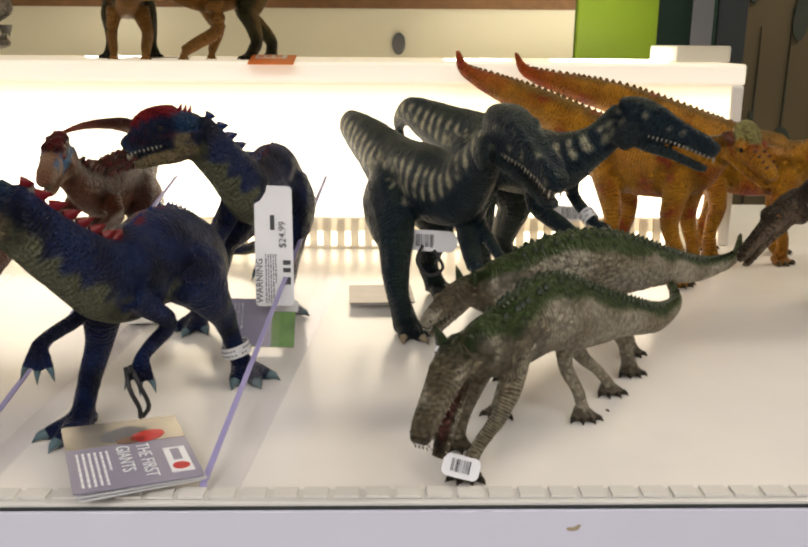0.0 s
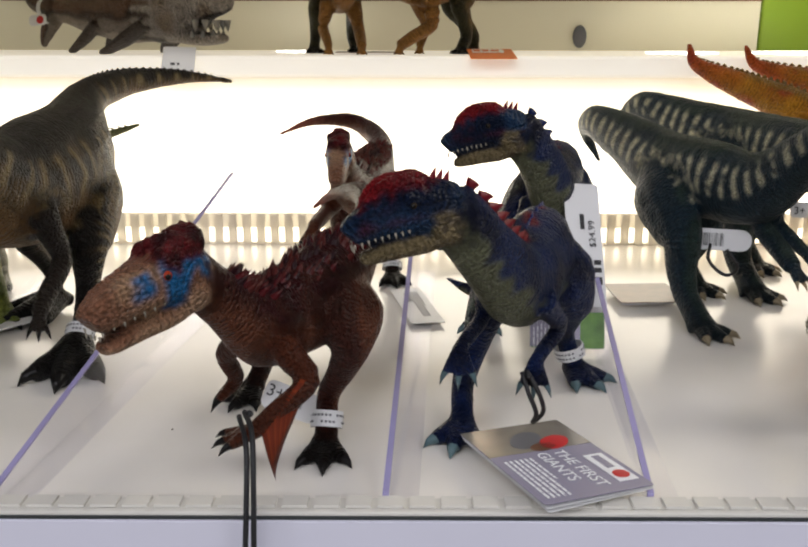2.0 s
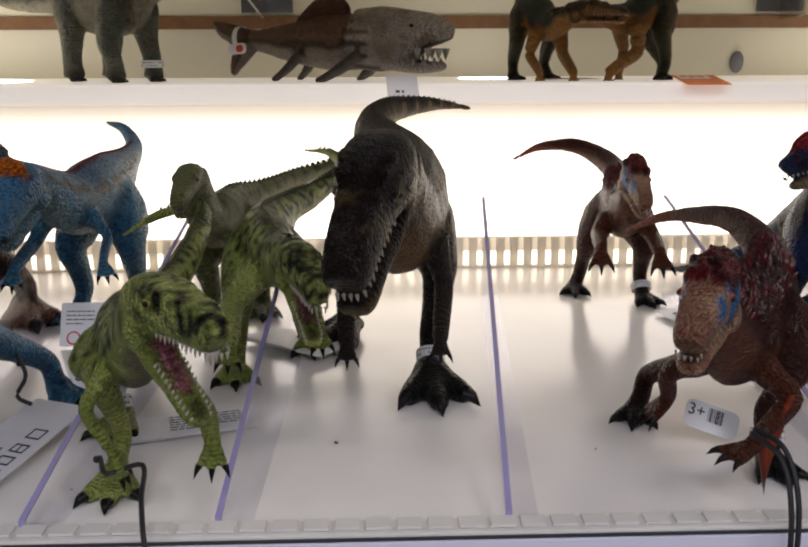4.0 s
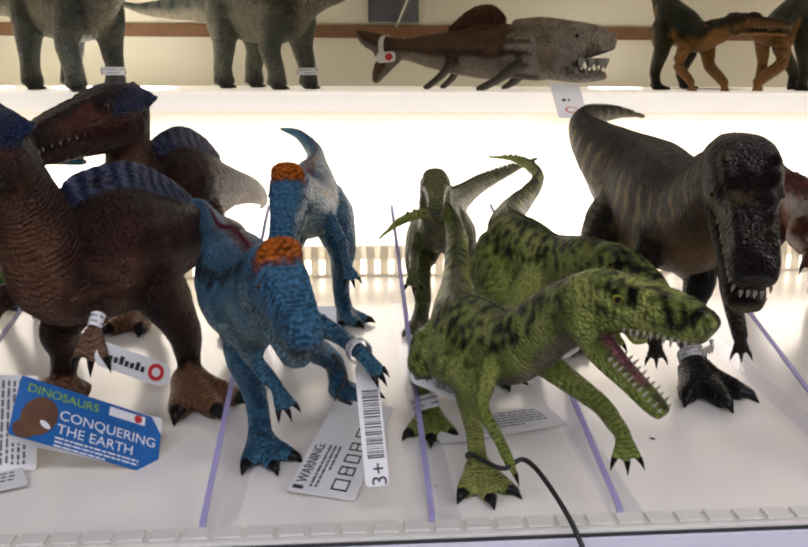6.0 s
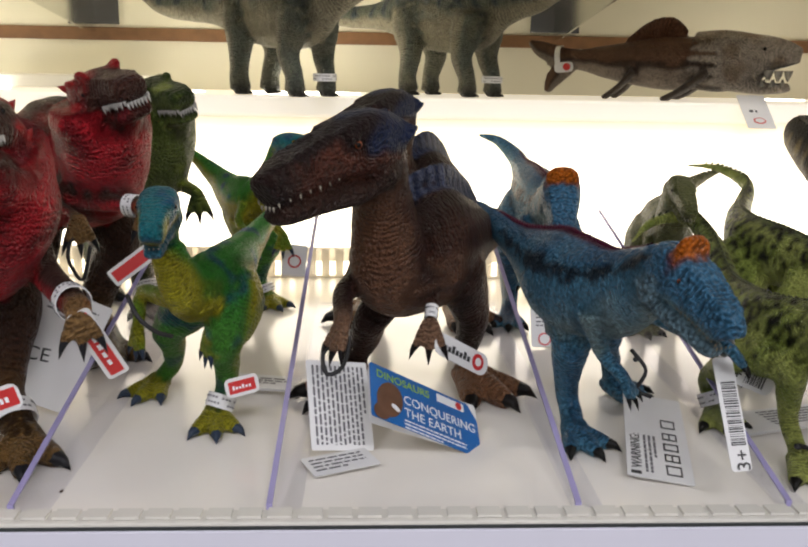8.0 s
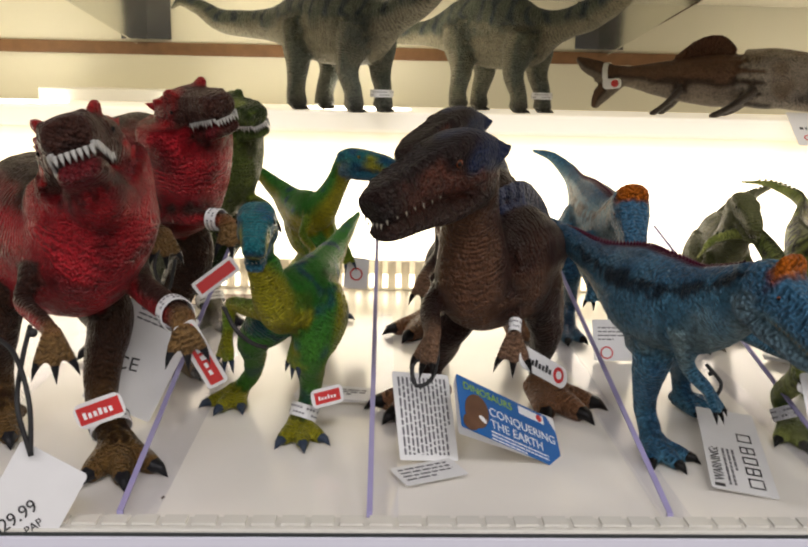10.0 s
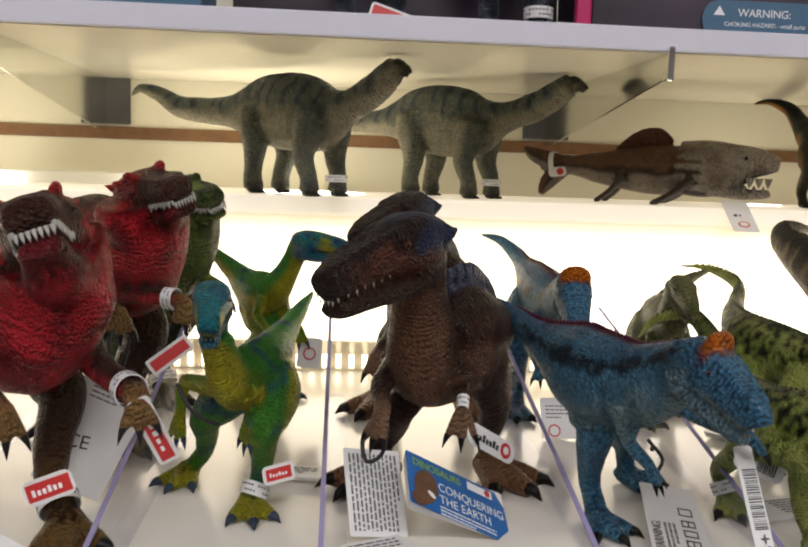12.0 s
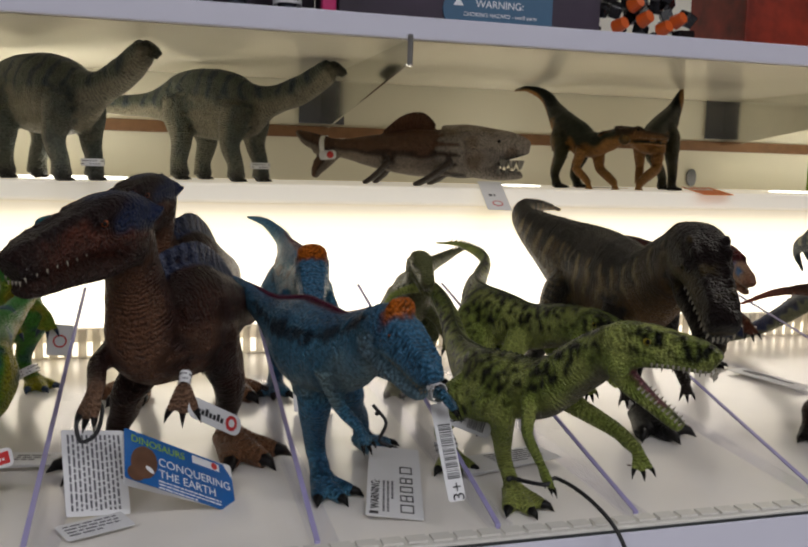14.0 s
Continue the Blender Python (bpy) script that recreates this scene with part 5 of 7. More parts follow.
biped("dinosaur_figure", paint_mono_pale, VINYL_FINE, "pale olive dinosaur toy with ridged tail at the back", "toy dinosaur", "green spotted figures",
      [(-0.43, 0.475, 0.118), (-0.455, 0.46, 0.11), (-0.49, 0.43, 0.1), (-0.515, 0.39, 0.092)], (-0.535, 0.35, 0.085), (-0.545, 0.3, 0.085), (-0.548, 0.28, 0.106), (-0.55, 0.272, 0.124), (-0.553, 0.235, 0.108),
      feet=[((-0.555, 0.31), -90), ((-0.515, 0.345), -85)], hands=[((-0.565, 0.27, 0.058), (0, -0.4, -1)), ((-0.525, 0.27, 0.058), (0.1, -0.4, -1))], kind="mid", gape=0.1, hand=0.015, arm=0.8,
      head={"tooth": 0.03, "teeth": 9, "iris": rgb("302a14"), "hw": 1.35, "hh": 1.3}, spikes=[(0.05, 0.9, 40, 0.004, rgb("4d5235"), -0.3, 0.9)], **mono)


def fan_crest(F, at, f, u, r, L, sp):
    F.blob(at(0.16, 0.34), (f * L * 0.08 - u * L * 0.03, r * L * 0.245, u * L * 0.17 - f * L * 0.05), CREST, 0.9, 0.8)
    F.blob(at(0.19, 0.24), (f * L * 0.11 - u * L * 0.03, r * L * 0.24, u * L * 0.12 - f * L * 0.04), CREST, 0.9, 0.1)
    for k in range(7):
        c = at(0.21, 0.34, (k - 3) * 0.052)
        F.tube([(*c, L * 0.02, L * 0.02), (*(c + u * L * (0.16 - 0.012 * (k - 3) ** 2) - f * L * 0.08), L * 0.014, L * 0.014)], CREST, n=6, step=0.003, a0=0.8, a1=0.8)


cryo = dict(hw=0.0215, hh=0.027, foot=0.028, claw=rgb("10100f"), leg=0.78, thigh=1.2, tail_r=0.62, neck_r=0.6, kind="mid", gape=0.04, hand=0.016, arm=0.72, extra=fan_crest,
            head={"tooth": 0.025, "teeth": 12, "iris": rgb("c06018"), "hw": 1.55, "hh": 1.7, "eye_r": 0.03, "tooth_colour": rgb("b8a888")})
biped("dinosaur_figure", paint_cryo, VINYL_PEBBLE, "sky blue dinosaur toy with an orange fan crest, head lowered", "toy dinosaur", "blue fan-crested figures",
      [(-0.72, 0.24, 0.114), (-0.706, 0.222, 0.115), (-0.694, 0.19, 0.108), (-0.684, 0.15, 0.101)], (-0.672, 0.11, 0.094), (-0.656, 0.055, 0.098), (-0.648, 0.022, 0.114), (-0.647, 0.014, 0.12), (-0.631, -0.021, 0.098),
      feet=[((-0.658, 0.093), -70, (-0.667, 0.094, 0.06), (-0.663, 0.112, 0.024)), ((-0.612, 0.17), -40, (-0.64, 0.13, 0.055), (-0.622, 0.17, 0.026))],
      hands=[((-0.648, 0.058, 0.053), (0.35, -0.3, -0.7), 1, (-0.658, 0.064, 0.064)), ((-0.608, 0.03, 0.078), (0.5, -0.2, -0.6), -1, (-0.618, 0.058, 0.078))], spikes=[(0.2, 0.96, 56, 0.0042, rgb("5a1c36"), -0.2, 0.6)], **cryo)
biped("dinosaur_figure", paint_cryo, VINYL_PEBBLE, "sky blue dinosaur toy with an orange fan crest, tail raised", "toy dinosaur", "blue fan-crested figures",
      [(-0.67, 0.485, 0.145), (-0.652, 0.475, 0.14), (-0.638, 0.455, 0.126), (-0.636, 0.42, 0.115)], (-0.638, 0.36, 0.103), (-0.64, 0.285, 0.103), (-0.645, 0.245, 0.12), (-0.647, 0.23, 0.126), (-0.652, 0.19, 0.097),
      feet=[((-0.61, 0.34), -60), ((-0.66, 0.33), -100)], hands=[((-0.665, 0.24, 0.066), (0, -0.4, -0.8)), ((-0.612, 0.26, 0.066), (0.3, -0.4, -0.8))], spikes=[(0.2, 0.96, 56, 0.0042, rgb("5a1c36"), -0.2, 0.6)], **cryo)


def neck_mane(F, at, f, u, r, L, sp):
    random.seed(8)
    # overlapping locks from the crown down the nape
    for k in range(9):
        w = (k - 4) * 0.045
        for s in (0.26, 0.1, -0.06):
            c = at(s - abs(w) * 0.4, 0.235 - abs(w) * 0.75 - max(0.0, -s) * 0.6 - (0.26 - s) * 0.05, w)
            F.blob(c, (f * L * 0.1 - u * L * 0.03, r * L * 0.026, u * L * 0.035), HEAD, 0.95, 0.0)
    # brow knob and the bumpy ridge above the nostrils
    for sg in (-1, 1):
        F.blob(at(0.36, 0.2, sg * 0.12), (f * L * 0.09, r * L * 0.04, u * L * 0.05), HEAD, 0.9, 0.5)
        for s in (0.5, 0.58, 0.66, 0.74):
            F.blob(at(s, 0.2 - (s - 0.5) * 0.16, sg * 0.085), (f * L * 0.045, r * L * 0.03, u * L * 0.035), HEAD, 0.9, s)
        F.blob(at(0.55, 0.03, sg * 0.14), (f * L * 0.13, r * L * 0.02, u * L * 0.07), HEAD, 0.0, 0.5)


acro = dict(hw=0.0275, hh=0.035, gape=0.0, foot=0.044, claw=rgb("1a1514"), leg=0.8, thigh=0.85, tail_r=0.6, neck_r=0.58, kind="rex", hand=0.022, arm=0.8, extra=neck_mane,
            head={"tooth": 0.024, "teeth": 7, "t0": 0.5, "iris": rgb("a85020"), "hw": 0.95, "hh": 1.02, "eye_at": (0.34, 0.12), "eye_r": 0.032})
biped("dinosaur_figure", paint_acro, VINYL_WRINKLE, "brown dinosaur toy with dark blue neck and low back sail", "toy dinosaur", "brown sail-backed figures",
      [(-0.72, 0.36, 0.06), (-0.7, 0.32, 0.07), (-0.69, 0.27, 0.085), (-0.705, 0.21, 0.098)], (-0.736, 0.15, 0.103), (-0.764, 0.118, 0.1), (-0.77, 0.1, 0.136), (-0.773, 0.076, 0.166), (-0.823, 0.024, 0.148),
      feet=[((-0.703, 0.17), -58, (-0.712, 0.165, 0.056), (-0.712, 0.19, 0.026)), ((-0.792, 0.165), -130, (-0.775, 0.15, 0.056), (-0.783, 0.178, 0.026))],
      hands=[((-0.79, 0.078, 0.076), (-0.3, -0.2, -0.9), 1, (-0.79, 0.104, 0.084)), ((-0.743, 0.102, 0.07), (-0.05, -0.35, -0.9), -1, (-0.739, 0.12, 0.088))], sail=(0.5, 0.76, 0.0135, 0.0026), **acro)
biped("dinosaur_figure", paint_acro, VINYL_WRINKLE, "brown dinosaur toy with dark blue neck standing behind its twin", "toy dinosaur", "brown sail-backed figures",
      [(-0.69, 0.49, 0.07), (-0.685, 0.46, 0.082), (-0.69, 0.42, 0.096), (-0.705, 0.37, 0.106)], (-0.73, 0.32, 0.11), (-0.752, 0.29, 0.106), (-0.76, 0.28, 0.14), (-0.757, 0.272, 0.172), (-0.803, 0.215, 0.155),
      feet=[((-0.695, 0.33), -60), ((-0.78, 0.34), -120)], hands=[((-0.785, 0.265, 0.066), (0.0, -0.5, -0.9)), ((-0.735, 0.255, 0.06), (0.0, -0.4, -1))], sail=(0.5, 0.76, 0.0135, 0.0026), **acro)

velo = dict(hw=0.0145, hh=0.019, foot=0.027, claw=rgb("3c4a5e"), leg=0.75, thigh=1.3, tail_r=0.7, neck_r=0.55, kind="mid", hand=0.019, arm=0.95,
            head={"tooth": 0.02, "teeth": 8, "iris": rgb("b09020"), "hw": 1.5, "hh": 1.35})
biped("dinosaur_figure", paint_velo, VINYL_FINE, "bright green and yellow raptor toy with blue head", "toy dinosaur", "green yellow raptor figures",
      [(-0.832, 0.245, 0.116), (-0.838, 0.22, 0.11), (-0.848, 0.185, 0.098)], (-0.858, 0.138, 0.087), (-0.873, 0.105, 0.085), (-0.88, 0.095, 0.108), (-0.883, 0.095, 0.134), (-0.88, 0.057, 0.121),
      feet=[((-0.863, 0.118), -80), ((-0.912, 0.172), -110)], hands=[((-0.905, 0.122, 0.06), (-0.1, -0.1, -1), 1, (-0.904, 0.13, 0.078)), ((-0.865, 0.118, 0.058), (-0.15, -0.1, -1), -1, (-0.854, 0.128, 0.074))], **velo)
biped("dinosaur_figure", paint_velo, VINYL_FINE, "bright green and yellow raptor toy looking aside", "toy dinosaur", "green yellow raptor figures",
      [(-0.94, 0.42, 0.14), (-0.925, 0.41, 0.128), (-0.905, 0.4, 0.112)], (-0.888, 0.385, 0.098), (-0.868, 0.365, 0.1), (-0.855, 0.36, 0.12), (-0.846, 0.36, 0.142), (-0.806, 0.345, 0.139),
      feet=[((-0.858, 0.385), -60), ((-0.9, 0.4), -90)], hands=[((-0.87, 0.34, 0.07), (0, -0.3, -1)), ((-0.845, 0.355, 0.07), (0, -0.3, -1))], **velo)


def brow_horns(F, at, f, u, r, L, sp):
    col = rgb("b02a2c")
    F.tube([(*at(-0.1, -0.25), L * 0.34, L * 0.34), (*at(0.25, -0.3), L * 0.27, L * 0.25), (*at(0.62, -0.2), L * 0.19, L * 0.13)], BODY, n=12, a0=0.88, a1=0.95)
    for sg in (-1, 1):
        F.blob(at(0.36, 0.3, sg * 0.2), (f * L * 0.13, r * L * 0.06, u * L * 0.08 + r * sg * L * 0.03), CREST, 0.9, 0.4)
        F.blob(at(0.12, 0.26, sg * 0.25), (f * L * 0.12, r * L * 0.07 + u * L * 0.03, u * L * 0.05), CREST, 0.9, 0.2)
        F.blob(at(0.12, 0.02, sg * 0.31), (f * L * 0.13, r * L * 0.05, u * L * 0.05), CREST, 0.4, 0.2)
        F.blob(at(0.6, 0.18, sg * 0.14), (f * L * 0.1, r * L * 0.04, u * L * 0.04), HEAD, 0.6, 0.6)
        for s, o, w, h in ((0.02, 0.24, 0.28, 0.1), (0.0, 0.0, 0.32, 0.1)):
            c = at(s, o, sg * w)
            F.cone(c - (u + r * sg) * L * 0.03, c + (u * 0.6 + r * sg * 0.7 - f * 0.5) * h * L, L * 0.06, col)


def brow_knobs(F, at, f, u, r, L, sp):
    for sg in (-1, 1):
        for s, o, w in ((0.36, 0.3, 0.2), (0.14, 0.27, 0.23), (0.1, 0.03, 0.29), (0.6, 0.19, 0.14)):
            F.blob(at(s, o, sg * w), (f * L * 0.11, r * L * 0.05, u * L * 0.06), CREST, 0.6, s)


red = dict(hw=0.036, hh=0.044, foot=0.038, claw=rgb("2a2a2e"), leg=0.85, tail_r=0.7, neck_r=0.85, kind="rex", gape=0.03, hand=0.023, arm=0.72, extra=brow_horns,
           head={"tooth": 0.06, "teeth": 11, "t0": 0.42, "front": 7, "iris": rgb("20140c"), "hw": 1.5, "hh": 1.25, "eye_r": 0.035, "tooth_colour": rgb("e8e6e0"), "roll": -0.35})
biped("dinosaur_figure", paint_red, VINYL_WRINKLE, "red tyrannosaur toy with brown back and white teeth", "toy dinosaur", "red tyrannosaur figures",
      [(-1.15, 0.33, 0.1), (-1.12, 0.28, 0.11), (-1.09, 0.235, 0.118), (-1.06, 0.2, 0.12)], (-1.025, 0.16, 0.118), (-0.98, 0.105, 0.115), (-0.968, 0.1, 0.145), (-0.968, 0.092, 0.16), (-0.957, 0.03, 0.178),
      feet=[((-0.955, 0.075), -70), ((-1.04, 0.12), -100)], hands=[((-0.913, 0.05, 0.09), (0.1, -0.2, -1)), ((-0.975, 0.045, 0.085), (0.1, -0.2, -1))], **red)
biped("dinosaur_figure", paint_red, VINYL_WRINKLE, "red tyrannosaur toy with brown back behind its twin", "toy dinosaur", "red tyrannosaur figures",
      [(-1.13, 0.42, 0.12), (-1.1, 0.38, 0.13), (-1.06, 0.34, 0.138), (-1.03, 0.31, 0.14)], (-0.995, 0.27, 0.138), (-0.953, 0.23, 0.138), (-0.945, 0.215, 0.163), (-0.946, 0.21, 0.181), (-0.912, 0.168, 0.188),
      feet=[((-0.955, 0.24), -60), ((-1.02, 0.28), -80)], hands=[((-0.913, 0.185, 0.118), (0.1, -0.2, -1)), ((-0.953, 0.18, 0.112), (0.1, -0.2, -1))], **red)
green_rex = dict(red)
green_rex["extra"] = brow_knobs
biped("dinosaur_figure", paint_green_rex, VINYL_WRINKLE, "dark green tyrannosaur toy with brown feet at the back", "toy dinosaur", "green tyrannosaur figures",
      [(-1.12, 0.5, 0.14), (-1.08, 0.48, 0.145), (-1.04, 0.45, 0.143), (-1.01, 0.42, 0.14)], (-0.985, 0.385, 0.132), (-0.948, 0.345, 0.132), (-0.94, 0.335, 0.158), (-0.942, 0.33, 0.177), (-0.907, 0.29, 0.178),
      feet=[((-0.955, 0.36), -70), ((-1.01, 0.41), -80)], hands=[((-0.905, 0.31, 0.11), (0.1, -0.2, -1)), ((-0.95, 0.3, 0.105), (0.1, -0.2, -1))], **green_rex)

# ---- figures on the riser ----
S = RISER_Z
sauropod = dict(hw=0.03, hh=0.039, kind="mid", foot=0.016, claw=rgb("3a3833"), tail_r=0.5, neck_r=0.44, leg=1.1, support=S, toes=(-30, 0, 30), head={"tooth": 0, "iris": rgb("0c0c0a"), "brow": False, "hw": 1.5, "hh": 1.45})
quad("dinosaur_figure", paint_sauropod, VINYL_WRINKLE, "grey long-necked dinosaur toy with blue-grey bars on its back", "toy dinosaur", "long-necked figures",
     [(-1.043, 0.622, 0.279), (-1.033, 0.62, 0.287), (-1.012, 0.613, 0.281), (-0.982, 0.6, 0.266), (-0.93, 0.57, 0.262)], (-0.888, 0.54, 0.263), (-0.858, 0.507, 0.26), (-0.83, 0.475, 0.256), [(-0.807, 0.452, 0.263), (-0.785, 0.432, 0.277), (-0.77, 0.418, 0.292)], (-0.766, 0.413, 0.301), (-0.753, 0.405, 0.291),
     feet=[((-0.9, 0.525), -45), ((-0.875, 0.56), -45), ((-0.842, 0.458), -45), ((-0.815, 0.485), -45)], **sauropod)
quad("dinosaur_figure", paint_sauropod, VINYL_WRINKLE, "grey long-necked dinosaur toy with blue-grey bars, paper band on its leg", "toy dinosaur", "long-necked figures",
     [(-0.86, 0.7, 0.27), (-0.83, 0.685, 0.262), (-0.8, 0.668, 0.261), (-0.76, 0.645, 0.262)], (-0.722, 0.618, 0.265), (-0.692, 0.592, 0.262), (-0.664, 0.565, 0.258), [(-0.64, 0.545, 0.265), (-0.61, 0.523, 0.277), (-0.588, 0.505, 0.293)], (-0.581, 0.499, 0.302), (-0.568, 0.491, 0.292),
     feet=[((-0.732, 0.6), -45), ((-0.705, 0.64), -45), ((-0.675, 0.547), -45), ((-0.645, 0.575), -45)], **sauropod)


def armoured_fish():
    F = Figure(S)
    a, b = np.array((-0.575, 0.635, 0.226)), np.array((-0.375, 0.525, 0.222))
    d = b - a
    side = unit(np.cross(d, UPV))
    pt = lambda s, z=0.0, w=0.0: a + d * s + UPV * z + side * w
    sp = F.tube([(*pt(0.0, -0.002), 0.004, 0.012), (*pt(0.14, -0.006), 0.007, 0.011), (*pt(0.32, -0.008), 0.014, 0.019), (*pt(0.55, -0.008), 0.021, 0.027), (*pt(0.78, -0.006), 0.022, 0.026)], BODY, n=16)
    F.tube([(*pt(0.68, -0.004), 0.023, 0.029), (*pt(0.8, -0.004), 0.026, 0.031), (*pt(0.9, -0.001), 0.025, 0.027), (*pt(1.0, 0.004), 0.02, 0.018), (*pt(1.08, 0.004), 0.014, 0.012), (*pt(1.125, 0.003), 0.007, 0.007)], HEAD, n=16)
    F.tube([(*pt(0.84, -0.021), 0.019, 0.013), (*pt(0.96, -0.029), 0.016, 0.007), (*pt(1.06, -0.029), 0.012, 0.005), (*pt(1.09, -0.027), 0.007, 0.004)], JAW, n=12)
    # bony ridges and plate edges of the head shield
    for sg in (-1, 1):
        F.tube([(*pt(0.72, 0.014, sg * 0.021), 0.002, 0.003), (*pt(0.86, 0.017, sg * 0.02), 0.002, 0.003), (*pt(0.99, 0.013, sg * 0.016), 0.002, 0.003)], HEAD, n=8)
        F.tube([(*pt(0.84, 0.02, sg * 0.016), 0.002, 0.002), (*pt(0.855, 0.0, sg * 0.026), 0.002, 0.002), (*pt(0.84, -0.022, sg * 0.021), 0.002, 0.002)], HEAD, n=8)
        F.tube([(*pt(0.93, 0.0, sg * 0.024), 0.002, 0.002), (*pt(0.94, -0.012, sg * 0.022), 0.002, 0.002), (*pt(0.96, -0.024, sg * 0.016), 0.002, 0.002)], HEAD, n=8)
    F.tube([(*pt(-0.1, 0.012), 0.002, 0.003), (*pt(-0.04, 0.004), 0.004, 0.009), (*pt(0.08, -0.006), 0.006, 0.012)], BODY, n=10)
    F.tube([(*pt(0.0, -0.042), 0.002, 0.004), (*pt(0.03, -0.028), 0.003, 0.01), (*pt(0.1, -0.01), 0.006, 0.012)], BODY, n=10)
    F.tube([(*pt(0.38, 0.012), 0.003, 0.005), (*pt(0.48, 0.026), 0.003, 0.009), (*pt(0.56, 0.026), 0.003, 0.014), (*pt(0.62, 0.016), 0.003, 0.012)], CREST, n=10)
    for sg in (-1, 1):
        F.tube([(*pt(0.74, -0.018, sg * 0.02), 0.005, 0.014), (*pt(0.66, -0.034, sg * 0.034), 0.004, 0.013), (*pt(0.58, -0.045, sg * 0.042), 0.003, 0.006)], LEG, n=10, up=side)
        F.tube([(*pt(0.42, -0.018, sg * 0.012), 0.004, 0.01), (*pt(0.36, -0.035, sg * 0.02), 0.003, 0.009), (*pt(0.3, -0.046, sg * 0.024), 0.003, 0.004)], LEG, n=10, up=side)
        F.ball(pt(0.98, 0.008, sg * 0.019), 0.0022, rgb("1a1512"))
        for k, s in enumerate((1.0, 1.04, 1.08)):
            c = pt(s, -0.012, sg * (0.016 - 0.004 * k))
            F.cone(c, c - UPV * 0.011, 0.004, rgb("b9b4a8"))
            c = pt(s - 0.02, -0.028, sg * (0.015 - 0.004 * k))
            F.cone(c, c + UPV * 0.008, 0.003, rgb("b9b4a8"))
    def fish_paint(code, al, up, P, n1, n2):
        c = lerp(np.broadcast_to(rgb("b0a090"), P.shape), rgb("8a6650"), smooth(up + n1 * 0.3, -0.4, 0.1))
        c = lerp(c, rgb("3a2c26"), smooth(0.22 - np.abs(up + 0.1 + n1 * 0.2), 0.0, 0.12) * (code == BODY) * 0.7)
        c = np.where(np.isin(code, (HEAD, JAW))[:, None], lerp(np.broadcast_to(rgb("c0b4a6"), P.shape), rgb("a3907c"), smooth(n1, -0.1, 0.4)), c)
        c = lerp(c, rgb("7a5340"), (code == CREST) * 1.0)
        return lerp(c, rgb("675b52"), (code == LEG) * 1.0)
    return F.build("fish_figure", VINYL_FINE, fish_paint, "brown armoured prehistoric fish toy with grey plated head", "toy fish", "", at=(-0.47, 0.58, S))


armoured_fish()

spino = dict(kind="long", hw=0.017, hh=0.02, foot=0.017, claw=rgb("14140f"), tail_r=0.75, neck_r=0.6, leg=0.85, hand=0.012, arm=0.9, support=S, head={"tooth": 0.02, "teeth": 10, "iris": rgb("201808"), "hw": 1.1, "hh": 1.1})
biped("dinosaur_figure", paint_spino, VINYL_FINE, "dark green and tan narrow-snouted dinosaur toy", "toy dinosaur", "green tan figures",
      [(-0.305, 0.672, 0.302), (-0.285, 0.67, 0.305), (-0.268, 0.655, 0.295), (-0.262, 0.635, 0.275)], (-0.262, 0.6, 0.252), (-0.252, 0.555, 0.232), (-0.243, 0.525, 0.235), (-0.236, 0.51, 0.243), (-0.195, 0.475, 0.242),
      feet=[((-0.28, 0.578), -80), ((-0.24, 0.6), -80)], hands=[((-0.262, 0.535, 0.186), (0, -0.3, -1)), ((-0.23, 0.53, 0.186), (0, -0.3, -1))], **spino)
biped("dinosaur_figure", paint_spino, VINYL_FINE, "dark green and tan narrow-snouted dinosaur toy turned to its twin", "toy dinosaur", "green tan figures",
      [(-0.1, 0.6, 0.312), (-0.1, 0.605, 0.3), (-0.108, 0.605, 0.28)], (-0.135, 0.585, 0.256), (-0.172, 0.555, 0.238), (-0.195, 0.545, 0.24), (-0.205, 0.542, 0.246), (-0.255, 0.53, 0.244),
      feet=[((-0.135, 0.555), -100), ((-0.12, 0.6), -100)], hands=[((-0.195, 0.535, 0.186), (0, -0.3, -1)), ((-0.175, 0.57, 0.186), (0, -0.3, -1))], **spino)


# ---- cards, bands and cords on the figures ----
PAPER = plain("white_card", (0.72, 0.72, 0.72), 0.45, vary=0.04, scale=60)
INK = plain("black_print", (0.02, 0.02, 0.022), 0.5, vary=0.1)
GREYINK = plain("grey_print", (0.12, 0.12, 0.13), 0.5, vary=0.1)
REDINK = plain("red_print", (0.55, 0.03, 0.03), 0.4, vary=0.08)
ORANGEINK = plain("orange_print", (0.75, 0.18, 0.03), 0.4, vary=0.1)
BLUEINK = plain("blue_gloss_print", (0.012, 0.12, 0.38), 0.5, vary=0.15, scale=40)
PALEINK = plain("pale_print", (0.85, 0.86, 0.88), 0.35, vary=0.02)
LILAC = plain("grey_lilac_print", (0.3, 0.28, 0.36), 0.25, vary=0.06, scale=40)
LIME = plain("lime_print", (0.3, 0.5, 0.04), 0.3, vary=0.1)
LEAF = plain("green_photo_print", (0.09, 0.2, 0.03), 0.25, vary=0.7, scale=70)
SILVER = plain("silver_photo_print", (0.55, 0.5, 0.42), 0.18, metal=0.6, vary=0.3, scale=45)
BROWNINK = plain("brown_photo_print", (0.12, 0.06, 0.035), 0.3, vary=0.5, scale=90)
CORD = plain("black_elastic_cord", (0.012, 0.012, 0.013), 0.6, vary=0.2, scale=300)


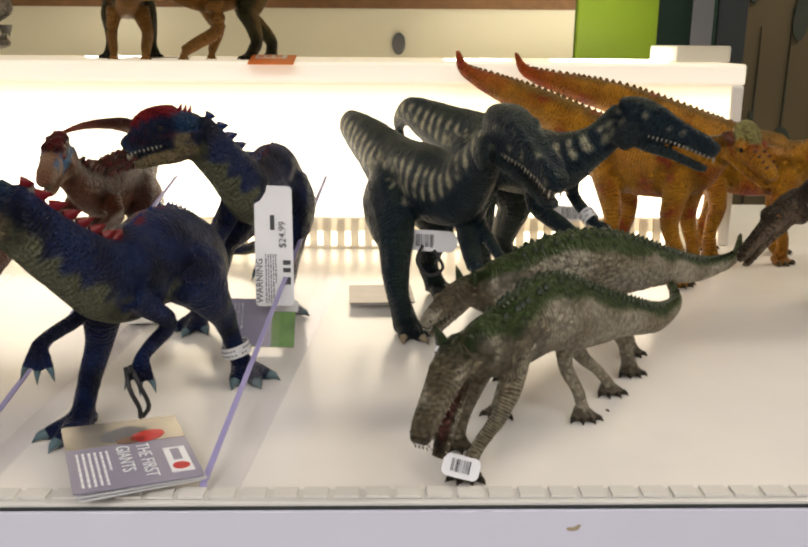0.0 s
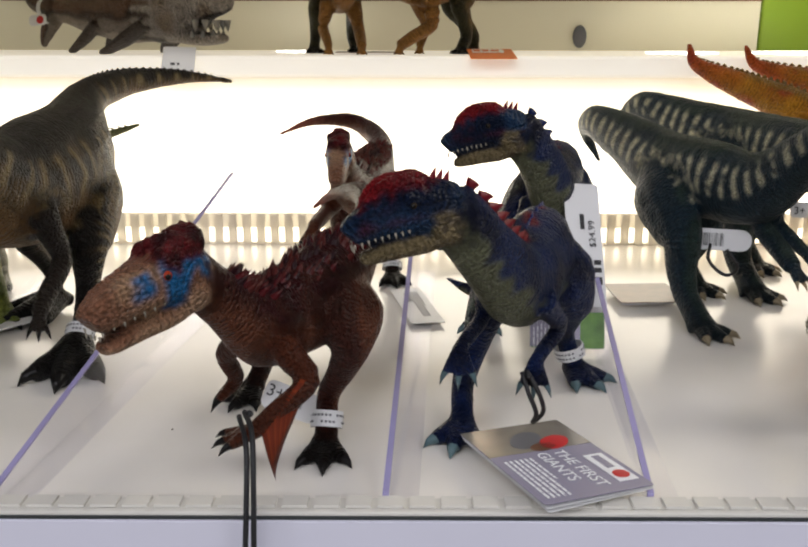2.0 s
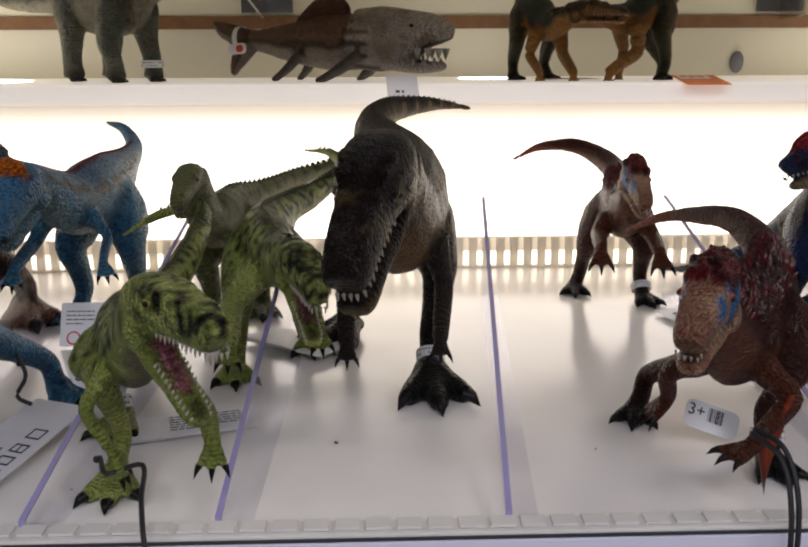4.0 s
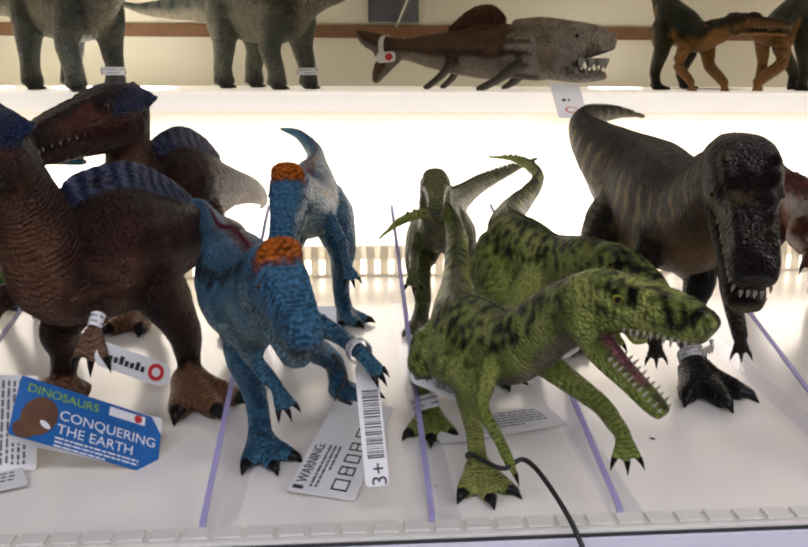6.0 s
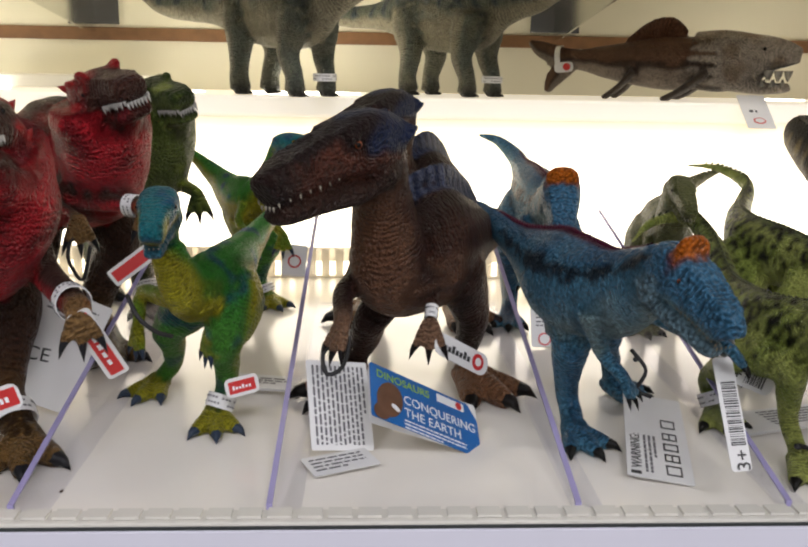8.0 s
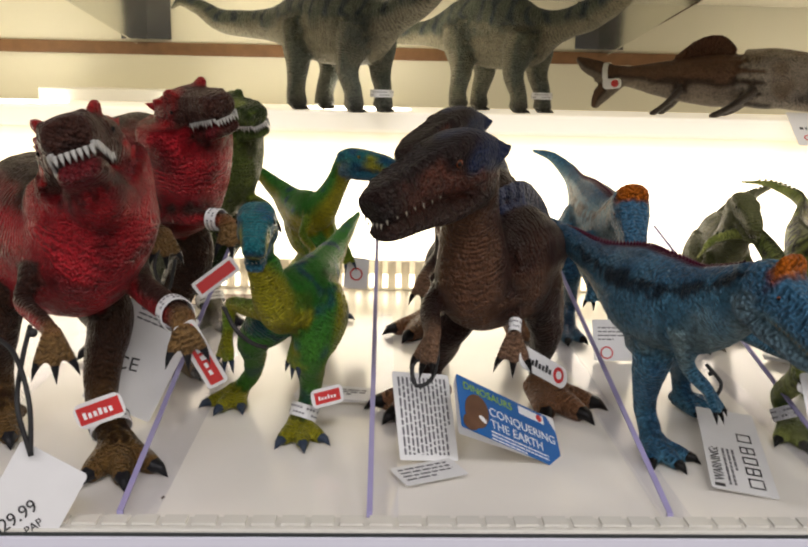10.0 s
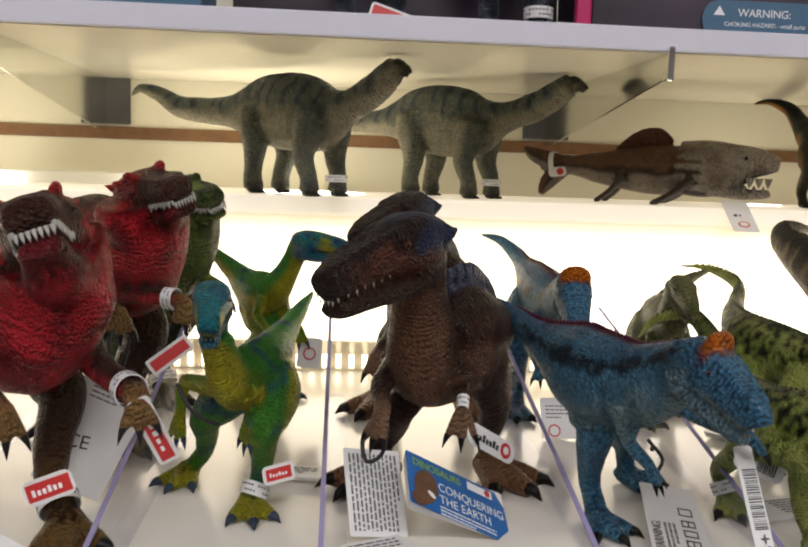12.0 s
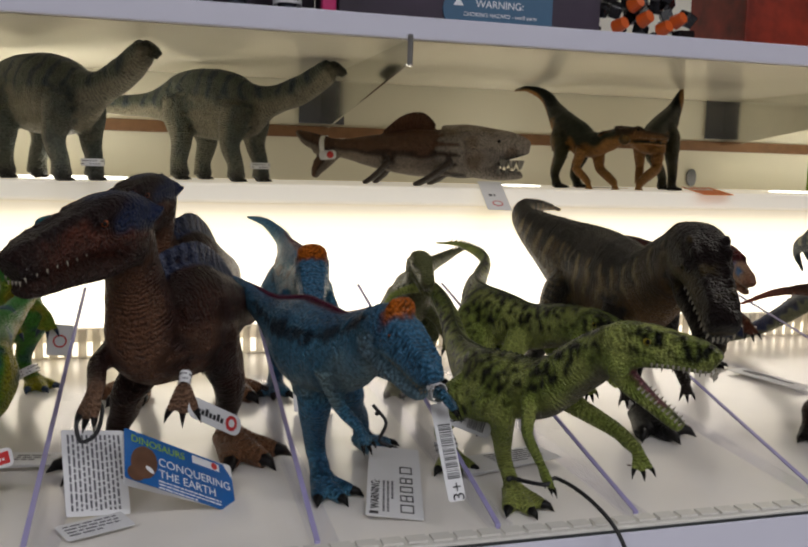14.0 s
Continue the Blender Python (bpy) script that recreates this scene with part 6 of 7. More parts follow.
def rounded(w, h, t, r=0.0015):
    """A card with rounded corners, its upper left corner at the origin."""
    pts = []
    for cx, cy, a in ((w - r, -r, 0), (r, -r, 90), (r, -h + r, 180), (w - r, -h + r, 270)):
        for k in range(5):
            th = radians(a + 22.5 * k)
            pts.append((cx + r * math.cos(th), cy + r * math.sin(th)))
    return prism(pts, "z", -t, 0)


def bars(parent, name, rects, material, lift=0.00025):
    bm = bmesh.new()
    for x0, y0, x1, y1 in rects:
        box(x0, x1, -y1, -y0, lift * 0.3, lift, bm=bm)
    return tagged(part(name, bm, material, parent), kind="stuff" if name in ("small_print", "barcode") else "")


def words(parent, text, x, y, size, material, turn=0.0, lift=0.0004):
    cu = bpy.data.curves.new("lettering", "FONT")
    cu.body, cu.size, cu.extrude = text, size, 0.00008
    cu.materials.append(material)
    ob = new("lettering", cu)
    ob.parent = parent
    ob.matrix_local = pose(x, -y, lift, 0, 0, turn)
    return ob


def oval(parent, name, cx, cy, rx, ry, material, lift=0.0003, turn=0.0):
    bm = bmesh.new()
    bmesh.ops.create_cone(bm, cap_ends=True, segments=24, radius1=1, radius2=1, depth=1, matrix=pose(cx, -cy, lift, 0, 0, turn) @ Matrix.Diagonal((rx, ry, 0.0002, 1)))
    return part(name, bm, material, parent)


def text_lines(x0, y0, x1, n, pitch, size, seed=1, upright=False):
    rnd = random.Random(seed)
    out = []
    for i in range(n):
        y, x = y0 + i * pitch, x0
        end = x1 if i < n - 1 else x0 + (x1 - x0) * 0.6
        while x < end:
            w = min(rnd.uniform(1.5, 5) * size, end - x)
            out.append((x, y, x + w, y + size) if not upright else (y, x, y + size, x + w))
            x += w + size * 0.8
    return out


def barcode(x0, y0, x1, y1, seed=3, upright=False):
    rnd = random.Random(seed)
    out = []
    a, b = (y0, y1) if upright else (x0, x1)
    while a < b:
        w = rnd.choice((0.00025, 0.0004, 0.0007))
        out.append((x0, a, x1, min(a + w, b)) if upright else (a, y0, min(a + w, b), y1))
        a += w + rnd.choice((0.0003, 0.0005, 0.0007))
    return out


def card(name, label, corner, xdir, down, w, h, paper=None, t=0.0004, r=0.0015, category="tag", leaves=1):
    """A card hung or laid with its upper left corner at a point; xdir and down are directions in the place."""
    x = unit(xdir)
    d = np.array(down, float)
    d = unit(d - x * (d @ x))
    z = np.cross(x, -d)
    m = Matrix(((x[0], -d[0], z[0], corner[0]), (x[1], -d[1], z[1], corner[1]), (x[2], -d[2], z[2], corner[2]), (0, 0, 0, 1)))
    o = thing(name, m, label, category)
    part("sheet", rounded(w, h, t, r), paper or PAPER, o)
    for k in range(1, leaves):
        s = part("sheet", rounded(w - 0.0006 * k, h - 0.0004 * k, t, r), PAPER, o)
        s.matrix_local = pose(0.0005 * k, -0.0004 * k, -0.0011 * k, 0.6 * k, -0.9 * k, 0.5 * k)
    return o


def cord(label, pts, r=0.0006, knot=None):
    F = Figure(-1)
    F.tube([(*p, r, r) for p in pts], BODY, n=7, step=0.0025)
    bm = bmesh.new()
    vs = [bm.verts.new(v) for v in F.v]
    for f in F.f:
        bm.faces.new([vs[i] for i in f])
    for f in bm.faces:
        f.smooth = True
    if knot is not None:
        bmesh.ops.create_icosphere(bm, subdivisions=2, radius=r * 2.6, matrix=Matrix.Translation(knot))
    ob = part("hang_cord", bm, CORD)
    return tagged(ob, label, "cord", "black hang cords")


def band(joint, label, h=0.008, print_bars=True, flag=None):
    """A paper band round a shank or wrist."""
    c, ax, r = joint
    q = Vector(ax).to_track_quat("Z", "Y").to_matrix().to_4x4()
    o = thing("paper_band", Matrix.Translation(c) @ q, label, "band", "white paper bands")
    bm = bmesh.new()
    n = 22
    ring = [[bm.verts.new(((r + k * 0.0005) * math.cos(2 * math.pi * i / n), (r + k * 0.0005) * math.sin(2 * math.pi * i / n) * 1.05, z)) for i in range(n)] for k, z in ((0, -h / 2), (1, -h / 2), (1, h / 2), (0, h / 2))]
    for a in range(4):
        for i in range(n):
            j = (i + 1) % n
            bm.faces.new((ring[a][i], ring[a][j], ring[(a + 1) % 4][j], ring[(a + 1) % 4][i]))
    bmesh.ops.recalc_face_normals(bm, faces=bm.faces)
    part("strip", bm, PAPER, o)
    if print_bars:
        bm = bmesh.new()
        rnd = random.Random(5)
        for i in range(26):
            th = 2 * math.pi * i / 26
            for z in (-0.2, 0.2):
                if rnd.random() < 0.75:
                    bmesh.ops.create_cube(bm, size=1, matrix=pose((r + 0.0006) * math.cos(th), (r + 0.0006) * 1.05 * math.sin(th), z * h, 0, 0, math.degrees(th)) @ Matrix.Diagonal((0.0002, r * 0.16, h * 0.14, 1)))
        part("print", bm, GREYINK, o)
    return o


# order of JOINTS: 0,1 striped, 2,3 blue crested, 4,5 feathered, 6 dark tyrannosaur, 7-9 green spotted, 10,11 fan-crested,
# 12,13 sail-backed, 14,15 raptors, 16,17 red, 18 green tyrannosaur, 19,20 green tan
for i, k, h in ((1, 3, 0.009), (2, 1, 0.007), (4, 0, 0.008), (6, 0, 0.007), (7, 1, 0.008), (10, 3, 0.006), (12, 3, 0.008), (14, 0, 0.008), (15, 0, 0.007), (16, 0, 0.009), (16, 2, 0.009), (17, 2, 0.008), (18, 0, 0.008), (5, 0, 0.006)):
    band(JOINTS[i][k], "white printed paper band wrapped round the toy's limb", h)

# booklet of the blue crested figure, lying over the shelf lip
o = card("booklet", "grey-lilac folded booklet with a silver photo, lying on the shelf", (-0.1605, 0.0638, 0.0115), (0.0505, 0.0217, -0.0026), (0.0296, -0.0684, 0.0031), 0.055, 0.077, LILAC, leaves=3, category="booklet")
bars(o, "photo", [(0.0, 0.0, 0.055, 0.03)], SILVER)
oval(o, "photo_shape", 0.038, 0.024, 0.009, 0.006, REDINK, 0.0005, 30)
oval(o, "photo_shape", 0.026, 0.018, 0.011, 0.007, GREYINK, 0.0004, 40)
oval(o, "photo_shape", 0.03, 0.027, 0.007, 0.004, BROWNINK, 0.0005, 10)
words(o, "THE FIRST", 0.031, 0.033, 0.0085, PALEINK, -90)
words(o, "GIANTS", 0.022, 0.033, 0.0085, PALEINK, -90)
bars(o, "small_print", text_lines(0.036, 0.004, 0.073, 6, 0.0026, 0.0011, 4, True), PALEINK)
bars(o, "logo_plate", [(0.042, 0.042, 0.052, 0.07)], PALEINK, 0.0004)
bars(o, "logo_bar", [(0.045, 0.044, 0.049, 0.057)], LILAC, 0.0005)
oval(o, "logo_dot", 0.047, 0.064, 0.0038, 0.0038, REDINK, 0.0006)
cord("black elastic cord tied to the blue toy's hand", [(-0.128, 0.076, 0.04), (-0.123, 0.072, 0.032), (-0.119, 0.073, 0.02), (-0.123, 0.075, 0.013)], knot=(-0.127, 0.073, 0.038))
cord("black elastic cord tied to the blue toy's hand", [(-0.13, 0.076, 0.039), (-0.127, 0.07, 0.03), (-0.123, 0.07, 0.02), (-0.124, 0.074, 0.013)])

# price card on the second blue figure
o = card("price_card", "white price card with black print hanging on the toy's neck", (-0.0865, 0.232, 0.106), (0.023, 0.007, -0.002), (0.0117, -0.0307, -0.0753), 0.025, 0.08, r=0.003)
words(o, "WARNING", 0.0045, 0.078, 0.006, INK, 90)
words(o, "$24.99", 0.02, 0.042, 0.0065, INK, 90)
bars(o, "small_print", text_lines(0.046, 0.0065, 0.078, 5, 0.0016, 0.0008, 8, True), GREYINK)
bars(o, "small_print", [(0.018, 0.05, 0.023, 0.053), (0.018, 0.055, 0.023, 0.058), (0.018, 0.061, 0.023, 0.066), (0.01, 0.02, 0.013, 0.03)], INK)
cord("black elastic cord at the price card's corner", [(-0.092, 0.226, 0.118), (-0.087, 0.231, 0.112), (-0.083, 0.236, 0.103)])
o = card("booklet", "booklet with a green leaf photo under the blue toy", (-0.1063, 0.219, 0.0325), (0.0469, -0.0035, 0.0), (-0.0009, -0.0122, -0.0281), 0.0475, 0.0315, LEAF, category="booklet", leaves=2)
bars(o, "plate", [(0.0, 0.0, 0.032, 0.031)], LILAC)
bars(o, "plate", [(0.034, 0.001, 0.049, 0.008)], PAPER)
bars(o, "small_print", text_lines(0.003, 0.002, 0.031, 5, 0.0024, 0.001, 9, True), PALEINK)

# cards of the feathered figures
o = card("price_card", "white printed card lying flat behind the feathered toy", (-0.2, 0.336, 0.0035), (0.02, 0.004, 0.0), (-0.024, -0.1, 0.0), 0.024, 0.085)
words(o, "WARNING", 0.008, 0.012, 0.005, INK, -90)
bars(o, "small_print", text_lines(0.01, 0.012, 0.07, 4, 0.002, 0.0009, 12, True), GREYINK)
o = card("age_tag", "small white age tag with barcode on the feathered toy", (-0.2575, 0.098, 0.0265), (0.9, -0.1, -0.32), (-0.3, -0.45, -0.8), 0.03, 0.015, r=0.004)
words(o, "3+", 0.001, 0.0085, 0.009, INK)
bars(o, "barcode", barcode(0.0125, 0.002, 0.0215, 0.0095), INK)
cord("black elastic cord hanging over the shelf edge from the toy's hand", [(-0.256, 0.022, 0.042), (-0.25, 0.005, 0.04), (-0.248, -0.008, 0.02), (-0.249, -0.012, -0.02), (-0.252, -0.014, -0.07)], knot=(-0.253, 0.018, 0.043))
cord("black elastic cord hanging over the shelf edge from the toy's hand", [(-0.258, 0.02, 0.041), (-0.252, 0.002, 0.036), (-0.251, -0.009, 0.015), (-0.2525, -0.013, -0.02), (-0.255, -0.015, -0.07)])

# striped figures
o = card("age_tag", "white rounded age tag with barcode between the striped toys", (0.006, 0.285, 0.066), (0.045, -0.022, 0.002), (0.0, -0.2, -1.0), 0.05, 0.015, r=0.007)
words(o, "3+", 0.004, 0.0115, 0.011, INK)
bars(o, "barcode", barcode(0.018, 0.003, 0.032, 0.012, 5), INK)
cord("black elastic cord tying a tag to the striped toy", [(0.03, 0.28, 0.06), (0.022, 0.262, 0.048), (0.03, 0.25, 0.04), (0.04, 0.255, 0.044), (0.034, 0.262, 0.055)])
o = card("booklet", "dark-backed booklet lying flat behind the striped toy", (-0.03, 0.345, 0.006), (1, 0.05, 0), (0.05, -1, 0), 0.05, 0.05, BROWNINK, category="booklet", leaves=2)
o = card("age_tag", "dim white age tag hanging on the raised striped toy", (0.135, 0.4, 0.062), (1, -0.1, 0), (0, -0.2, -1), 0.04, 0.013, r=0.004)
words(o, "3+", 0.003, 0.01, 0.009, INK)
bars(o, "barcode", barcode(0.016, 0.002, 0.034, 0.011, 6), GREYINK)
o = card("age_tag", "crumpled clear-white barcode tag at the reptile's foot", (0.027, 0.024, 0.0185), (0.9, -0.2, -0.15), (0.2, -0.6, -0.6), 0.017, 0.0105, r=0.003)
bars(o, "barcode", barcode(0.004, 0.002, 0.013, 0.008, 7), INK)
o = card("age_tag", "white age tag at the foot of the plated reptile", (0.03, 0.108, 0.044), (0.9, -0.2, -0.45), (0.2, -0.4, -0.8), 0.03, 0.012, r=0.003)
words(o, "3+", 0.003, 0.009, 0.008, INK)
bars(o, "barcode", barcode(0.015, 0.002, 0.026, 0.009, 8), INK)

# dark tyrannosaur
o = card("booklet", "white booklet lying under the dark tyrannosaur", (-0.5, 0.3, 0.006), (0.9, -0.75, 0.0), (-0.5, -0.8, 0.0), 0.075, 0.032, category="booklet", leaves=3)

# green spotted figures
o = card("age_tag", "white age tag with barcode behind the spotted toy", (-0.578, 0.1, 0.052), (0.9, -0.2, -0.35), (-0.2, -0.2, -0.9), 0.03, 0.013, r=0.004)
words(o, "3+", 0.002, 0.0105, 0.0095, INK)
bars(o, "barcode", barcode(0.014, 0.0025, 0.025, 0.0105, 11), INK)
o = card("booklet", "white folded leaflet lying under the spotted toy", (-0.572, 0.13, 0.004), (1, 0.25, 0), (0.1, -1, 0), 0.078, 0.03, category="booklet", leaves=2)
bars(o, "small_print", text_lines(0.03, 0.004, 0.07, 6, 0.0035, 0.0012, 14), GREYINK)
cord("black cord tied round the spotted toy's ankle, trailing over the edge", [(-0.556, 0.055, 0.018), (-0.545, 0.03, 0.022), (-0.532, 0.04, 0.021), (-0.525, 0.01, 0.018), (-0.518, -0.012, 0.004), (-0.51, -0.018, -0.03), (-0.508, -0.02, -0.07)], r=0.0007, knot=(-0.557, 0.053, 0.018))

# fan-crested figures
o = card("price_card", "white warning card lying by the blue toy's foot", (-0.6201, 0.1453, 0.0125), (0.0299, -0.0076, -0.0025), (-0.0249, -0.0969, -0.0085), 0.0335, 0.098)
words(o, "WARNING:", 0.0075, 0.09, 0.0075, INK, 90)
bars(o, "warning_sign", [(0.002, 0.0925, 0.0072, 0.0955)], INK)
bars(o, "small_print", text_lines(0.052, 0.0095, 0.092, 3, 0.0026, 0.0013, 15, True), GREYINK)
for k, (y0, y1) in enumerate(((0.082, 0.092), (0.07, 0.078), (0.058, 0.066), (0.046, 0.054), (0.03, 0.04))):
    bars(o, "pictogram", [(0.02, y0, 0.0208, y1), (0.0272, y0, 0.028, y1), (0.02, y0, 0.028, y0 + 0.0012), (0.02, y1 - 0.0012, 0.028, y1)] + ([(0.0235, y0, 0.0243, y1)] if k % 2 else []), INK)
o = card("barcode_strip", "narrow white barcode strip hanging from the blue toy's hand", (-0.612, 0.04, 0.07), (1, 0.15, 0), (-0.1, -0.5, -0.85), 0.0105, 0.054, r=0.002)
bars(o, "barcode", barcode(0.002, 0.012, 0.0095, 0.042, 17, True), INK)
words(o, "3+", 0.0095, 0.054, 0.0095, INK, 90)
o = card("price_card", "small white card hanging on the second blue toy", (-0.652, 0.285, 0.03), (1, 0, 0), (0.0, -0.45, -0.9), 0.032, 0.032)
oval(o, "mark", 0.01, 0.026, 0.005, 0.005, REDINK)
oval(o, "mark", 0.01, 0.026, 0.0038, 0.0038, PAPER, 0.0005)
bars(o, "small_print", text_lines(0.004, 0.006, 0.024, 4, 0.003, 0.001, 18), GREYINK)
cord("black cord on the blue toy's leg", [(-0.622, 0.13, 0.045), (-0.615, 0.122, 0.035), (-0.62, 0.12, 0.024), (-0.612, 0.118, 0.02)], knot=(-0.62, 0.127, 0.04))

# sail-backed figures
o = card("leaflet", "white leaflet page covered in small print", (-0.8106, 0.1031, 0.0475), (0.0329, 0.0146, -0.0069), (0.0049, -0.0297, -0.0399), 0.0367, 0.05, category="leaflet")
bars(o, "small_print", text_lines(0.003, 0.003, 0.047, 12, 0.0027, 0.0012, 20, True), GREYINK)
o = card("leaflet", "folded lower page of the leaflet lying on the shelf", (-0.812, 0.0715, 0.0035), (0.0329, 0.0146, 0.0), (-0.014, -0.02, 0.0), 0.0367, 0.022, category="leaflet")
bars(o, "small_print", text_lines(0.003, 0.004, 0.032, 4, 0.004, 0.0014, 21), GREYINK)
o = card("booklet", "blue booklet with white title lettering leaning below the brown toy", (-0.776, 0.09, 0.051), (0.062, 0.028, -0.038), (-0.004, -0.033, -0.017), 0.077, 0.034, BLUEINK, category="booklet", leaves=5)
words(o, "DINOSAURS", 0.004, 0.008, 0.0068, LIME)
words(o, "CONQUERING", 0.022, 0.0185, 0.0078, PALEINK)
words(o, "THE EARTH", 0.022, 0.0265, 0.0078, PALEINK)
oval(o, "photo_shape", 0.0125, 0.02, 0.0085, 0.0115, BROWNINK, 0.0004, -20)
oval(o, "photo_shape", 0.007, 0.029, 0.006, 0.005, BROWNINK, 0.0005, 30)
oval(o, "photo_shape", 0.016, 0.024, 0.003, 0.0015, PALEINK, 0.0006, -30)
bars(o, "small_print", text_lines(0.022, 0.0285, 0.066, 3, 0.0022, 0.0009, 22), PALEINK)
bars(o, "logo_plate", [(0.047, 0.002, 0.067, 0.0072)], PALEINK, 0.0004)
oval(o, "logo_dot", 0.063, 0.0046, 0.0022, 0.0024, REDINK, 0.0006)
o = card("logo_tag", "white rounded tag with a red mark on the wrist band", (-0.739, 0.098, 0.066), (0.032, 0.02, -0.022), (-0.005, -0.35, -0.9), 0.043, 0.0125, r=0.0055)
bars(o, "logo_bar", [(0.004 + 0.0031 * k, 0.0042 if k in (0, 3, 6) else 0.0056, 0.0062 + 0.0031 * k, 0.0085) for k in range(8)], INK)
oval(o, "logo_dot", 0.0345, 0.0062, 0.0046, 0.0046, REDINK)
oval(o, "logo_dot", 0.0345, 0.0062, 0.0024, 0.0024, PAPER, 0.0005)
cord("black cord looped round the brown toy's hand", [(-0.795, 0.088, 0.07), (-0.787, 0.082, 0.066), (-0.79, 0.078, 0.052), (-0.798, 0.078, 0.048), (-0.8, 0.082, 0.058), (-0.792, 0.086, 0.064)], knot=(-0.795, 0.086, 0.066))

# green and yellow raptors
o = card("logo_tag", "red and white logo tag on the green raptor's ankle", (-0.857, 0.112, 0.032), (0.9, 0.3, 0.15), (0.05, -0.1, -1), 0.019, 0.011, r=0.003)
bars(o, "logo_plate", [(0.002, 0.002, 0.017, 0.009)], REDINK)
bars(o, "logo_bar", [(0.0040, 0.0045, 0.0051, 0.0068), (0.0058, 0.0053, 0.0070, 0.0068), (0.0077, 0.0053, 0.0088, 0.0068), (0.0095, 0.0045, 0.0106, 0.0068), (0.0113, 0.0053, 0.0125, 0.0068), (0.0132, 0.0053, 0.0143, 0.0068)], PALEINK, 0.0004)
o = card("booklet", "white booklet lying behind the green raptor", (-0.868, 0.2, 0.006), (1, -0.2, 0), (-0.1, -1, 0), 0.05, 0.024, category="booklet", leaves=3)
bars(o, "small_print", text_lines(0.024, 0.006, 0.045, 3, 0.004, 0.0016, 23), GREYINK)
o = card("age_tag", "white tag with red ring at the second raptor's leg", (-0.845, 0.36, 0.062), (0.9, 0.1, -0.1), (0.2, -0.2, -0.9), 0.02, 0.026)
oval(o, "mark", 0.01, 0.014, 0.0055, 0.0055, REDINK)
oval(o, "mark", 0.01, 0.014, 0.0042, 0.0042, PAPER, 0.0005)
cord("black cord tied round the green raptor's arm", [(-0.9, 0.085, 0.088), (-0.893, 0.078, 0.078), (-0.885, 0.08, 0.07), (-0.878, 0.085, 0.066)], r=0.0011)

# red tyrannosaurs
o = card("logo_tag", "red and white logo tag on the red tyrannosaur's ankle band", (-0.972, 0.055, 0.043), (0.9, 0.1, 0.32), (0.15, -0.1, -1), 0.025, 0.013, r=0.004)
bars(o, "logo_plate", [(0.0015, 0.002, 0.0235, 0.011)], REDINK)
bars(o, "logo_bar", [(0.0040, 0.0050, 0.0057, 0.0085), (0.0067, 0.0058, 0.0083, 0.0085), (0.0093, 0.0058, 0.0110, 0.0085), (0.0120, 0.0050, 0.0137, 0.0085), (0.0147, 0.0058, 0.0163, 0.0085), (0.0173, 0.0058, 0.0190, 0.0085)], PALEINK, 0.0004)
o = card("price_card", "large white card behind the red tyrannosaur's leg", (-0.962, 0.14, 0.082), (0.85, 0.2, -0.45), (-0.4, -0.1, -0.85), 0.042, 0.07)
words(o, "CE", 0.008, 0.046, 0.012, INK, 10)
bars(o, "small_print", text_lines(0.008, 0.006, 0.036, 3, 0.003, 0.001, 25), GREYINK)
o = card("logo_tag", "red and white tag hanging from the red toy's hand", (-0.908, 0.047, 0.092), (0.3, 0.35, -0.8), (-0.8, -0.2, -0.4), 0.042, 0.011, r=0.002)
bars(o, "logo_plate", [(0.002, 0.002, 0.04, 0.009)], REDINK)
bars(o, "logo_bar", [(0.0060, 0.0042, 0.0091, 0.0068), (0.0110, 0.0050, 0.0141, 0.0068), (0.0160, 0.0050, 0.0191, 0.0068), (0.0210, 0.0042, 0.0241, 0.0068), (0.0260, 0.0050, 0.0291, 0.0068), (0.0310, 0.0050, 0.0341, 0.0068)], PALEINK, 0.0004)
o = card("price_card", "white price card on a cord in front of the red toy", (-0.98, 0.014, 0.043), (0.8, -0.1, -0.4), (-0.3, -0.22, -0.8), 0.034, 0.055, r=0.002)
words(o, "$29.99", 0.011, 0.044, 0.0085, INK, 62)
words(o, "PAP", 0.023, 0.036, 0.0052, INK, 62)
cord("black cord from the red toy's hand to its price card", [(-0.985, 0.045, 0.088), (-0.984, 0.03, 0.075), (-0.98, 0.012, 0.06), (-0.974, 0.008, 0.038)], r=0.0009, knot=(-0.982, 0.04, 0.086))
cord("black cord from the red toy's hand to its price card", [(-1.01, 0.05, 0.084), (-0.988, 0.03, 0.08), (-0.976, 0.015, 0.062), (-0.974, 0.008, 0.038)], r=0.0009)
o = card("logo_tag", "red striped tag on the second red tyrannosaur", (-0.935, 0.17, 0.08), (0.8, 0.2, 0.6), (0.5, -0.1, -0.8), 0.03, 0.011)
bars(o, "logo_plate", [(0.002, 0.002, 0.028, 0.009)], REDINK)
cord("black cord hanging from the red toy's hand", [(-0.953, 0.178, 0.108), (-0.957, 0.17, 0.09), (-0.95, 0.172, 0.075), (-0.945, 0.175, 0.095)])
o = card("booklet", "dark booklet lying flat at the back of the bay", (-0.99, 0.45, 0.006), (1, 0, 0), (0, -1, 0), 0.07, 0.04, BROWNINK, category="booklet", leaves=2)

# riser: card hanging over the edge, orange card, bands and small tags
o = card("price_card", "white card hanging over the riser edge below the fish", (-0.413, 0.51, 0.186), (0.98, 0.1, -0.02), (0.16, -0.62, -0.62), 0.03, 0.044)
oval(o, "mark", 0.015, 0.034, 0.0065, 0.004, REDINK)
oval(o, "mark", 0.015, 0.034, 0.005, 0.0028, PAPER, 0.0005)
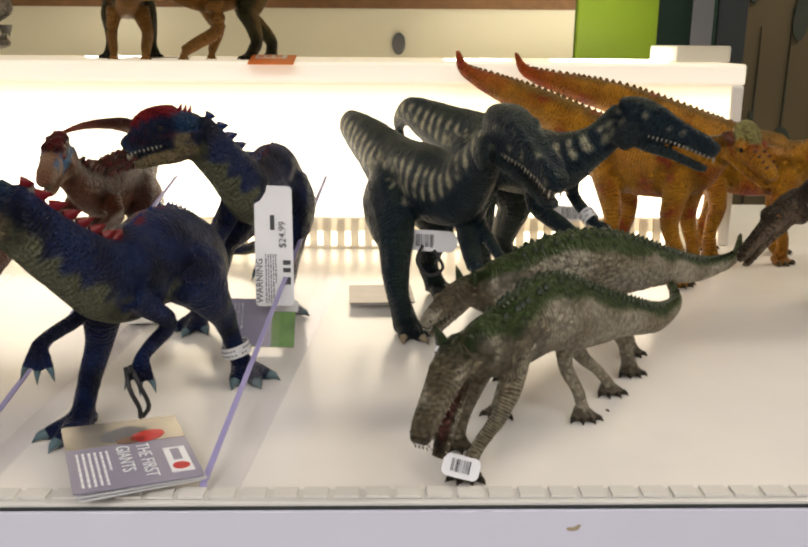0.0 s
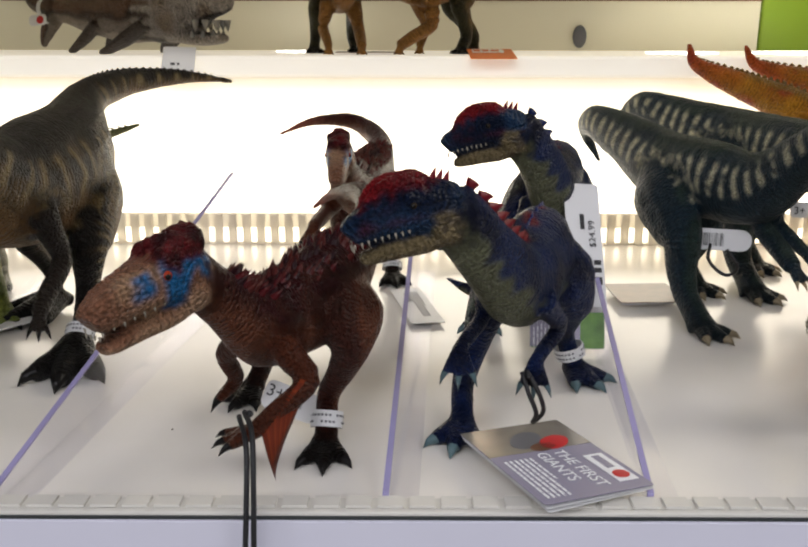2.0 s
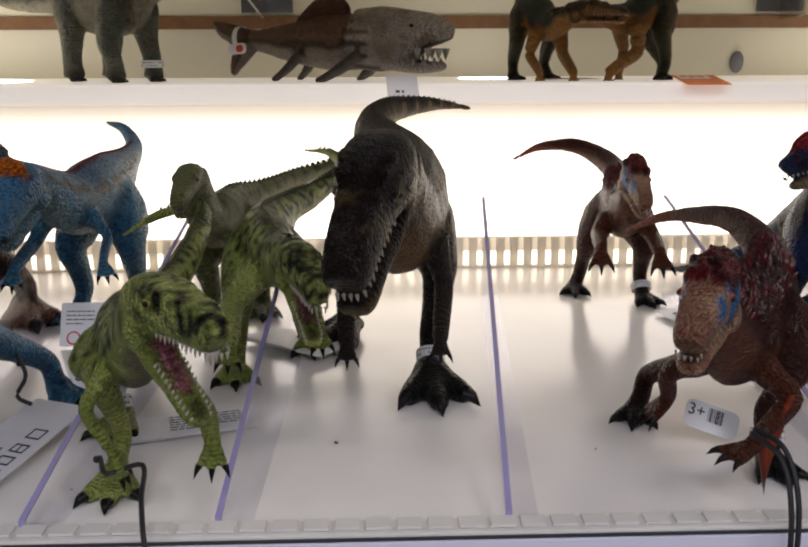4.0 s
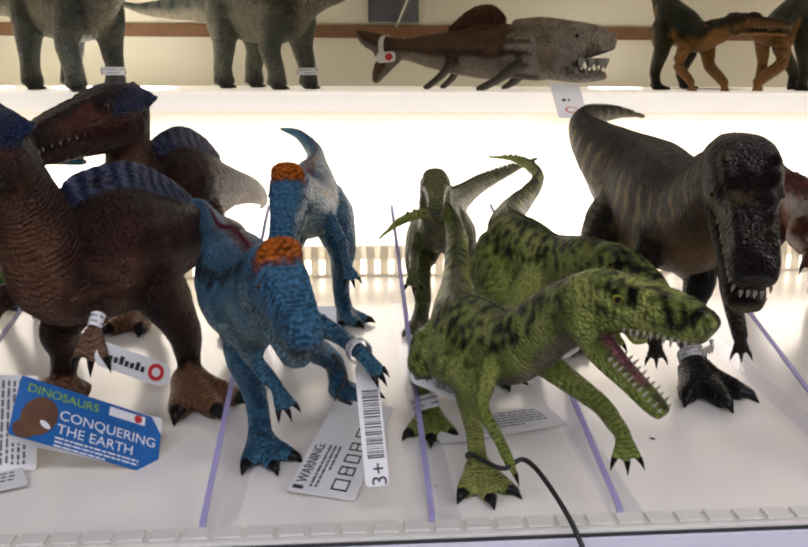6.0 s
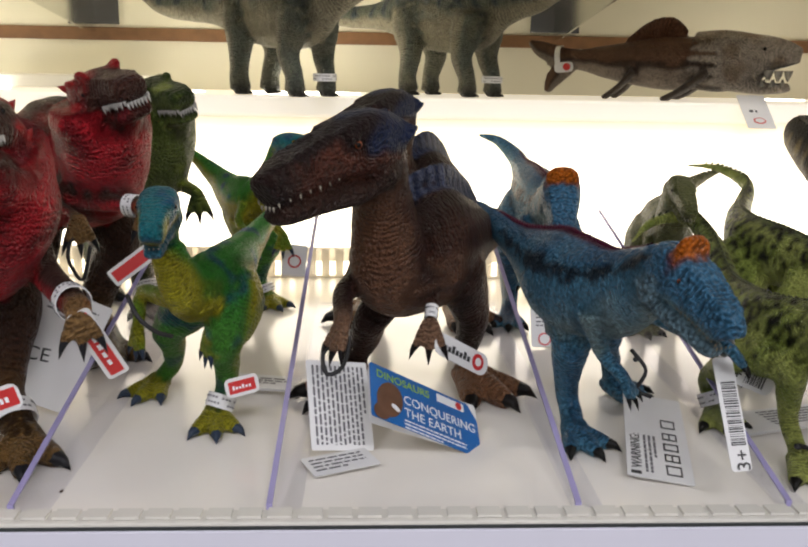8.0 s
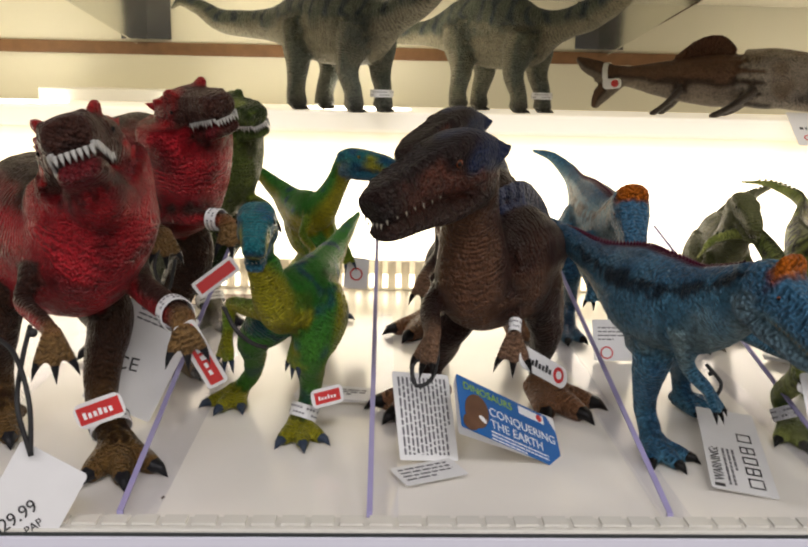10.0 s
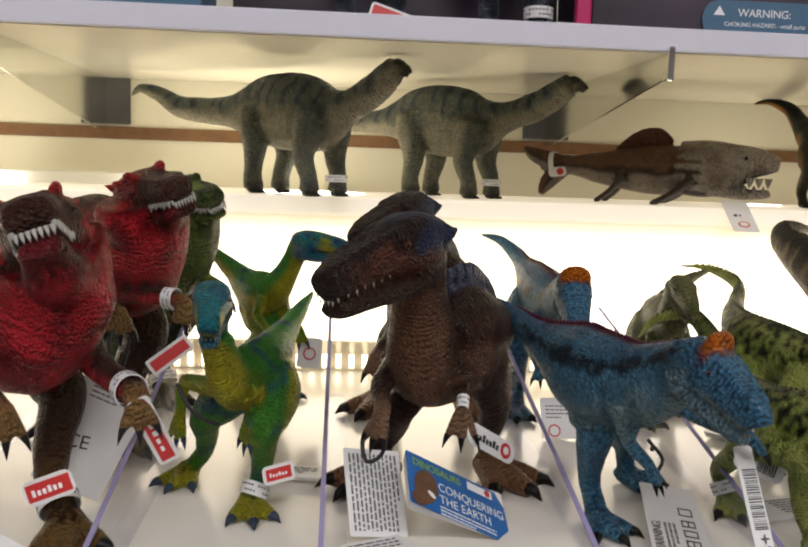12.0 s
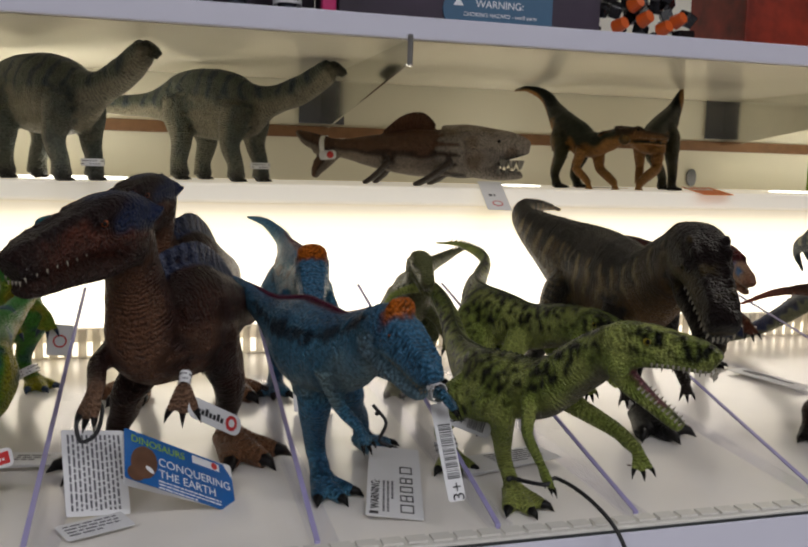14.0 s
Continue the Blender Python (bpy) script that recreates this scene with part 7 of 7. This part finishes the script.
bars(o, "small_print", [(0.008, 0.02, 0.012, 0.023), (0.014, 0.02, 0.016, 0.023)], INK)
o = card("price_card", "orange and white card lying at the riser edge", (-0.13, 0.545, 0.1835), (0.98, 0.02, 0), (0.12, -0.9, -0.14), 0.043, 0.05, ORANGEINK)
bars(o, "print", [(0.004, 0.003, 0.034, 0.02)], PALEINK)
bars(o, "small_print", [(0.006, 0.006, 0.012, 0.015), (0.014, 0.006, 0.02, 0.015), (0.022, 0.006, 0.03, 0.015)], ORANGEINK, 0.0004)
o = card("price_card", "reddish card lying under the green tan toys", (-0.26, 0.6, RISER_Z + 0.002), (1, 0.05, 0), (0, -1, 0), 0.06, 0.05, BROWNINK)
for c, ax, r in (((-0.816, 0.485, 0.196), (0, 0, 1), 0.0105), ((-0.646, 0.575, 0.196), (0, 0, 1), 0.0105)):
    band((c, ax, r), "white paper band round the long-necked toy's leg", 0.007)
band(((-0.563, 0.628, 0.22), (0.85, -0.5, 0.1), 0.0125), "white paper band round the fish toy's tail", 0.006, False)
o = card("logo_tag", "small white tag with red dot on the fish's tail", (-0.575, 0.605, 0.215), (1, -0.2, 0.1), (0, -0.2, -1), 0.02, 0.011, r=0.004)
oval(o, "logo_dot", 0.013, 0.0055, 0.004, 0.004, REDINK)

# white block on the riser end, dark spot on the wall
tagged(part("spacer_block", box(0.288, 0.343, 0.55, 0.64, RISER_Z + 0.0006, RISER_Z + 0.0165, 0.002), OPAL), "white plastic spacer block on the riser end", "block")
tagged(part("box_lid", box(-1.19, -1.02, 0.62, 0.7, RISER_Z + 0.002, RISER_Z + 0.016, 0.002), OPAL), "flat white box lid lying on the riser", "lid")
tagged(part("wall_plug", prism([(0.015 + 0.008 * math.cos(a / 10 * math.pi), 0.194 + 0.013 * math.sin(a / 10 * math.pi)) for a in range(20)], "y", WALL_Y - 0.004, WALL_Y - 0.0004), PLATE), "small grey oval wall plug", "plug")

# ---- goods on the upper shelf ----
TOP = UP_Z + UP_T
BOXPURPLE = plain("dark_purple_box_print", (0.035, 0.022, 0.04), 0.3, vary=0.5, scale=25)
BOXBLUE = plain("slate_blue_label_print", (0.05, 0.13, 0.22), 0.35, vary=0.08)
BOXRED = plain("red_flame_print", (0.28, 0.03, 0.012), 0.3, vary=0.7, scale=50)
BLACKTOY = plain("black_toy_plastic", (0.015, 0.015, 0.016), 0.25, vary=0.3, scale=60)
ORANGETOY = plain("orange_toy_plastic", (0.7, 0.12, 0.02), 0.3, vary=0.1)
GREYTOY = plain("grey_blue_toy_vinyl", (0.16, 0.17, 0.2), 0.4, vary=0.2, scale=70, bump=0.6)
PINK = plain("magenta_plastic", (0.5, 0.02, 0.13), 0.3, vary=0.1)


def goods_box(x0, x1, y0, y1, h, material, label):
    o = thing("toy_box", pose((x0 + x1) / 2, (y0 + y1) / 2, TOP), label, "box", "boxes on the upper shelf")
    part("carton", box(-(x1 - x0) / 2, (x1 - x0) / 2, -(y1 - y0) / 2, (y1 - y0) / 2, 0.0006, h, 0.0015), material, o)
    return o


o = goods_box(-0.6, -0.34, 0.38, 0.5, 0.12, BOXPURPLE, "dark purple toy carton with a blue warning label")
lab = part("label", prism([(-0.018 + 0.014 * math.cos(radians(a)), 0.018 + 0.0165 * math.sin(radians(a))) for a in (90, 120, 150, 180, 210, 240, 270)] + [(0.078, 0.0015), (0.078, 0.0345)], "y", -0.062, -0.0602), BOXBLUE, o, "slate blue label with white print")
for txt, z, s in (("WARNING:", 0.021, 0.0095), ("CHOKING HAZARD - small parts", 0.0125, 0.0052), ("Not for children under 3 years.", 0.0055, 0.0046)):
    w = words(o, txt, 0, 0, s, PALEINK)
    w.matrix_local = pose(-0.012 if s < 0.006 else 0.0, -0.0623, z, 90, 0, 0)
bm = prism([(-0.022, 0.0215), (-0.012, 0.0215), (-0.017, 0.0295)], "y", -0.0626, -0.0622)
part("warning_sign", bm, PALEINK, o)
o = goods_box(-1.08, -0.93, 0.37, 0.46, 0.1, BOXBLUE, "slate blue toy carton with small white print")
bm = bmesh.new()
for x0, y0, x1, y1 in text_lines(-0.06, 0, 0.05, 2, 0.0045, 0.002, 31):
    box(x0, x1, -0.0456, -0.0452, 0.004 + y0, 0.004 + y1, bm=bm)
part("small_print", bm, PALEINK, o)
goods_box(-0.175, 0.05, 0.38, 0.48, 0.12, BOXRED, "red and black flame-printed toy carton")
goods_box(-0.92, -0.6, 0.5, 0.56, 0.12, BOXPURPLE, "dark purple toy carton behind the grey figures")
tagged(part("post", box(-0.617, -0.604, 0.365, 0.375, TOP + 0.0006, TOP + 0.1, 0.002), PINK), "magenta plastic post standing on the upper shelf", "post")


def standing_feet(x, y, label):
    """The legs and feet of a toy whose body stands out of view."""
    F = Figure(TOP)
    for sx in (-0.022, 0.022):
        c = np.array((x + sx, y, TOP))
        F.tube([(*(c + np.array((0, 0.02, 0.09))), 0.016, 0.018), (*(c + np.array((0, 0.012, 0.045))), 0.011, 0.012), (*(c + np.array((0, 0.006, 0.012))), 0.009, 0.01)], LEG)
        F.foot(c, radians(-90 + sx * 600), 0.024, BLACKCLAW)
    F.blob((x, y + 0.022, TOP + 0.1), ((0.045, 0, 0), (0, 0.03, 0), (0, 0, 0.03)), BODY)
    grey = lambda code, al, up, P, n1, n2: lerp(np.broadcast_to(rgb("6a7080"), P.shape), rgb("3c404c"), smooth(n1, -0.3, 0.3))
    return F.build("dinosaur_figure", VINYL_WRINKLE, grey, label, "toy dinosaur", "grey figures on the upper shelf", at=(x, y, TOP))


standing_feet(-0.665, 0.39, "grey-blue dinosaur toy with paper leg band on the upper shelf")
standing_feet(-0.79, 0.4, "grey-blue dinosaur toy standing on the upper shelf")
o = card("leaflet", "white folded leaflet lying on the upper shelf", (-0.64, 0.39, TOP + 0.004), (1, 0.05, 0.0), (0, -1, 0), 0.09, 0.04, category="leaflet", leaves=3)
band(((-0.643, 0.396, TOP + 0.018), (0, 0, 1), 0.0125), "white paper band round the grey toy's leg", 0.01)
o = card("logo_tag", "red and white logo tag of the grey toy", (-0.79, 0.362, TOP + 0.016), (0.95, 0, -0.3), (-0.3, -0.1, -0.95), 0.035, 0.014, r=0.003)
bars(o, "logo_plate", [(0.002, 0.002, 0.033, 0.012)], REDINK)

robot = thing("toy_figure_set", pose(-0.27, 0.4, TOP), "black toy machine with orange wheels on the upper shelf", "toy")
random.seed(12)
bm = bmesh.new()
for k in range(26):
    bmesh.ops.create_cube(bm, size=1, matrix=pose(random.uniform(-0.055, 0.055), random.uniform(0, 0.05), 0.008 + random.uniform(0, 0.06), random.uniform(-40, 40), random.uniform(-40, 40), random.uniform(0, 90)) @ Matrix.Diagonal((random.uniform(0.01, 0.03), 0.012, random.uniform(0.008, 0.016), 1)))
bmesh.ops.bevel(bm, geom=bm.edges[:], offset=0.001, segments=1, affect="EDGES")
lowest = min(v.co.z for v in bm.verts)
bmesh.ops.translate(bm, verts=bm.verts, vec=(0, 0, 0.0006 - lowest))
part("body", bm, BLACKTOY, robot)
for wx, wz in ((-0.04, 0.018), (-0.012, 0.026), (0.01, 0.018), (0.026, 0.027), (-0.024, 0.04)):
    bm = bmesh.new()
    bmesh.ops.create_cone(bm, cap_ends=True, segments=18, radius1=0.0075, radius2=0.006, depth=0.012, matrix=pose(wx, -0.006, wz, 70, 0, 20))
    part("wheel", bm, ORANGETOY, robot, "small orange plastic wheel")

# ---- the shop beyond the fixture's end ----
GOLDWALL = plain("ochre_wallpaper", (0.09, 0.064, 0.024), 0.6, vary=0.25, scale=6)
LEAFDARK = plain("dark_green_leaf_print", (0.03, 0.035, 0.02), 0.6, vary=0.3, scale=20)
LEAFMID = plain("brown_leaf_print", (0.14, 0.1, 0.05), 0.6, vary=0.3, scale=20)
PILLAR = plain("dark_green_glossy_pillar", (0.02, 0.045, 0.03), 0.15, vary=0.2, scale=8)
far = thing("wall_far_panel", pose(0, 0, 0), "ochre wallpapered wall with dark leaf shapes", "wall", kind="structure")
part("panel", box(0.3, 3.2, 1.62, 1.7, FLOOR_Z, CEIL), GOLDWALL, far)
random.seed(21)
for k in range(26):
    x, z = 0.72 + (k % 9) * 0.085 + random.uniform(-0.02, 0.02), -0.3 + (k // 9) * 0.28 + random.uniform(-0.08, 0.08)
    h, w = random.uniform(0.035, 0.06), random.uniform(0.018, 0.03)
    pts = [(x + w * math.cos(a * math.pi / 8) * (0.8 if math.sin(a * math.pi / 8) > 0 else 1), z + h * math.sin(a * math.pi / 8)) for a in range(16)]
    part("leaf", prism(pts, "y", 1.615, 1.6195), LEAFDARK if k % 3 else LEAFMID, far)
    part("stem", prism([(x - 0.002, z + h), (x + 0.002, z + h), (x + 0.003 + random.uniform(-0.02, 0.02), z + 0.3), (x, z + 0.3)], "y", 1.616, 1.6195), LEAFDARK, far)
pil = thing("display_case", pose(0.6, 1.45, FLOOR_Z), "dark green glossy display case beyond the shelf end", "display case")
part("frame", box(-0.11, 0.02, -0.1, 0.14, 0.0006, CEIL - FLOOR_Z - 0.01, 0.004), PILLAR, pil)
part("glass_front", box(-0.03, 0.01, -0.106, -0.1005, 0.2, 2.0), CHROME, pil, "mirror-like edge strip")
part("side_post", box(0.05, 0.11, -0.02, 0.1, 0.0006, CEIL - FLOOR_Z - 0.01, 0.004), DARK, pil)

# plated toy partly seen at the shelf's end
quad("dinosaur_figure", lambda code, al, up, P, n1, n2: lerp(np.broadcast_to(rgb("8a7660"), P.shape), rgb("4a3c2c"), smooth(up + n1 * 0.6 + np.sin(al * 90) * 0.3, -0.2, 0.5)), VINYL_PEBBLE,
     "brown long-snouted dinosaur toy with lowered head at the shelf end", "toy dinosaur", "",
     [(0.52, 0.36, 0.08), (0.49, 0.35, 0.09), (0.46, 0.335, 0.1)], (0.42, 0.315, 0.112), (0.38, 0.3, 0.118), (0.345, 0.285, 0.116), [(0.315, 0.275, 0.105)], (0.29, 0.268, 0.09), (0.245, 0.25, 0.052),
     0.016, 0.018, feet=[((0.43, 0.29), -100), ((0.42, 0.34), -100), ((0.345, 0.262), -100), ((0.35, 0.308), -100)], kind="long", foot=0.02, head={"tooth": 0.0})


# a curled scrap stuck to the front edge board
bm = bmesh.new()
outline = [(-0.0034, -0.0002), (-0.0024, 0.0006), (-0.0008, 0.0006), (0.0006, 0.0011), (0.0018, 0.0022), (0.0026, 0.0026), (0.0024, 0.001), (0.0012, -0.0008), (-0.0006, -0.0013), (-0.0024, -0.001)]
curl = [0.0, 0.0004, 0.0005, 0.0005, 0.0009, 0.0016, 0.0012, 0.0004, 0.0, 0.0]
front = [bm.verts.new((0.082 + x, 0.0011 - c, -0.007 + z)) for (x, z), c in zip(outline, curl)]
rear = [bm.verts.new((0.082 + x, 0.00145 - c, -0.007 + z)) for (x, z), c in zip(outline, curl)]
bm.faces.new(front)
bm.faces.new(rear[::-1])
for i in range(len(front)):
    j = (i + 1) % len(front)
    bm.faces.new((front[j], front[i], rear[i], rear[j]))
bmesh.ops.recalc_face_normals(bm, faces=bm.faces)
tagged(part("paper_scrap", bm, plain("tan_paper_scrap", (0.42, 0.34, 0.22), 0.8)), "small curled tan scrap stuck to the white shelf edge", "scrap")

# crumbs on the tray
CRUMB = plain("brown_crumb", (0.09, 0.06, 0.04), 0.8)
for cx, cy, r in ((0.123, 0.109, 0.0011), (-0.446, 0.104, 0.0012), (-0.308, 0.091, 0.0007), (-0.572, 0.057, 0.0006), (-0.925, 0.043, 0.001)):
    bm = bmesh.new()
    bmesh.ops.create_icosphere(bm, subdivisions=1, radius=r, matrix=pose(cx, cy, r * 0.5 + 0.0001, 0, 0, cx * 900) @ Matrix.Diagonal((1.6, 0.8, 0.5, 1)))
    tagged(part("crumb", bm, CRUMB), "tiny dark crumb lying on the white tray", "crumb", "crumbs on the tray")
